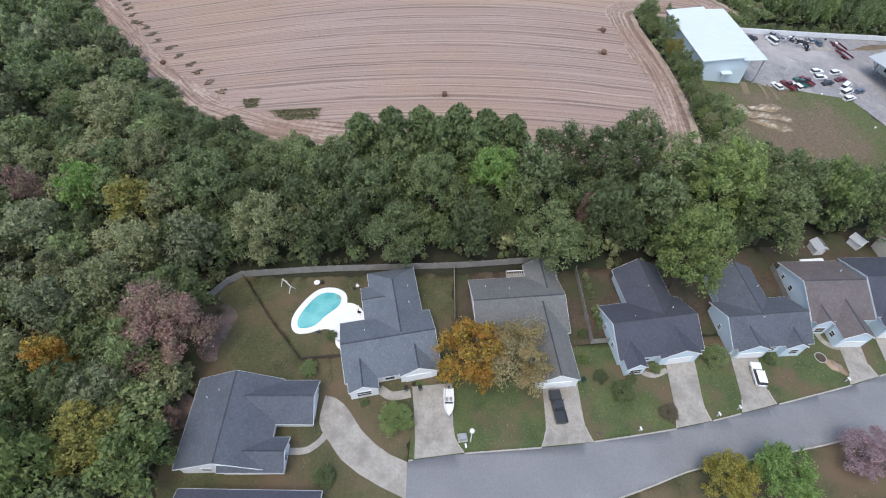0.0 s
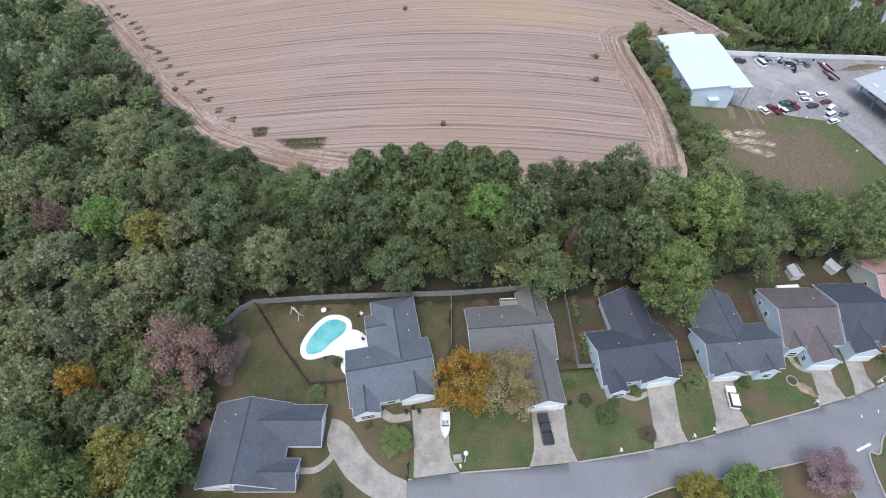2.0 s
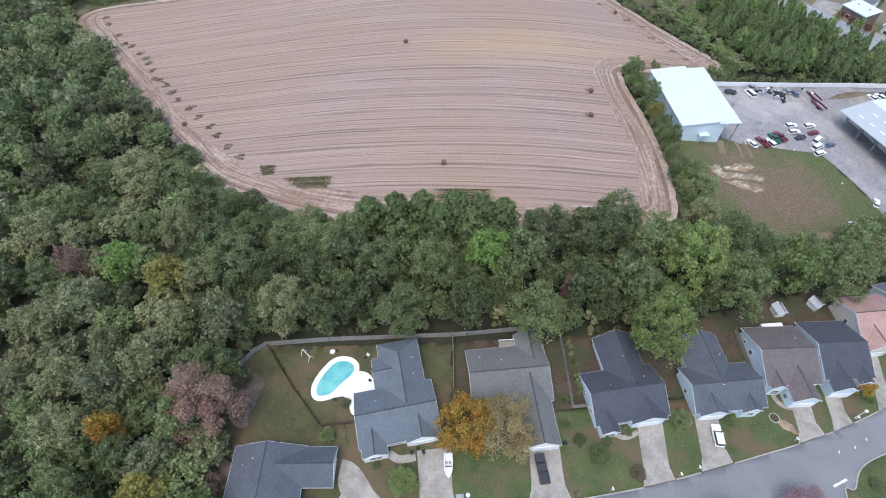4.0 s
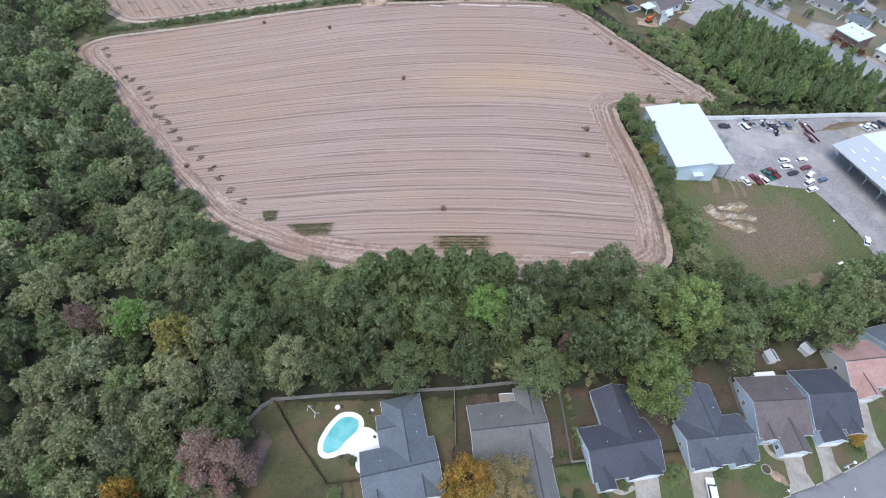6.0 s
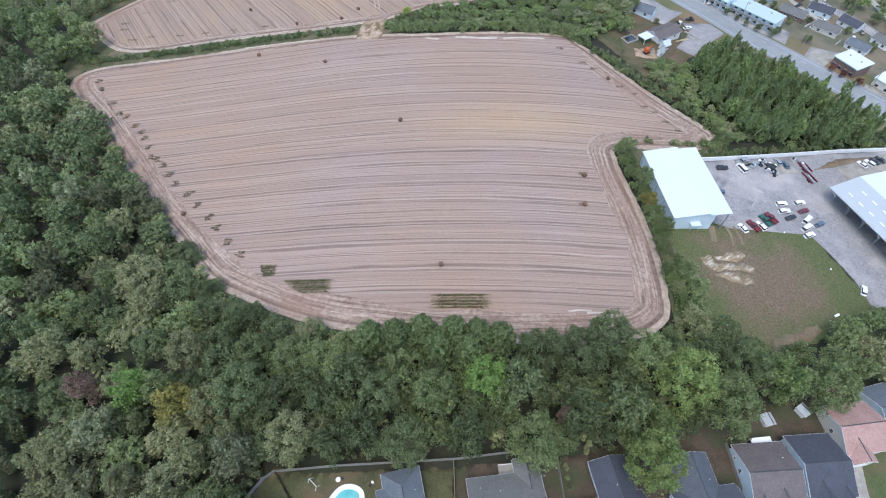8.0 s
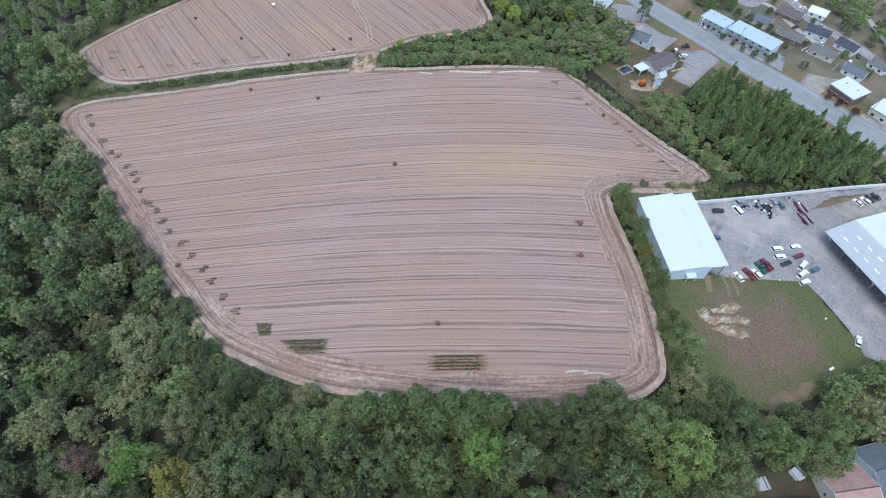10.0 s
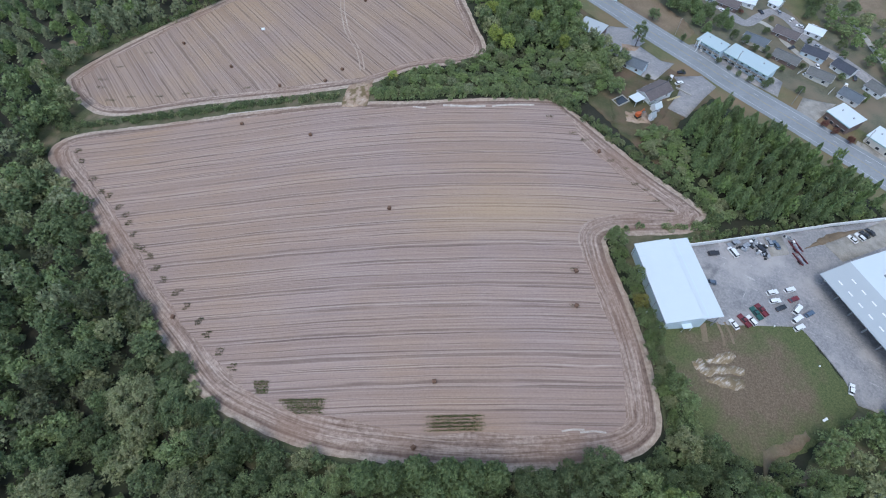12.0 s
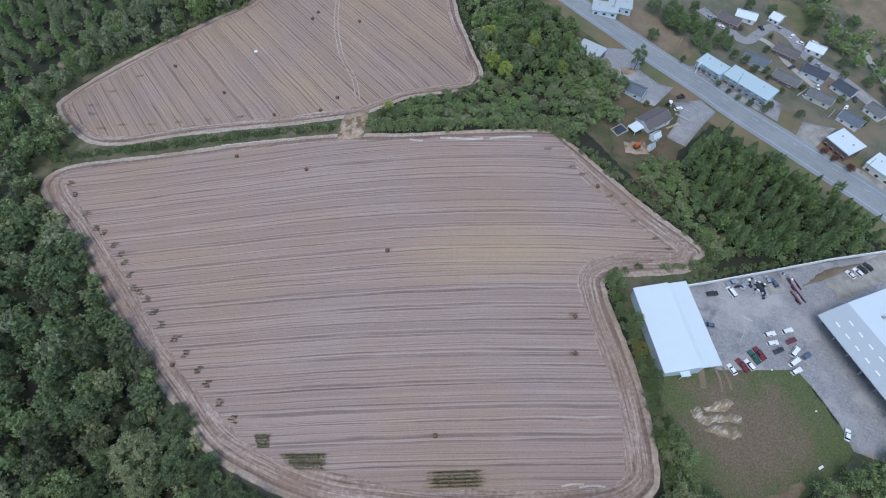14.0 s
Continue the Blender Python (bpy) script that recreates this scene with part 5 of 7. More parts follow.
WOODS = {
    "belt": [(-62, 66), (-44, 60), (-26, 63.5), (16, 67), (52, 66), (70, 76), (108, 84), (84, 92), (74, 100), (63, 97), (48, 92), (18, 91), (-14, 93), (-38, 97), (-58, 104), (-72, 112)],
    "west": [(-48, 60), (-58, 104), (-74, 116), (-90, 134), (-106, 151), (-128, 180), (-147, 202), (-166, 218), (-166, 240), (-160, 250), (-176, 264), (-215, 272), (-205, 130), (-150, 12), (-60, 2), (-46, 14), (-46, 36), (-52, 46)],
    "north_west": [(-177, 262), (-177, 281), (-169, 296), (-149, 314), (-130, 332), (-101, 356), (-87, 388), (-60, 440), (-240, 440), (-240, 270)],
    "strip": [(66, 112), (70, 98), (74, 100), (71.5, 132), (68.8, 150), (66.5, 170), (63.5, 176), (63.5, 165), (66.5, 145)],
    "copse": [(-30, 254), (-5, 252), (48, 251), (62, 244), (74, 252), (84, 268), (78, 284), (66, 296), (72, 316), (52, 330), (34, 322), (30, 306), (25, 282), (18, 270), (-6, 268)],
    "copse_north": [(19, 302), (26, 287), (34, 322), (52, 330), (62, 346), (40, 376), (22, 402), (9, 402), (12, 345)],
    "pinewood": [(107, 228), (104, 207), (112, 187), (118, 179), (140, 178), (168, 182), (163, 198), (147, 222), (129, 241), (117, 236)],
    "scrub": [(86, 225), (88, 218), (93, 207), (102, 193), (106, 180), (114, 180), (112, 186), (103, 205), (105, 226), (98, 229)],
    "roadside": [(112, 334), (122, 338), (131, 328), (146, 312), (155, 303), (153, 295), (142, 295), (133, 300), (127, 314)],
    "works": [(70, 262), (82, 250), (86, 262), (90, 270), (86, 282), (78, 288), (68, 300), (62, 290)],
    "east": [(196, 332), (207, 334), (211, 314), (215, 298), (214, 282), (216, 260), (208, 250), (204, 262), (203, 280), (198, 292), (200, 312)],
    "east_far": [(217, 316), (221, 300), (224, 290), (226, 262), (221, 260), (219, 290), (214, 306)],
    "south": [(100, 8), (150, 30), (150, -60), (100, -60)],
    "lot_edge": [(108, 84), (100, 92), (126, 104), (136, 108), (150, 100), (150, 80), (130, 78)],
}
# The many w leaves put the far haze into the north-west wood's colour.
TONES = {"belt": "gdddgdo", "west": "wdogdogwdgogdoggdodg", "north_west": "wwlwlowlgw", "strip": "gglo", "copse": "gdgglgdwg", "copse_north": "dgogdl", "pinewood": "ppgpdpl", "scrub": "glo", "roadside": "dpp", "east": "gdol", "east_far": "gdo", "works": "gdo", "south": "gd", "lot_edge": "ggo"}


def scatter(poly, gap, seed, keep):
    rng = random.Random(seed)
    xs, ys = [p[0] for p in poly], [p[1] for p in poly]
    tries = int((max(xs) - min(xs)) * (max(ys) - min(ys)) / gap ** 2 * 5)
    grid = {}
    for _ in range(tries):
        x, y = rng.uniform(min(xs), max(xs)), rng.uniform(min(ys), max(ys))
        if not inside(x, y, poly):
            continue
        c = (int(x // gap), int(y // gap))
        if any((x - q[0]) ** 2 + (y - q[1]) ** 2 < gap * gap for i in (-1, 0, 1) for j in (-1, 0, 1) for q in grid.get((c[0] + i, c[1] + j), ())):
            continue
        if any((x - a) ** 2 + (y - b2) ** 2 < (0.62 * r + 0.3 * gap) ** 2 for a, b2, r in keep):
            continue
        grid.setdefault(c, []).append((x, y))
    return [q for cell in grid.values() for q in cell]


CLEARING = [(-197, 282), (-190.5, 291), (-185.5, 303), (-182, 309.5), (-179.5, 306.5), (-182, 299), (-187, 287), (-193, 279)]
sheet("clearing", CLEARING, 0.03, M["brown_grass"], "bare brown clearing in the woods", "ground", ragged=0.9)
far_v, far_f, far_i, far_base = [], [], [], 0
TONE_KEYS = list(LEAF)
FAR_CROWNS = {("broad", False): [crown(70 + i, 320, 0.1, "broad", 3) for i in range(5)], ("pine", False): [crown(80 + i, 420, 0.08, "pine") for i in range(3)],
              ("broad", True): [crown(74 + i, 620, 0.072, "broad", 2) for i in range(5)], ("pine", True): [crown(84 + i, 800, 0.058, "pine") for i in range(3)]}
single = 0
FIELD_RIM = [(q.x, q.y) for q in rounded(FIELD, True, 4)]
UNDER = [crown(90 + i, 150, 0.17, "sparse", 4) for i in range(3)]
for wood, poly in WOODS.items():
    gap = {"strip": 2.8, "scrub": 3.4, "pinewood": 3.4, "copse": 4.4, "lot_edge": 5.4, "west": 6.9, "north_west": 5.6}.get(wood, 5.6)
    rng = random.Random(len(wood) * 17)
    for x, y in sorted(scatter(poly, gap, 5 + len(wood), standing), key=lambda q: q[1]):
        tone = rng.choice(TONES[wood])
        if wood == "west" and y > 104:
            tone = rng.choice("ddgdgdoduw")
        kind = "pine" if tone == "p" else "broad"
        hgt = {"strip": 5.0, "scrub": 3.6, "belt": 10.8, "pinewood": 11.5, "copse": 8.5, "copse_north": 9, "lot_edge": 9, "roadside": 8, "east": 7, "east_far": 6, "works": 7}.get(wood, 13.0) * rng.uniform(0.68, 1.22)
        rad = gap * (0.6 if kind == "pine" else 0.78 if wood == "west" else 0.72) * rng.uniform(0.8, 1.25)
        if wood in ("belt", "west", "north_west", "copse"):
            d = min((x - a) ** 2 + (y - b2) ** 2 for a, b2 in FIELD_RIM) ** 0.5
            hgt *= min(1.0, 0.45 + d / 22) if x < -24 or wood != "belt" else 1.0
        if wood == "west" and x > -105 and y < 125:
            hgt *= 0.74
        if wood == "copse" and y < 280 + max(0, 20 - x) * 0.2:
            hgt *= 0.5
        # Far north-west pines take the pale tones too, haze put in the colour.
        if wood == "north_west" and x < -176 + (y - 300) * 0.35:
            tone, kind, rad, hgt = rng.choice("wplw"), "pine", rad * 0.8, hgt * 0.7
        if inside(x, y, CLEARING):
            continue
        near = wood in ("belt", "strip") or (wood == "west" and x > -110 and 10 < y < 130)
        if near and single < 250:
            single += 1
            tree(x, y, hgt, rad, tone, "sparse" if tone in "ms" and wood == "west" else kind, where={"belt": "in the tree belt", "strip": "in the hedge by the warehouse"}.get(wood, "in the western woods"))
            continue
        v, f = rng.choice(FAR_CROWNS[kind, (x > -125 and y < 150) or wood in ("copse", "scrub", "roadside", "works")])
        a = rng.uniform(0, math.tau)
        w = rad / (0.36 if kind == "pine" else 0.47)
        c, s = math.cos(a) * w, math.sin(a) * w
        x, y, up = lie(x, y)
        far_v.append(np.stack([v[:, 0] * c - v[:, 1] * s + x, v[:, 0] * s + v[:, 1] * c + y, v[:, 2] * hgt + up], 1))
        far_f.append(f + far_base)
        far_i.append(np.full(len(f), TONE_KEYS.index(tone)))
        far_base += len(v)
for wood in ("belt", "west", "pinewood", "scrub", "copse"):
    rng = random.Random(len(wood))
    low = wood in ("pinewood", "scrub", "copse")
    for x, y in scatter(WOODS[wood], 3.6 if low else 5.4, 77, []):
        if x < -170 or (y > 225 and not low):
            continue
        v, f = rng.choice(UNDER)
        w, hgt = (rng.uniform(4, 6), rng.uniform(2.5, 4)) if low else (rng.uniform(5, 7.5), rng.uniform(4, 7))
        x, y, up = lie(x, y)
        far_v.append(np.stack([v[:, 0] * w + x, v[:, 1] * w + y, (v[:, 2] - 0.15) * hgt + up], 1))
        far_f.append(f + far_base)
        # Some understory bushes take u, the tone with shade in its colour.
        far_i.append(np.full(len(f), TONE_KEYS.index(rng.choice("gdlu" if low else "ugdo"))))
        far_base += len(v)
far = array_mesh("woodland", np.concatenate(far_v), np.concatenate(far_f), [LEAF[k] for k in TONE_KEYS], np.concatenate(far_i))
tagged(new("woodland", far), "dense mixed autumn woods of green, olive and russet crowns", "woodland", kind="stuff")


# ---- hay bales and uncut tufts ----
def bale(x, y, turn):
    root = thing("hay_bale", pose(x, y, 0, 0, 0, turn), "round brown hay bale lying on the mown field", "hay bale", "hay bales")
    root.scale = (0.78, 0.78, 0.78)
    bm = bmesh.new()
    tube(bm, (-0.8, 0, 0.85), (0.8, 0, 0.85), 0.9, 0.9, 18)
    bmesh.ops.bevel(bm, geom=[e for e in bm.edges if abs(e.verts[0].co.x - e.verts[1].co.x) < 0.01], offset=0.12, segments=2, affect="EDGES")
    for v in bm.verts:
        v.co += Vector((0, 0, 0.05)) * noise.noise(v.co * 3)
    part("roll", bm, M["hay"], root)


for i, (x, y) in enumerate([(-86.2, 240.2), (-54, 230.5), (-17.2, 188.2), (49.2, 158.4), (46.9, 144.8), (-1, 119.9), (-7.5, 100.7), (-90.4, 144.5),
                            (-101.8, 281.1), (-131.1, 301.5), (-144.7, 322.3), (-65.3, 337.6), (-67.8, 332.6), (-42.7, 326.4), (-46.3, 272.3), (-74.4, 264.4), (-53.0, 265.0), (68.5, 215.7)]):
    bale(x, y, i * 37 % 180)


def wrapped_bale(x, y, turn):
    root = thing("wrapped_bale", pose(x, y, 0, 0, 0, turn), "bale wrapped in white plastic lying on the second field", "hay bale")
    bm = bmesh.new()
    tube(bm, (-0.9, 0, 0.62), (0.9, 0, 0.62), 0.64, 0.64, 18)
    bmesh.ops.bevel(bm, geom=[e for e in bm.edges if abs(e.verts[0].co.x - e.verts[1].co.x) < 0.01], offset=0.14, segments=2, affect="EDGES")
    for v in bm.verts:
        v.co += Vector((0, 0, 0.05)) * noise.noise(v.co * 2)
    part("wrap", bm, M["white"], root)


wrapped_bale(-93.8, 309.1, 12)


def tufts(name, spots, seed, tone, label):
    rng = np.random.default_rng(seed)
    pos, nor = [], []
    for x, y, rx, ry, n in spots:
        a = np.stack([rng.uniform(-1, 1, n), np.clip(rng.normal(0, 0.55, n), -1.5, 1.5)], 1) * (1 + 0.15 * rng.normal(size=(n, 1)))
        px, py, up = lie(x + a[:, 0] * rx, y + a[:, 1] * ry)
        pos.append(np.stack([px, py, up + rng.uniform(0.05, 0.33, n)], 1))
        nor.append(unit(rng, n) * 0.6 + np.array([0, 0, 0.5]))
    v, f = leaf_cards(rng, np.concatenate(pos), np.concatenate(nor), 0.27, 1.2)
    tagged(new(name, array_mesh(name, v, f, [LEAF[tone]])), label, "uncut grass", kind="stuff")


EDGE_TUFTS = [(-153.2, 225.7), (-149.6, 219.6), (-141.0, 209.4), (-135.4, 202.3), (-132.1, 200.4), (-126.2, 194.2), (-122.4, 190.2), (-119.5, 186.3), (-116.1, 180.7), (-112.6, 175.0),
              (-110.0, 173.4), (-106.8, 170.3), (-102.4, 164.9), (-98.4, 159.9), (-91.9, 154.4), (-86.9, 148.7), (-81.2, 142.9), (-77.2, 137.9), (-71.1, 131.6), (-66.0, 126.1)]
spots = []
rt = random.Random(3)
for x, y in EDGE_TUFTS:
    for k in range(3):
        spots.append((x + rt.uniform(-0.4, 0.9), y + 1.0 - k * 1.0, rt.uniform(0.8, 1.6), 0.36, rt.randint(55, 95)))
for x, y in ((50.3, 236.5), (59.1, 226.7), (63.5, 222.5), (72.5, 211.1), (77.9, 206.9), (80.2, 198.9), (83.4, 195.9), (86.4, 190.2), (90.2, 185.4), (46.5, 145), (49, 159.5)):
    spots.append((x, y, 1.5, 0.8, 75))
for x, y in ((-158.8, 268.4), (-151.2, 259.1), (-142.9, 261.6), (-160, 274), (-155, 284), (-146, 295), (-130, 262), (-118, 263), (-105, 264), (-90, 265)):
    spots.append((x, y, 2.0, 1.0, 85))
tufts("grass_tufts", spots, 4, "t", "brown-green tufts left along the mown edge")
rows = []
for x0, x1, y0, y1, n in ((-48.5, -35.0, 111.2, 115.2, 6), (-2.6, 12.0, 105.4, 109.4, 5), (-58.0, -53.0, 117.6, 121.2, 5)):
    for k in range(n):
        y = y0 + (y1 - y0) * k / (n - 1)
        left = x0 + (rt.uniform(0, 0.5) if x0 > -10 else (n - 1 - k) * 0.9 * (x1 - x0) / 13)
        rows.append(((left + x1) / 2, y, (x1 - left) / 2, 0.36, int((x1 - left) * rt.choice((30, 44, 64)))))
tufts("uncut_strip", rows, 6, "v", "dark green strips of uncut grass in the field")


def hedge(name, line, width, height, n, seed, tone, label):
    rng = np.random.default_rng(seed)
    n = n * 2
    p = np.array([(q.x, q.y) for q in rounded(line, False, 8)])
    k = rng.integers(0, len(p) - 1, n)
    s = rng.uniform(0, 1, (n, 1))
    xy = p[k] * (1 - s) + p[k + 1] * s
    bush = xy[rng.integers(0, n, max(12, n // 90))] + rng.uniform(-0.55, 0.55, (max(12, n // 90), 2)) * width
    mine = rng.integers(0, len(bush), n)
    girth = rng.uniform(0.35, 0.75, len(bush))
    tall = rng.uniform(0.45, 1.2, len(bush))
    cast = rng.integers(0, 6, len(bush))
    a = rng.uniform(0, math.tau, n)
    r = rng.uniform(0, 1, n) ** 0.5
    reach = np.minimum(width * 0.75, 2.3) * girth[mine]
    pos = np.stack([bush[mine, 0] + r * np.cos(a) * reach, bush[mine, 1] + r * np.sin(a) * reach, 0.1 + np.sqrt(np.clip(1 - r * r, 0, 1)) * height * tall[mine] * rng.uniform(0.5, 1.05, n)], 1)
    pos[:, 0], pos[:, 1], up = lie(pos[:, 0], pos[:, 1])
    pos[:, 2] += up
    nor = np.stack([r * np.cos(a), r * np.sin(a), 0.6 + 0 * r], 1)
    v, f = leaf_cards(rng, pos, nor, 0.55)
    mats = [LEAF[k] for k in (tone, tone, tone, "g", "o", "d")]
    tagged(new(name, array_mesh(name, v, f, mats, np.repeat(cast[mine], len(f) // n))), label, "hedge", kind="stuff")


hedge("hedge", [(-164, 240), (-142, 244.4), (-120, 248), (-100, 251.4), (-70, 253.4), (-46, 253.6)], 2.7, 2.3, 9000, 8, "d", "low scrubby hedge between the two fields")
hedge("scrub_edge", [(-168, 255), (-181, 271), (-180, 284), (-171, 299), (-150, 317), (-131, 335), (-102, 358), (-88, 390)], 4.6, 3.6, 14000, 18, "g", "bushes along the second field")
hedge("scrub_edge", [(-161, 239.5), (-167, 246), (-171.5, 255), (-178, 267)], 6.0, 4.0, 4500, 23, "d", "bushes where the two fields meet the woods")
hedge("scrub_edge", [(-27, 260), (-10, 264.5), (14, 270), (24, 280), (25.5, 288), (21, 302), (15, 322), (12, 345), (9, 370)], 4.0, 3.4, 7500, 22, "g", "bushes along the second field by the copse")
hedge("scrub_edge", [(50, 249.6), (62, 240.4), (85.2, 211), (104, 188), (105.6, 179)], 3.4, 3.0, 8500, 9, "g", "bushy scrub along the field edge")
hedge("scrub_edge", [(-176, 246), (-167, 214), (-133.5, 177.5), (-111, 149.6), (-94.5, 132), (-78.5, 113.5)], 4.0, 4.0, 12000, 10, "d", "bushes along the western field edge")
hedge("scrub_edge", [(-76, 113), (-58, 103.5), (-38, 97), (-14, 93.5), (18, 91.5), (48, 92.5), (63, 97)], 1.8, 3.0, 3600, 11, "g", "bushes along the southern field edge")
hedge("scrub_edge", [(67.5, 99), (68.8, 112), (68.6, 128), (67.5, 146), (65, 166), (66, 175), (92, 177), (104, 178)], 2.6, 3.0, 5600, 12, "g", "bushes between field and warehouse")
# Shade at the foot of the tree belt is carried by the leaf colour.
hedge("undergrowth", [(-46, 63), (-38, 64.5), (-26, 64.6), (3, 66.6), (20, 68)], 1.6, 1.6, 1500, 14, "u", "dense undergrowth behind the board fence, shade put in its colour")
hedge("undergrowth", [(30, 66), (44, 66), (60, 72), (78, 77), (92, 80)], 1.8, 1.6, 1300, 15, "u", "dense undergrowth behind the yards, shade put in its colour")
hedge("undergrowth", [(-46, 61), (-49, 54), (-54, 46), (-50, 36), (-46, 30), (-46, 18)], 2.6, 3.2, 2600, 16, "o", "scrubby undergrowth at the edge of the woods")
hedge("wall_scrub", [(92, 171.6), (118, 175.2), (142, 178.4), (172, 181.6), (192, 186.6)], 2.2, 2.4, 4200, 19, "g", "bushes growing over the yard wall")
hedge("scrub_edge", [(-29, 252.4), (-5, 250.4), (25, 250), (48, 249.6), (59, 244)], 4.6, 3.8, 9000, 21, "g", "bushes along the edge of the copse")
hedge("side_hedge", [(29.4, 62), (30.2, 49)], 1.0, 2.2, 700, 13, "g", "clipped green hedge beside a fence")


def shrub(x, y, r, h, tone, label):
    root = thing("shrub", pose(x, y, 0, 0, 0, x * 40 % 360), label, "shrub", "garden shrubs")
    root.scale = (r / 0.47, r / 0.47, h)
    ob = new("crown", CROWNS["fine"][int(abs(x)) % 2])
    ob.parent = root
    ob.location = (0, 0, -0.22)
    ob.material_slots[0].link = "OBJECT"
    ob.material_slots[0].material = LEAF[tone]
    part("stem", tubed((0, 0, -0.05), (0, 0, 0.4), 0.03, 0.02, 6), M["bark"], root)


for x, y, r, h, tone in ((-7, 30.2, 3.4, 4.2, "l"), (32.2, 36.6, 2.4, 3, "g"), (39.4, 32.8, 1.8, 2.4, "r"), (50.4, 44, 2.8, 3.6, "g"), (-23.2, 39, 1.9, 3, "g"), (-17.1, 20.9, 2, 2.2, "d"),
                         (28.8, 39.4, 1.6, 1.6, "d"), (34.3, 39.2, 1.2, 1.4, "d"), (26.6, 48, 1.0, 2.2, "l"), (26.2, 42.6, 1.1, 2, "l"), (61, 44.2, 1.4, 1.0, "d"), (27, 28.8, 0.7, 0.7, "r"), (39, 41.4, 1.3, 1.2, "g"),
                         (98, 38.5, 2, 2.2, "d"), (86, 31.5, 1.7, 1.8, "d"), (93.6, 49.6, 1.1, 1.0, "l"), (-12.6, 33.4, 1, 1.1, "d"), (-20.6, 46.2, 1.3, 1.8, "d")):
    shrub(x, y, r, h, tone, f"rounded {LEAF_WORDS[tone]} garden shrub")


# ---- vehicles ----
def car(x, y, turn, paint, label, kind="car", category="car", group="cars in the yard"):
    """A road vehicle, its nose along +x: lower body, glazed cabin, wheels, lights."""
    root = thing({"car": "car", "van": "van", "pickup": "pickup_truck", "suv": "car"}[kind], pose(x, y, 0.06, 0, 0, turn), label, category, group)
    L, W, H, belt = {"car": (4.6, 1.8, 1.42, 0.9), "suv": (4.7, 1.9, 1.7, 1.0), "van": (5.4, 2.0, 2.1, 1.15), "pickup": (5.9, 2.0, 1.85, 1.1)}[kind]
    bm = bmesh.new()
    if kind == "pickup":
        box(bm, -L / 2, L / 2, -W / 2, W / 2, 0.35, 0.75, 0.05)
        box(bm, -0.75, L / 2 - 0.02, -W / 2 + 0.02, W / 2 - 0.02, 0.7, belt, 0.08)
        for s in (-1, 1):
            box(bm, -L / 2, -0.7, min(s * W / 2, s * (W / 2 - 0.1)), max(s * W / 2, s * (W / 2 - 0.1)), 0.7, belt)
        box(bm, -L / 2, -L / 2 + 0.1, -W / 2 + 0.1, W / 2 - 0.1, 0.7, belt)
    else:
        box(bm, -L / 2, L / 2, -W / 2, W / 2, 0.3, belt, 0.12)
    part("body", bm, paint, root)
    c0, c1 = {"car": (-1.9, 1.0), "suv": (-2.25, 0.95), "van": (-2.6, 1.9), "pickup": (-0.75, 1.25)}[kind]
    bm = bmesh.new()
    vs = box(bm, c0, c1, -W / 2 + 0.08, W / 2 - 0.08, belt - 0.03, H - 0.06)
    for v in vs[4:]:
        v.co.x += -0.6 if v.co.x > (c0 + c1) / 2 else (0.45 if kind == "car" else 0.15)
        v.co.y *= 0.84
    part("glazing", bm, M["glass"], root, "dark window glass")
    bm = bmesh.new()
    box(bm, c0 + (0.5 if kind == "car" else 0.2), c1 - 0.62, -W * 0.4, W * 0.4, H - 0.07, H, 0.03)
    part("roof", bm, paint, root)
    for s in (-1, 1):
        for xx in (-L * 0.31, L * 0.31):
            wh = part("wheel", tubed((xx, s * (W / 2 - 0.2), 0.3), (xx, s * (W / 2 + 0.01), 0.3), 0.33, 0.33, 14), M["black"], root, "black tyre")
            part("rim", tubed((xx, s * (W / 2), 0.3), (xx, s * (W / 2 + 0.02), 0.3), 0.2, 0.2, 10), M["silver_paint"], wh, "silver rim")
        part("headlight", boxed(L / 2 - 0.05, L / 2 + 0.01, s * W * 0.36 - 0.2, s * W * 0.36 + 0.2, belt - 0.3, belt - 0.12), M["silver_paint"], root, "clear headlight")
        part("tail_light", boxed(-L / 2 - 0.01, -L / 2 + 0.05, s * W * 0.4 - 0.12, s * W * 0.4 + 0.12, belt - 0.35, belt - 0.1), M["red_paint"], root, "red tail light")
        part("mirror", boxed(c1 - 0.5, c1 - 0.3, s * (W / 2 + 0.1) - 0.1, s * (W / 2 + 0.1) + 0.1, belt, belt + 0.15), paint, root)
    if group != "cars on the drives":
        root.scale = (0.88, 0.88, 0.88)
    return root


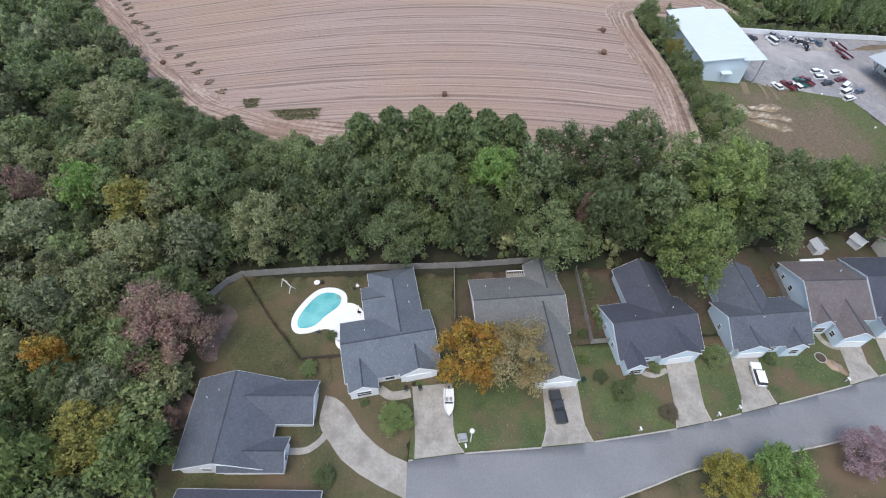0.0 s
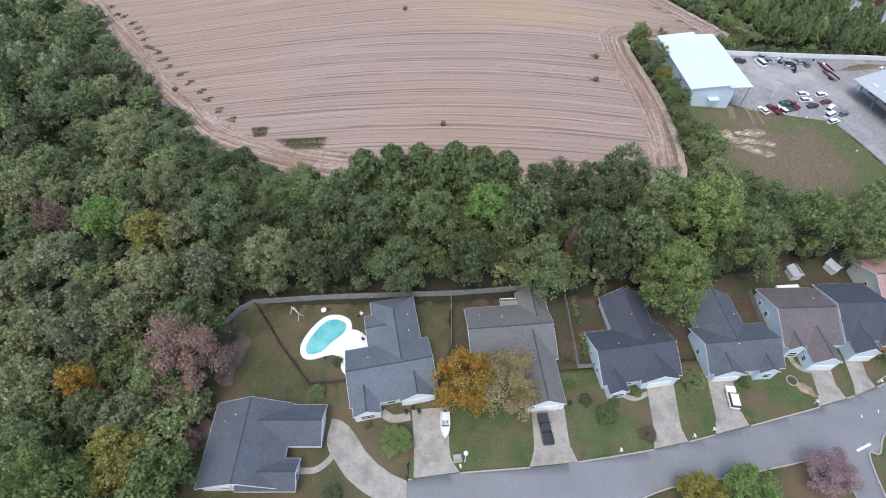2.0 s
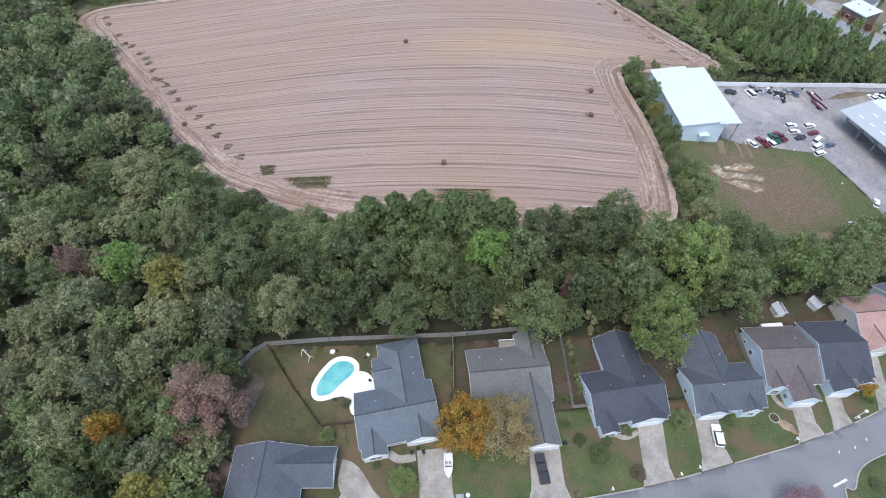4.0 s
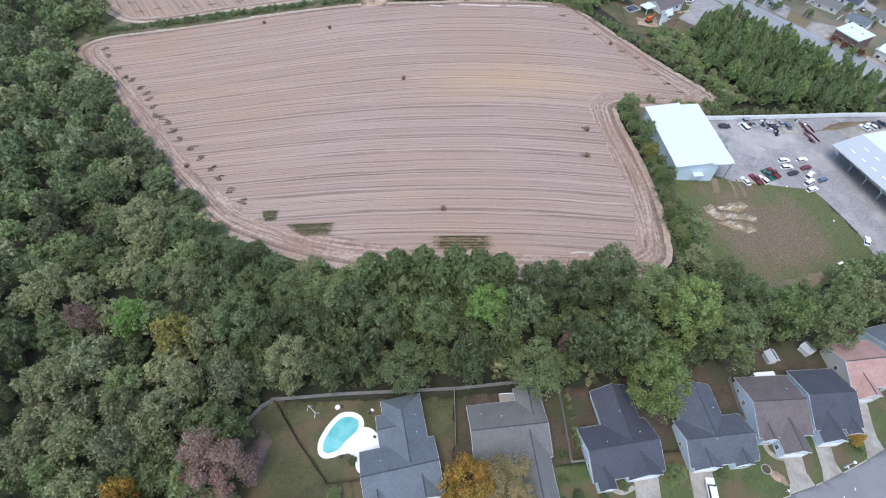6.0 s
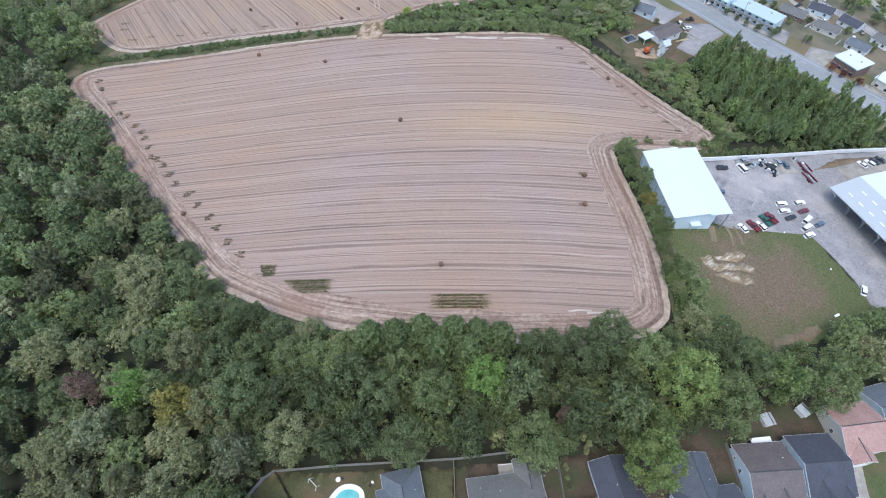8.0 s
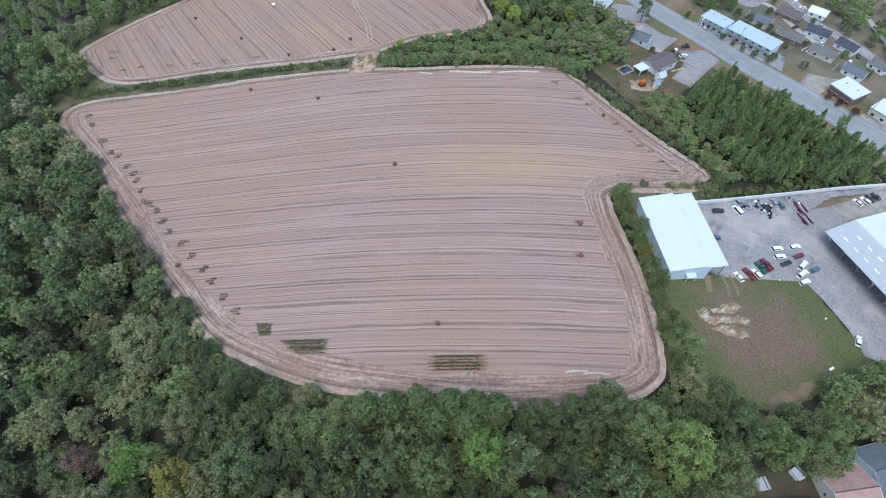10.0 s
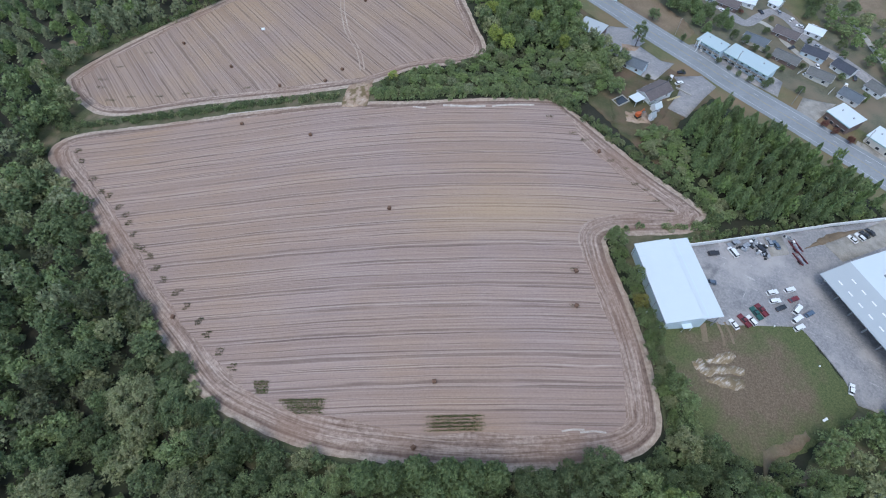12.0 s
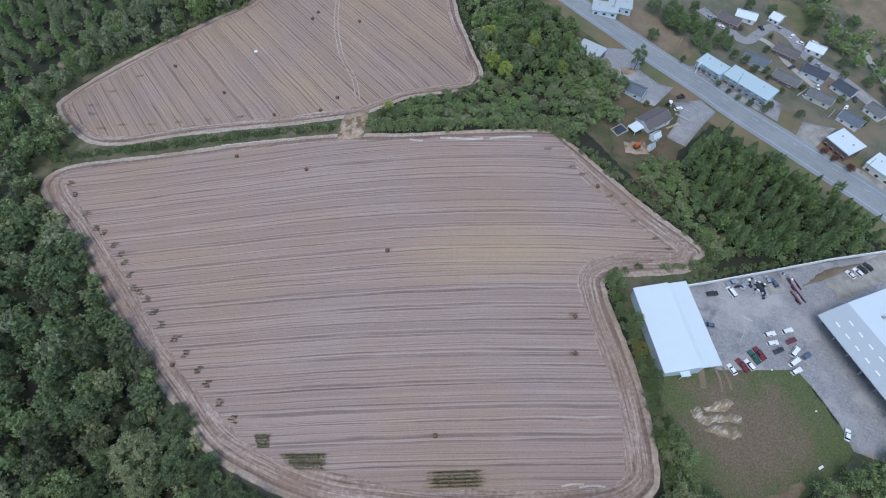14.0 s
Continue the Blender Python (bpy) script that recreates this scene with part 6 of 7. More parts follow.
car(20.5, 33.4, 98, M["dark_paint"], "black crew-cab pickup parked on a concrete drive", "pickup", "pickup truck", "cars on the drives")
car(57.4, 40.8, 86, M["white_paint"], "white car parked on a concrete drive", "suv", "car", "cars on the drives")
lot = [(97.8, 136.8, 112, "white_paint", "car"), (101.8, 138, 118, "red_paint", "pickup"), (104.2, 138, 115, "white_paint", "suv"), (106.8, 140.6, 112, "green_paint", "pickup"), (109.1, 141.8, 115, "red_paint", "pickup"),
       (115.4, 148.6, 10, "white_paint", "suv"), (115, 145.2, 8, "white_paint", "suv"), (121.9, 149.4, 15, "white_paint", "suv"), (121.7, 145.6, 20, "red_paint", "car"), (116, 142.4, 20, "dark_paint", "car"),
       (121.2, 141.6, 40, "white_paint", "van"), (119.6, 138, 30, "white_paint", "van"), (119, 134.8, 22, "white_paint", "suv"), (124.6, 139.8, 25, "blue_paint", "car"), (100.6, 165.4, 4, "dark_paint", "suv"),
       (107.8, 165.6, 110, "white_paint", "van"), (95.4, 153.3, 170, "blue_paint", "car"), (153.6, 170, 118, "white_paint", "car"), (156.6, 170.8, 118, "white_paint", "suv"), (159, 171.8, 118, "dark_paint", "car"), (161.4, 172.8, 118, "dark_paint", "car"), (109.4, 169.5, 20, "silver_paint", "pickup"), (125, 168.6, 100, "blue_paint", "car"),
       (126, 113, 60, "white_paint", "car"), (119, 166, 100, "dark_paint", "pickup"), (113.5, 168.4, 30, "silver_paint", "car"), (123, 170, 95, "silver_paint", "car")]
WORD = {"white_paint": "white", "red_paint": "dark red", "green_paint": "green", "dark_paint": "black", "blue_paint": "grey-blue", "silver_paint": "silver"}
for x, y, a, p, k in lot:
    car(x, y, a, M[p], f"{WORD[p]} {'pickup' if k == 'pickup' else 'van' if k == 'van' else 'car'} parked on the worn asphalt yard", k, "pickup truck" if k == "pickup" else k if k == "van" else "car")
for x, y, a, p in ((114.6, 259.6, 20, "white_paint"), (111.6, 263.2, 60, "white_paint"), (86.6, 270.8, -40, "white_paint"), (117.6, 267.0, 0, "dark_paint"), (132, 284, 60, "silver_paint")):
    car(x, y, a, M[p], f"{WORD[p]} car parked by the highway buildings", "car", "car", "cars by the highway")


def boat(x, y, turn):
    root = thing("boat_on_trailer", pose(x, y, 0.06, 0, 0, turn), "white motor boat on a trailer on the drive", "boat")
    root.scale = (0.8, 0.85, 0.85)
    bm = bmesh.new()
    sec = [(-3.0, 1.0), (-1, 1.1), (1.2, 1.0), (2.4, 0.6), (3.1, 0.08)]
    rows = []
    for xx, w in sec:
        rows.append([bm.verts.new(p) for p in ((xx, -w, 1.35), (xx, -w * 0.75, 0.75), (xx, 0, 0.55), (xx, w * 0.75, 0.75), (xx, w, 1.35), (xx, w * 0.8, 1.32), (xx, w * 0.55, 0.95), (xx, -w * 0.55, 0.95), (xx, -w * 0.8, 1.32))])
    for a, c in zip(rows, rows[1:]):
        for k in range(9):
            bm.faces.new((a[k], a[(k + 1) % 9], c[(k + 1) % 9], c[k]))
    bm.faces.new(rows[0][::-1])
    bm.faces.new(rows[-1])
    bmesh.ops.recalc_face_normals(bm, faces=bm.faces)
    part("hull", bm, M["white_paint"], root)
    part("windscreen", boxed(0.3, 0.5, -0.8, 0.8, 1.3, 1.75), M["glass"], root)
    for s in (-0.4, 0.4):
        part("seat", boxed(-0.9, -0.3, s - 0.25, s + 0.25, 0.9, 1.5, 0.06), M["steel"], root)
    part("outboard_motor", boxed(-3.4, -3.0, -0.2, 0.2, 0.6, 1.7, 0.08), M["dark_paint"], root)
    bm = bmesh.new()
    for s in (-0.6, 0.6):
        tube(bm, (-2.8, s, 0.45), (2.2, s * 0.6, 0.45), 0.05, 0.05, 6)
        tube(bm, (2.2, s * 0.6, 0.45), (4.2, 0, 0.45), 0.05, 0.05, 6)
    part("trailer_frame", bm, M["steel"], root)
    for s in (-1, 1):
        part("wheel", tubed((-0.8, s * 0.85, 0.3), (-0.8, s * 1.05, 0.3), 0.3, 0.3, 12), M["black"], root)


boat(1.9, 33.6, 272)

# ---- street furniture and yard things ----
lamp = thing("street_lamp", pose(5.7, 27.3, 0), "white post-top street lamp on a slim pole", "lamp")
part("pole", tubed((0, 0, 0), (0, 0, 4.6), 0.09, 0.07), M["white"], lamp)
bm = bmesh.new()
bmesh.ops.create_uvsphere(bm, u_segments=14, v_segments=9, radius=0.42, matrix=Matrix.Translation((0, 0, 4.9)))
part("globe", bm, M["white"], lamp, "white globe")
part("collar", tubed((0, 0, 4.4), (0, 0, 4.6), 0.16, 0.16), M["steel"], lamp)
lamp2 = thing("street_lamp", pose(88.4, 45.6, 0), "white post-top street lamp on a slim pole", "lamp")
lamp2.scale = (0.85, 0.85, 0.85)
for o in lamp.children:
    c = o.copy()
    scene.collection.objects.link(c)
    c.parent = lamp2
tb = thing("transformer_box", pose(4.4, 27.8, 0, 0, 0, 8), "grey-green metal transformer box on a pad", "utility box")
part("cabinet", boxed(-0.6, 0.6, -0.5, 0.5, 0.1, 1.0, 0.06), M["steel"], tb)
part("pad", boxed(-0.8, 0.8, -0.7, 0.7, -0.05, 0.1), M["kerb"], tb)


def mailbox(x, y, turn=15):
    root = thing("mailbox", pose(x, y, 0, 0, 0, turn), "white mailbox on a post by the kerb", "mailbox", "mailboxes")
    part("post", boxed(-0.06, 0.06, -0.06, 0.06, 0, 1.05), M["white"], root)
    bm = bmesh.new()
    tube(bm, (0, -0.3, 1.2), (0, 0.3, 1.2), 0.16, 0.16, 10)
    part("box", bm, M["white"], root)
    part("arm", boxed(-0.05, 0.05, -0.35, 0.35, 0.98, 1.06), M["white"], root)


for q in ((4.9, 26.2), (33.8, 29.8), (47.8, 32.8), (51.8, 34.2), (73.6, 40.4), (88.6, 45.4)):
    mailbox(*q)


def shed(x, y, turn, w, d, hgt, label):
    root = thing("shed", pose(x, y, 0, 0, 0, turn), label, "shed", "garden sheds")
    gable(root, -w / 2, w / 2, -d / 2, d / 2, "y", hgt, 0.9, M["white"], M["grey_roof"], 0.2)
    opening(root, "door", 0, -d / 2 - 0.02, 0, 1.2, 1.8, "-y")


shed(81.6, 72.6, 10, 2.4, 2.6, 1.9, "white garden shed behind a brown-roofed house")
shed(91.6, 75.0, 30, 2.3, 2.6, 1.9, "pale grey garden shed under the trees")
cov = thing("patio_cover", pose(77.4, 66.8, 0, 0, 0, 6), "flat white patio cover behind a house", "patio cover")
part("roof", boxed(-2.6, 2.6, -1.0, 1.0, 2.6, 2.75), M["white"], cov)
for s in (-2.4, 2.4):
    part("post", boxed(s - 0.06, s + 0.06, 0.8, 0.92, 0, 2.6), M["white"], cov)
deck = thing("wooden_deck", pose(15.4, 60.9, 0, 0, 0, 5), "weathered wooden deck with a white railing", "deck")
part("platform", boxed(-2.4, 2.4, -1.2, 1.2, 0.3, 0.45), M["wood"], deck)
for k in range(13):
    part("baluster", boxed(-2.4 + k * 0.4 - 0.04, -2.4 + k * 0.4 + 0.04, 1.1, 1.18, 0.45, 1.4), M["white"], deck)
part("rail", boxed(-2.45, 2.45, 1.05, 1.23, 1.4, 1.48), M["white"], deck)
swing = thing("swing_frame", pose(-31.4, 57.4, 0, 0, 0, -40), "white metal swing frame on the back lawn", "swing")
for a, c in (((-1.3, -0.8, 0), (-1.3, 0, 1.9)), ((-1.3, 0.8, 0), (-1.3, 0, 1.9)), ((1.3, -0.8, 0), (1.3, 0, 1.9)), ((1.3, 0.8, 0), (1.3, 0, 1.9)), ((-1.35, 0, 1.9), (1.35, 0, 1.9))):
    part("bar", tubed(a, c, 0.07, 0.07, 7), M["white"], swing)


def chair(x, y, turn, mat):
    root = thing("patio_chair", pose(x, y, 0.1, 0, 0, turn), "patio chair beside the pool", "chair", "pool chairs")
    part("seat", boxed(-0.28, 0.28, -0.28, 0.28, 0.38, 0.44, 0.02), mat, root)
    part("backrest", boxed(-0.28, 0.28, 0.24, 0.3, 0.44, 0.95, 0.02), mat, root)
    for sx in (-0.25, 0.25):
        for sy in (-0.25, 0.25):
            part("leg", boxed(sx - 0.03, sx + 0.03, sy - 0.03, sy + 0.03, 0, 0.38), mat, root)


for i, q in enumerate(((-16.6, 52.6), (-16, 51.6), (-19.9, 46.8), (-19, 45.4), (-23.2, 47.0), (-24.6, 58.6), (-17.2, 57.9), (-17.8, 57.2))):
    chair(*q, i * 70, M["dark_paint"] if i % 3 else M["white"])
tbl = thing("patio_table", pose(-25.6, 58.4, 0), "round white patio table on the lawn", "table")
part("tabletop", tubed((0, 0, 0.7), (0, 0, 0.74), 0.6, 0.6, 18), M["white"], tbl)
part("pedestal", tubed((0, 0, 0), (0, 0, 0.7), 0.08, 0.06), M["white"], tbl)
bed = thing("flower_bed", pose(71.1, 45.2, 0), "ring of pale edging stones round bare soil in a lawn", "flower bed")
for k in range(18):
    a = k * math.tau / 18
    bm = boxed(-0.15, 0.15, -0.1, 0.1, 0, 0.16, 0.03)
    bm.transform(pose(1.05 * math.cos(a), 1.05 * math.sin(a), 0.02, 0, 0, math.degrees(a) + 90))
    part("stone", bm, M["kerb"], bed)
bm = bmesh.new()
tube(bm, (0, 0, -0.05), (0, 0, 0.06), 0.96, 0.96, 18)
part("soil", bm, M["leaf_litter"], bed)
sheet("worn_patch", rounded([(72.0, 44.6), (73.2, 42.0), (75.0, 41.6), (74.4, 43.4), (73.2, 44.8)], True), 0.03, M["bare_earth"], "bare sandy patch in a lawn", "ground", ragged=0.9)


# ---- warehouse yard ----
sheet("lot_lawn", rounded([(74, 137), (71, 122), (75.5, 98), (92, 92), (104, 95), (114, 100), (125.5, 107), (125, 118), (121.5, 128), (118.5, 138)], True, 4), 0.03, M["yard_grass"], "brownish green grass yard beside the warehouse", "lawn", ragged=0.9)
for spot in ([(79.6, 124.2), (83, 125.2), (84, 122.6), (81.4, 121.4)], [(84.6, 124.8), (89, 126), (93.4, 127.2), (94.4, 125), (90, 123.6), (86, 123.2)], [(81.6, 121.6), (86, 122.4), (91, 122.8), (95.4, 121.4), (94.6, 119.4), (88, 120), (83.4, 119.4)], [(83, 118.2), (87, 119), (92, 118.6), (94.6, 117), (91.6, 114.6), (87.4, 115.4)]):
    sheet("dirt_patch", rounded(spot, True), 0.045, M["scraped_earth"], "scraped pale dirt patch in the grass", "ground", ragged=0.9)
for pts, wide in (([(87.9, 137.8), (87.2, 134.5), (86.6, 131)], 2.0), ([(92.6, 138), (93, 134), (92.4, 129.5)], 0.8), ([(95.2, 138), (95.8, 134), (95.6, 130)], 0.8)):
    ribbon("wheel_track", rounded(pts, False), wide, 0.05, M["brown_grass"], "tan wheel track worn into the grass", "track")
sheet("yard_paving", [(89, 139), (86, 168.4), (98.5, 169.4), (118, 172.3), (142, 175.8), (172, 178.6), (195, 184), (205, 130), (170, 96), (140, 100), (126, 108), (125.6, 117), (122.7, 127.7), (119.6, 135.4), (94, 137)], 0.05, M["old_asphalt"], "worn grey asphalt yard with pale patches", "yard")
sheet("dirt_path", [(90, 88), (94, 93.4), (101.5, 95.4), (108, 99), (107.4, 101.4), (100.6, 98.6), (92, 96.6)], 0.05, M["brown_grass"], "bare earth footpath at the lawn corner", "track", ragged=0.8)
ribbon("yard_wall", [(92, 168.8), (98.5, 169.6), (117.6, 172.4), (133.3, 174.7), (149, 176.9), (172, 178.8), (195, 184)], 0.3, 1.7, M["deck"], "white concrete wall along the back of the yard", "wall", 1.7)


def white_tank(x, y, turn):
    root = thing("gas_tank", pose(x, y, 0, 0, 0, turn), "long white gas tank lying on feet beside the warehouse", "gas tank")
    bm = bmesh.new()
    for a, b2, r0, r1 in ((-1.9, 1.9, 0.5, 0.5), (-2.15, -1.9, 0.28, 0.5), (1.9, 2.15, 0.5, 0.28)):
        tube(bm, (a, 0, 0.75), (b2, 0, 0.75), r0, r1, 16)
    part("shell", bm, M["white"], root)
    for x2 in (-1.2, 1.2):
        part("foot", boxed(x2 - 0.12, x2 + 0.12, -0.4, 0.4, 0, 0.4, 0.02), M["steel"], root)
    part("dome", tubed((0, 0, 1.2), (0, 0, 1.4), 0.22, 0.2, 12), M["white"], root)


def yard_bench(x, y, turn):
    root = thing("bench", pose(x, y, 0, 0, 0, turn), "pale grey concrete bench on the grass yard", "bench")
    part("seat", boxed(-0.9, 0.9, -0.35, 0.35, 0.4, 0.5, 0.03), M["white"], root)
    for x2 in (-0.6, 0.6):
        part("leg", boxed(x2 - 0.12, x2 + 0.12, -0.28, 0.28, 0, 0.4, 0.02), M["white"], root)


def bucket(x, y):
    root = thing("bucket", pose(x, y, 0.03), "small white plastic bucket standing on the grass", "bucket", "buckets on the yard")
    bm = bmesh.new()
    tube(bm, (0, 0, 0), (0, 0, 0.42), 0.2, 0.27, 14)
    tube(bm, (0, 0, 0.38), (0, 0, 0.44), 0.29, 0.29, 14)
    part("pail", bm, M["white"], root)


white_tank(69.3, 143.6, 105)
yard_bench(114.0, 104.2, 25)
for x, y in ((119.9, 121.2), (80.5, 100.5), (111.3, 135.9)):
    bucket(x, y)


def warehouse():
    root = thing("warehouse", pose(72.9, 135.6, 0, 0, 0, 6.0), "white metal warehouse with a low-pitched roof and an open bay", "warehouse")
    W, L, eave, ridge = 18.2, 29.6, 6.0, 6.9
    inner, mid = 14.0, 11.6
    bm = bmesh.new()
    t = 0.2
    box(bm, 0, t, 0, L, -3.0, eave)
    box(bm, t, inner, 0, t, -3.0, eave + 0.35)
    box(bm, t, W, L - t, L, -3.0, eave)
    box(bm, inner - t, inner, t, L - t, -3.0, eave + 0.2)
    part("wall", bm, M["metal_wall"], root, "pale blue-white metal siding")
    for a, b2, za, zb in ((-0.5, mid, eave, ridge), (mid, W + 0.5, ridge, eave)):
        bm = bmesh.new()
        vs = box(bm, a, b2, -0.6, L + 0.4, 0, 0.18)
        for v in vs:
            v.co.z += za if v.co.x == a else zb
        part("roof", bm, M["metal_roof"], root, "white metal roof")
        n = 24
        for k in range(n):
            y = -0.5 + (L + 0.8) * k / (n - 1)
            bm = bmesh.new()
            vs = box(bm, a, b2, y - 0.03, y + 0.03, 0.18, 0.22)
            for v in vs:
                v.co.z += za if v.co.x == a else zb
            part("seam", bm, M["metal_roof"], root)
    for k in range(5):
        part("post", boxed(W - 0.15, W + 0.1, k * (L - 0.4) / 4, k * (L - 0.4) / 4 + 0.25, -3.0, eave), M["steel"], root, "dark steel post")
        part("downspout", boxed(-0.14, -0.02, 1 + k * (L - 2) / 4, 1.14 + k * (L - 2) / 4, 0, eave), M["steel"], root)
    part("awning", boxed(6.2, 9.4, -1.7, 0, 2.5, 2.65), M["metal_wall"], root, "small door canopy")
    part("door", boxed(7.2, 8.3, -0.06, 0.01, 0, 2.1), M["white"], root)
    for s in (6.4, 9.2):
        part("awning_post", boxed(s - 0.05, s + 0.05, -1.6, -1.5, 0, 2.5), M["white"], root)
    part("gutter", boxed(-0.62, -0.48, -0.6, L + 0.4, eave - 0.05, eave + 0.15), M["steel"], root)


warehouse()


def drive_through():
    root = thing("canopy_building", pose(131.0, 152.8, 0, 0, 0, 18.0), "long open-sided shed with a pale metal roof", "building")
    W, D, eave = 36.0, 44.0, 5.4
    for a, b2, za, zb, mat in ((0, 12, eave, eave + 1.6, "grey_roof"), (12, W, eave + 1.6, eave - 0.6, "metal_roof")):
        bm = bmesh.new()
        vs = box(bm, a, b2, -D, 0, 0, 0.25)
        for v in vs:
            v.co.z += za if abs(v.co.x - a) < 0.01 else zb
        part("roof", bm, M[mat], root, "pale metal roof slope")
    for row, x in ((0, 3.4), (1, 7.6)):
        for k in range(8):
            y = -5.5 - k * 4.6 - row * 1.2
            bm = boxed(x, x + 0.55, y - 1.0, y + 1.0, eave + 0.3 + x * 0.133, eave + 0.36 + x * 0.133)
            part("skylight", bm, M["white"], root, "white roof skylight")
    for k in range(3):
        bm = boxed(19.5 + k * 1.3, 20.3 + k * 1.3, -9.4 - k * 0.9, -8.2 - k * 0.9, eave + 0.9, eave + 1.9, 0.05)
        part("roof_vent", bm, M["steel"], root, "dark rooftop vent")
    for k in range(7):
        part("column", boxed(3.6, 4.1, -2.2 - k * 6.6, -1.7 - k * 6.6, -2.5, eave), M["steel"], root, "grey steel column")
        part("brace", tubed((3.8, -1.95 - k * 6.6, 1.4), (0.5, -1.95 - k * 6.6, eave), 0.26, 0.26, 6), M["white" if k in (0, 3, 6) else "steel"], root)
    part("back_wall", boxed(9, W, -D + 0.3, -0.3, -8.0, eave), M["cream"], root, "cream wall under the roof")
    # Black slabs: the shade inside the open bays is put into their colour.
    for k in range(6):
        part("door", boxed(8.9, 9.02, -5 - k * 6.5, -2 - k * 6.5, 0, 3.4), M["black"], root, "black panel for the dark inside of an open bay")


drive_through()
pk = sheet("parking_deck", [(143, 168.5), (161, 175), (190, 186), (192, 178), (163, 166), (146, 160.5)], 0.07, M["concrete"], "pale concrete parking strip", "parking")


def junk(x, y, turn, seed):
    rng = random.Random(seed)
    root = thing("scrap_pile", pose(x, y, 0.05, 0, 0, turn), "heap of dark scrap metal and parts by the yard wall", "scrap pile", "scrap along the wall")
    for k in range(9):
        a = rng.uniform(0.4, 1.6)
        bm = boxed(-a / 2, a / 2, -0.4, 0.4, 0, rng.uniform(0.3, 1.0), 0.04)
        bm.transform(pose(rng.uniform(-2, 2), rng.uniform(-1.3, 1.3), 0, rng.uniform(-12, 12), rng.uniform(-12, 12), rng.uniform(0, 180)))
        part("scrap", bm, M[rng.choice(["steel", "dark_paint", "silver_paint", "white", "black"])], root)


for k, (x, y) in enumerate(((112.1, 167.6), (116.4, 167.6), (118.4, 164.6), (120.8, 168.6), (117.6, 170.4), (131, 171))):
    junk(x, y, 20 + k * 50, k)


def flatbed(x, y, turn):
    root = thing("flatbed_trailer", pose(x, y, 0.06, 0, 0, turn), "dark red flatbed trailer parked in the yard", "trailer", "flatbed trailers")
    part("bed", boxed(-2.9, 1.2, -0.45, 0.45, 0.85, 1.0, 0.03), M["steel"], root)
    for k in range(5):
        part("cross_member", boxed(-2.7 + k * 1.3, -2.55 + k * 1.3, -1.1, 1.1, 0.8, 0.92), M["red_paint"], root)
    for s in (-1.15, 1.15):
        part("side_rail", boxed(-2.9, 2.9, s - 0.06, s + 0.06, 0.6, 1.15), M["red_paint"], root)
        for xx in (-1.6, -0.8):
            part("wheel", tubed((xx, s - 0.15, 0.4), (xx, s + 0.15, 0.4), 0.4, 0.4, 12), M["black"], root)
    part("drawbar", boxed(2.9, 4.0, -0.1, 0.1, 0.6, 0.75), M["steel"], root)


flatbed(131.6, 167.6, 103)
flatbed(130.9, 162.2, 106)
sheet("equipment_pad", [(121.5, 163.8), (121.8, 172.2), (129, 173), (128.6, 164.6)], 0.065, M["concrete"], "pale concrete pad by the yard wall", "pad")


# ---- highway and the buildings beyond ----
HWY = [(10, 420), (48, 374), (80, 334), (102.7, 306), (127.6, 277.5), (141, 259), (158.2, 236), (173, 213.5), (182, 198), (205, 155), (240, 90)]
road = rounded(HWY, False, 6)
ribbon("highway", road, 13.5, 0.06, M["highway"], "wide pale grey highway with painted lines", "road")
ribbon("yellow_line", road, 0.2, 0.075, M["yellow_marking"], "yellow centre line", "road marking", 0.05)


def beside(line, off):
    out = []
    for i, q in enumerate(line):
        d = (line[min(i + 1, len(line) - 1)] - line[max(i - 1, 0)]).normalized()
        out.append(q + Vector((-d.y, d.x, 0)) * off)
    return out


for off in (-4.6, 4.6):
    ribbon("edge_line", beside(road, off), 0.2, 0.075, M["faded_marking"], "faded white edge line", "road marking", 0.05)
ribbon("verge", beside(road, -11), 9.0, 0.03, M["lot_grass"], "brownish grass verge", "verge")
ribbon("verge", beside(road, 11.5), 10.0, 0.03, M["lot_grass"], "brownish grass verge", "verge")
sheet("roadside_grass", [(62, 300), (66, 262), (66, 250), (74, 238), (82, 224), (88, 214), (98, 200), (100, 222), (110, 236), (128, 250), (150, 224), (172, 200), (160, 236), (128, 277), (100, 309), (80, 334), (56, 345), (66, 320)], 0.012, M["grass"], "rough brownish grass beside the highway", "ground", ragged=0.9)
for k, i in enumerate(range(4, 58, 4)):
    a = beside(road, 1.9)[i]
    c = a + (road[i + 1] - road[i]).normalized() * 2.6
    ribbon("lane_dash", [a, c], 0.24, 0.076, M["faded_marking"], "white lane dash on the highway", "road marking", 0.05)
sheet("forecourt", [(113.4, 264.6), (119, 264.8), (127.3, 265.3), (132.1, 257.4), (123.3, 249.2), (112, 237), (105, 243), (112, 252), (115.2, 258.1)], 0.055, M["old_asphalt"], "worn asphalt forecourt", "yard")
sheet("forecourt", [(76, 293), (83, 283), (90, 277), (98, 264), (104, 262), (116, 274), (110, 276), (101, 287), (104.7, 290), (98, 301), (88, 302)], 0.05, M["old_asphalt"], "worn asphalt forecourt", "yard")
sheet("forecourt", [(168.9, 249), (175, 246), (181.2, 243.6), (164.3, 230.5), (159.6, 237)], 0.055, M["concrete"], "pale concrete forecourt", "yard")
sheet("forecourt", [(179.8, 220.7), (175.7, 216.0), (178.5, 205.8), (186, 198), (192, 206)], 0.055, M["concrete"], "pale concrete apron before a store", "yard")
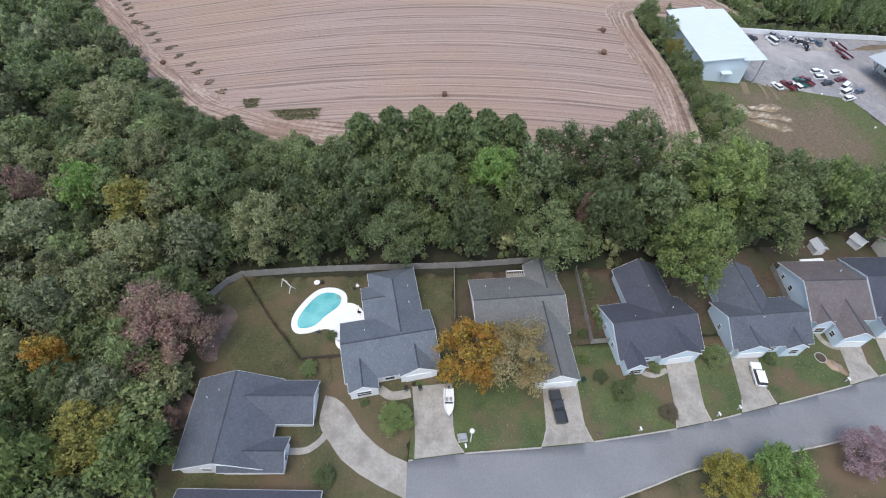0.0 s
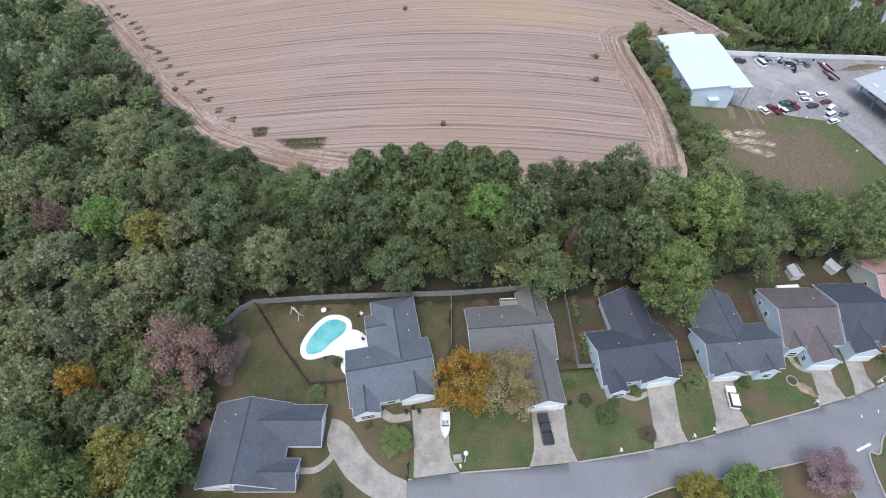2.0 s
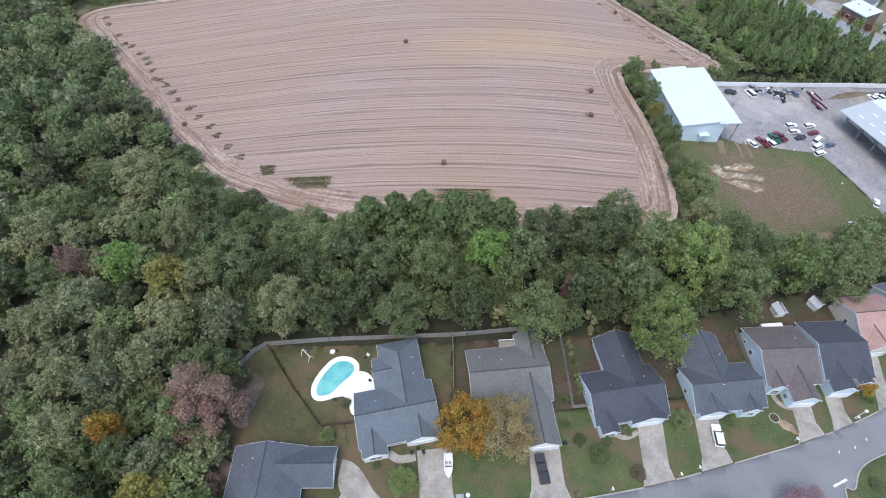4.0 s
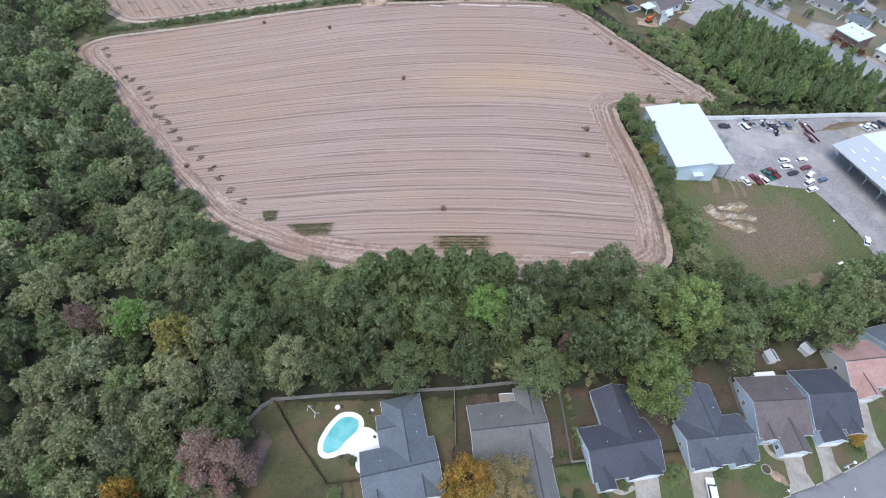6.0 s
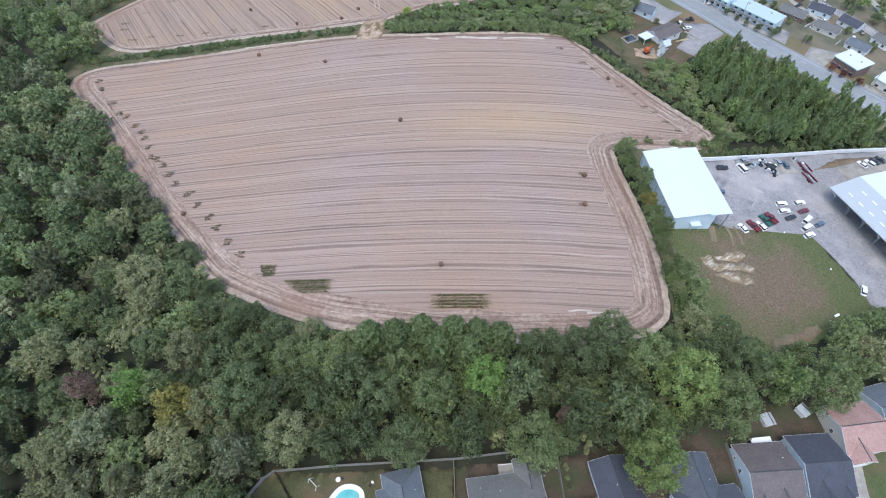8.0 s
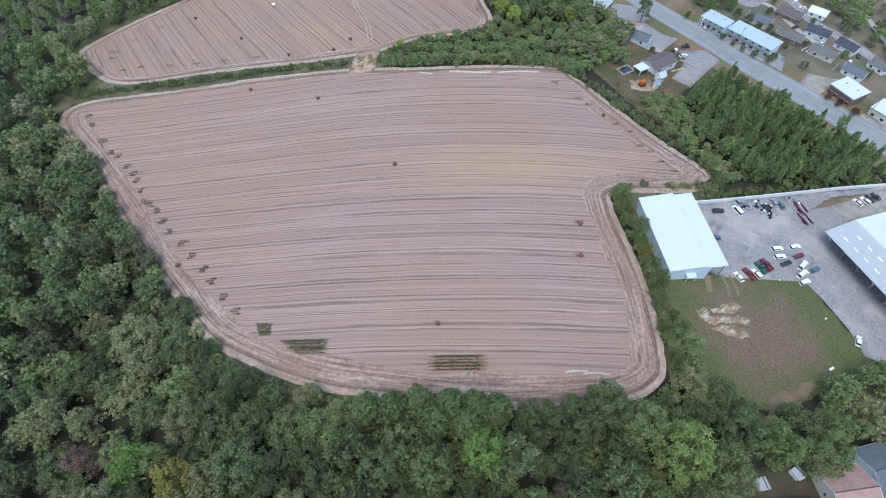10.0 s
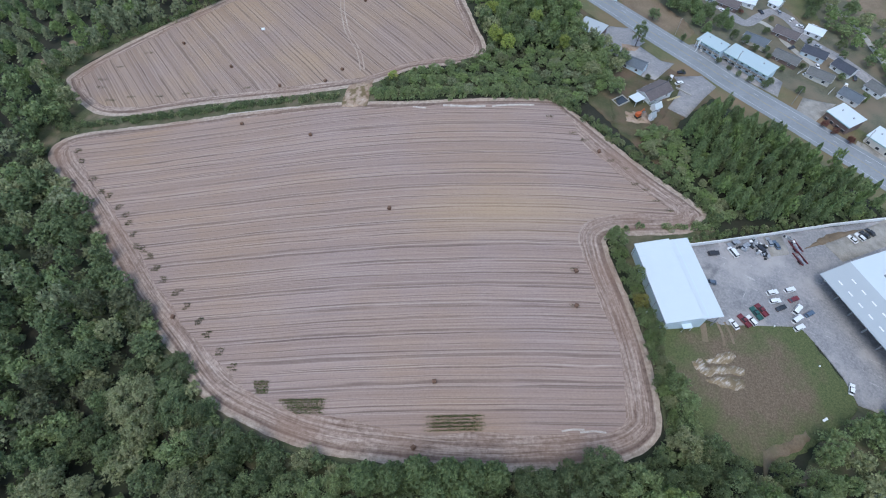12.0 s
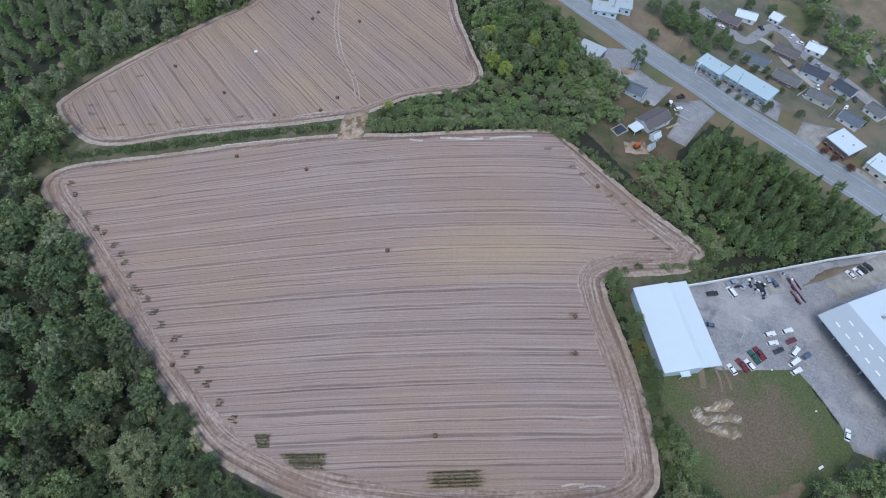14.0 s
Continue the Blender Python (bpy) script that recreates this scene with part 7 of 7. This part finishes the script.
sheet("motel_parking", [(125, 288), (135, 276), (152, 257), (158, 250), (164, 260), (142, 292)], 0.05, M["old_asphalt"], "asphalt parking by the long white-roofed buildings", "yard")
sheet("works_yard", [(78, 233), (88, 228), (96, 231), (104, 240), (110, 250), (96, 262), (80, 256)], 0.04, M["grass"], "rough grassy works yard", "yard", ragged=0.9)
sheet("works_dirt", [(85, 240.5), (94, 240), (95, 233), (84, 234)], 0.05, M["bare_earth"], "tan bare earth round a digging machine", "ground", ragged=0.9)
sheet("bare_bed", [(91.9, 288.5), (101.8, 286.5), (98, 283), (92, 283)], 0.058, M["bare_earth"], "reddish bare earth bed under a pine", "ground", ragged=0.6)
sheet("town_ground", [(60, 420), (100, 345), (126, 300), (150, 270), (186, 214), (205, 180), (262, 190), (280, 320), (200, 430)], 0.02, M["town_grass"], "brownish grass between the far houses", "ground", ragged=0.9)
sheet("far_lawn", [(183, 340), (202, 336), (200, 314), (196, 290), (190, 305), (185, 322)], 0.035, M["lot_grass"], "olive green lawn behind the far houses", "lawn", ragged=0.8)
sheet("bare_slope", [(98, 326), (104, 335), (112, 336), (120, 326), (130, 307), (133, 298), (127, 293), (110, 303.5), (99, 316)], 0.037, M["brown_grass"], "dry brown slope above the highway", "ground", ragged=0.9)
ribbon("far_lane", rounded([(208, 320), (212, 303), (213.5, 290), (213.2, 277), (213.6, 262)], False), 2.6, 0.06, M["kerb"], "pale unpaved lane behind the far houses", "road")
sheet("bare_slope", [(210, 345), (215, 333), (218, 318), (222.5, 304), (225.5, 292), (229, 262), (330, 230), (340, 400), (240, 400)], 0.025, M["brown_grass"], "dry brown field behind the far houses", "ground", ragged=0.9)
sheet("dirt_yard", [(134.7, 166.6), (146, 173.3), (161, 174.9), (158.6, 171.8), (146, 169.4)], 0.058, M["brown_grass"], "brown earth strip beside the yard wall", "ground", ragged=0.7)


def flat_block(x, y, turn, w, d, hgt, roof, wall, label, name="building", rows=1, doors=0, slope=0.5):
    """A box building under a slightly sloping roof; with two rows it has an upper walkway."""
    root = thing(name, pose(x, y, 0, 0, 0, turn), label, "building", "buildings by the highway")
    part("wall", boxed(-w / 2, w / 2, -d / 2, d / 2, -3.0, hgt), wall, root)
    deep = 1.5 if rows == 2 else 0.0
    bm = bmesh.new()
    vs = box(bm, -w / 2 - 0.4, w / 2 + 0.4, -d / 2 - 0.4 - deep, d / 2 + 0.4, hgt, hgt + 0.25)
    for v in vs:
        v.co.z += slope if v.co.y > 0 else 0
    part("roof", bm, roof, root)
    part("fascia", boxed(-w / 2 - 0.42, w / 2 + 0.42, -d / 2 - 0.48 - deep, -d / 2 - 0.41 - deep, hgt - 0.15, hgt + 0.3), M["fascia_green"], root, "pale green roof edge")
    for k in range(doors):
        for r in range(rows):
            xx, z = -w / 2 + (k + 0.5) * w / doors, 0.9 + r * 2.6
            win = part("window", boxed(xx - 0.75, xx + 0.75, -d / 2 - 0.05, -d / 2 + 0.02, z, z + 1.2), M["glass"], root)
            part("frame", boxed(xx - 0.85, xx + 0.85, -d / 2 - 0.08, -d / 2 - 0.03, z + 1.2, z + 1.32), M["white"], win)
    if rows == 2:
        part("walkway", boxed(-w / 2, w / 2, -d / 2 - deep, -d / 2, 2.6, 2.78), M["concrete"], root, "grey upper walkway")
        part("railing", boxed(-w / 2, w / 2, -d / 2 - deep - 0.04, -d / 2 - deep + 0.02, 3.6, 3.68), M["white"], root, "white walkway rail")
        for k in range(doors + 1):
            xx = -w / 2 + k * w / doors
            part("post", boxed(xx - 0.08, xx + 0.08, -d / 2 - deep - 0.08, -d / 2 - deep + 0.08, 0, hgt), M["white"], root)
    for k in range(2):
        part("roof_vent", boxed(-w / 4 + k * w / 2 - 0.3, -w / 4 + k * w / 2 + 0.3, 0.6, 1.2, hgt + 0.2, hgt + 0.95, 0.05), M["steel"], root)
    return root


M["blue_roof"] = plain("pale_blue_metal_roof", (0.44, 0.53, 0.56), 0.5, 0.0, 0.12, 0.4)
M["fascia_green"] = plain("pale_green_trim", (0.4, 0.55, 0.52), 0.6)
flat_block(136.6, 283.8, -53, 13, 6.0, 5.2, M["blue_roof"], M["siding"], "two-storey white-roofed building beside the highway", rows=2, doors=4)
flat_block(150.6, 270.4, -52, 23.5, 7.5, 5.4, M["blue_roof"], M["siding"], "long two-storey white-roofed building with railed walkways", rows=2, doors=6)
flat_block(90.6, 330.6, -16, 13, 7.5, 3.0, M["grey_roof"], M["siding"], "low pale building with a flat grey roof", doors=3)
flat_block(99.6, 333.8, -16, 12, 8, 3.4, M["grey_roof"], M["siding"], "low pale annex beside a flat-roofed building", doors=3)
flat_block(76.6, 296.2, -40, 12, 9, 3.4, M["grey_roof"], M["brick"], "low building with a pale flat roof")
flat_block(177.4, 231.6, -65, 12, 10, 4.6, M["metal_roof"], M["brick"], "brick store with a white metal roof", doors=4)
flat_block(187.0, 216.6, -58, 13, 9, 4.0, M["metal_roof"], M["cream"], "low store with a white roof", doors=3)


def small_house(x, y, turn, w, d, roof, wall, label):
    root = thing("house", pose(x, y, 0, 0, 0, turn), label, "house", "far houses")
    w, d = 0.8 * w, 0.78 * d
    gable(root, -w / 2, w / 2, -d / 2, d / 2, "x", 2.7, 1.8, wall, roof, 0.4)
    for s in (-w / 4, w / 4):
        opening(root, "window", s, -d / 2 - 0.02, 1.0, 1.3, 1.2, "-y")


small_house(94.6, 271.1, -38, 14, 8.5, M["roof_slate"], M["siding"], "pale house with a slate blue roof by the highway")
small_house(100.4, 251.6, 30, 17, 10.5, M["roof_brown"], M["white"], "white workshop house with a dark brown roof")
small_house(98.7, 241.6, 30, 4.2, 3.8, M["metal_roof"], M["white"], "small white shed in the works yard")
small_house(95.5, 235.7, 30, 2.6, 2.2, M["grey_roof"], M["white"], "tiny pale hut in the works yard")
port = thing("carport", pose(91.0, 246.8, 0, 0, 0, 30), "open white flat-roofed carport beside a workshop", "carport")
part("roof", boxed(-2.8, 2.8, -2.4, 2.4, 2.5, 2.7, 0.03), M["metal_roof"], port)
for q in ((-2.6, -2.2), (2.6, -2.2), (-2.6, 2.2), (2.6, 2.2)):
    part("post", boxed(q[0] - 0.08, q[0] + 0.08, q[1] - 0.08, q[1] + 0.08, 0, 2.5), M["white"], port)
for k in range(6):
    pal = thing("pallet", pose(106.6 + k * 1.15, 248.2 + k * 0.5, 0.05, 0, 0, 25), "yellowish wooden pallet on the grass", "pallet", "row of pallets")
    part("top_boards", boxed(-0.4, 0.4, -0.5, 0.5, 0.12, 0.2), M["hay_pale"], pal)
    for e in (-0.35, 0.35):
        part("runner", boxed(e - 0.05, e + 0.05, -0.5, 0.5, 0, 0.12), M["hay_pale"], pal)
ribbon("low_wall", [(112.5, 256.7), (118.2, 251.5)], 0.5, 0.6, M["kerb"], "low pale wall beside the forecourt", "wall", 0.7)
pit = thing("settling_tank", pose(84.0, 247.0, 0, 0, 0, 30), "open concrete tank with dark water in the works yard", "tank")
for a in ((-3.2, 3.2, -2.4, -2.1, 0, 0.7), (-3.2, 3.2, 2.1, 2.4, 0, 0.7), (-3.2, -2.9, -2.1, 2.1, 0, 0.7), (2.9, 3.2, -2.1, 2.1, 0, 0.7)):
    part("tank_wall", boxed(*a), M["kerb"], pit)
part("dark_water", boxed(-2.9, 2.9, -2.1, 2.1, 0, 0.3), M["glass"], pit, "dark still water")
FAR_HOUSES = [(156.7, 321, -42, 14.5, "roof_brown", "brick", "brown-roofed brick"), (166.5, 323.5, -30, 13, "metal_roof", "white", "white-roofed"), (181.3, 320, -50, 7, "metal_roof", "white", "small white-roofed"),
              (177.2, 293.5, -43, 15.5, "roof_brown", "brick", "long brown-roofed brick"), (160.5, 289, -41, 15, "roof_slate", "cream", "slate-roofed"), (191.3, 294, -41, 11, "metal_roof", "white", "white-roofed"),
              (184.6, 277.5, -41, 14.5, "roof_dark", "siding", "dark-roofed"), (170.5, 275, -45, 15.5, "roof_grey", "brick", "grey-roofed brick"), (193, 265.5, -58, 13, "roof_dark", "white", "dark-roofed"),
              (180.5, 261.5, -40, 14.5, "roof_grey", "cream", "grey-roofed"), (187.6, 246.4, -52, 12.5, "roof_slate", "white", "slate-roofed"), (200, 250, -62, 11, "roof_grey", "white", "grey-roofed")]
for x, y, turn, w, roof, wall, word in FAR_HOUSES:
    small_house(x, y, turn, w, 9.2, M[roof], M[wall], f"{word} house beyond the highway")
ribbon("far_street", rounded([(146, 334), (152, 322), (160.5, 306), (170, 310.5), (178, 315), (183, 310), (185.5, 303), (188, 288), (197, 272), (206, 246)], False), 5.5, 0.05, M["old_asphalt"], "far residential lane", "road")
ribbon("far_drive", rounded([(166, 308), (170.6, 305.2), (174.5, 297.7), (176.3, 287.6), (183, 270)], False), 2.6, 0.045, M["kerb"], "pale concrete drive", "driveway")
for k, (x, y) in enumerate(((185, 306), (181, 313.5), (187, 300.5), (177, 284), (183.5, 269.5), (189.5, 284), (176.5, 264.5), (196, 259.5), (152, 317), (148, 326), (190, 255), (172, 314), (193.5, 300))):
    car(x, y, 40 + k * 55, M[("white_paint", "silver_paint", "white_paint", "dark_paint")[k % 4]], f"{('white', 'silver', 'white', 'black')[k % 4]} car parked by the far houses", "car", "car", "cars by the far houses")
fence([(172.8, 265.3), (178.2, 268.6)], 1.3, "white board fence between far yards", board=0.5, mat="white")
fence([(180.5, 250.3), (184.7, 254)], 1.3, "white board fence between far yards", board=0.5, mat="white")
for x, y, r, hgt, tone in ((111.8, 308.6, 3.4, 6, "d"), (123.8, 290.8, 1.6, 4.5, "d"), (137.5, 274.5, 1.7, 3.6, "d"), (141.2, 269.4, 1.4, 2.6, "d"), (144.3, 264.8, 1.6, 3.2, "d"), (148.2, 260.4, 1.9, 3.8, "d"), (153.5, 256.5, 2.2, 4, "d"), (156.8, 258.5, 2.2, 4, "d"),
                           (168, 252, 2.4, 4, "d"), (169.3, 230, 2.0, 3.6, "x"), (171.7, 225.4, 2.0, 3.4, "x"), (175.5, 219.7, 2.0, 3.6, "x"), (161, 314, 1.5, 2.6, "x"), (197.8, 313.8, 5, 9, "d"), (192.8, 306.4, 4, 7, "d"), (180.1, 325.8, 3.4, 6, "d"),
                           (174, 306, 1.6, 3, "g"), (168, 296, 2.0, 4, "d"), (186, 287, 1.8, 3.6, "g"), (176, 269, 1.6, 3, "d"), (189, 259, 2.0, 4, "g"), (196, 274, 2.2, 5, "d"), (163, 281.5, 1.8, 4, "d"), (154.5, 288, 2.4, 6, "d"), (150, 292, 2.4, 6, "d"), (192, 244, 2.4, 5, "g"), (147, 318, 2.2, 5, "d"), (140, 330, 3, 7, "g"), (170, 331, 3, 7, "d"), (166, 268, 1.8, 3, "g"), (163, 277, 1.6, 3, "d"), (158, 283, 2.2, 4, "d"), (198, 281, 3, 6, "g"), (118.2, 267.6, 1.2, 1.8, "u"), (100, 262.5, 1.6, 2.4, "u"), (110, 262, 1.4, 2, "u")):
    tree(x, y, hgt, r, tone, "broad", "roadside trees", "by the highway")
tree(98.6, 286.4, 13, 4.4, "d", "sparse", "roadside trees", "standing alone by the highway")
dg = thing("excavator", pose(89.8, 237.2, 0.05, 0, 0, 30), "orange digging machine on a grassy yard", "excavator")
part("track_base", boxed(-1.4, 1.4, -1.1, 1.1, 0, 0.7, 0.1), M["black"], dg)
part("cab", boxed(-1.1, 0.9, -0.9, 0.9, 0.7, 2.4, 0.12), M["orange_paint"], dg)
part("boom", tubed((0.8, 0.3, 1.6), (3.2, 0.3, 2.9), 0.25, 0.18, 6), M["orange_paint"], dg)
part("arm", tubed((3.2, 0.3, 2.9), (4.0, 0.3, 0.9), 0.18, 0.12, 6), M["orange_paint"], dg)
part("bucket", boxed(3.7, 4.4, -0.1, 0.7, 0.3, 1.0, 0.08), M["steel"], dg)
sign = thing("road_sign", pose(129.4, 283.8, 0.0, 0, 0, 40), "tall white roadside sign post beside the parking", "sign")
part("pole", tubed((0, 0, 0), (0, 0, 5.5), 0.25, 0.2), M["white"], sign)
part("panel", boxed(-1.1, 1.1, -0.15, 0.15, 4.2, 6.2, 0.05), M["white"], sign)


def utility_pole(x, y, turn):
    root = thing("utility_pole", pose(x, y, 0, 0, 0, turn), "weathered wooden utility pole by the highway", "utility pole", "utility poles")
    part("pole", tubed((0, 0, 0), (0, 0, 9.5), 0.17, 0.11), M["wood"], root)
    part("cross_arm", boxed(-1.1, 1.1, -0.08, 0.08, 8.7, 8.9), M["wood"], root)
    for k in (-0.95, 0.0, 0.95):
        part("insulator", tubed((k, 0, 8.9), (k, 0, 9.15), 0.07, 0.05, 6), M["steel"], root)


for i, q in enumerate(beside(road, 8.2)):
    if 8 < i < 56 and i % 7 == 0:
        utility_pole(q.x, q.y, 40)


def bin_(x, y):
    root = thing("wheeled_bin", pose(x, y, 0.05, 0, 0, 20), "dark green wheeled bin beside a garage", "bin", "bins")
    part("body", boxed(-0.3, 0.3, -0.35, 0.35, 0.1, 1.0, 0.05), M["green_paint"], root)
    part("lid", boxed(-0.33, 0.33, -0.38, 0.38, 1.0, 1.07, 0.02), M["black"], root)
    for k in (-0.28, 0.28):
        part("wheel", tubed((k - 0.04, 0.3, 0.12), (k + 0.04, 0.3, 0.12), 0.12, 0.12, 8), M["black"], root)


for q in ((-3.2, 36.2), (25.6, 38.6), (-5.6, 36.0), (47.9, 45.4)):
    bin_(*q)
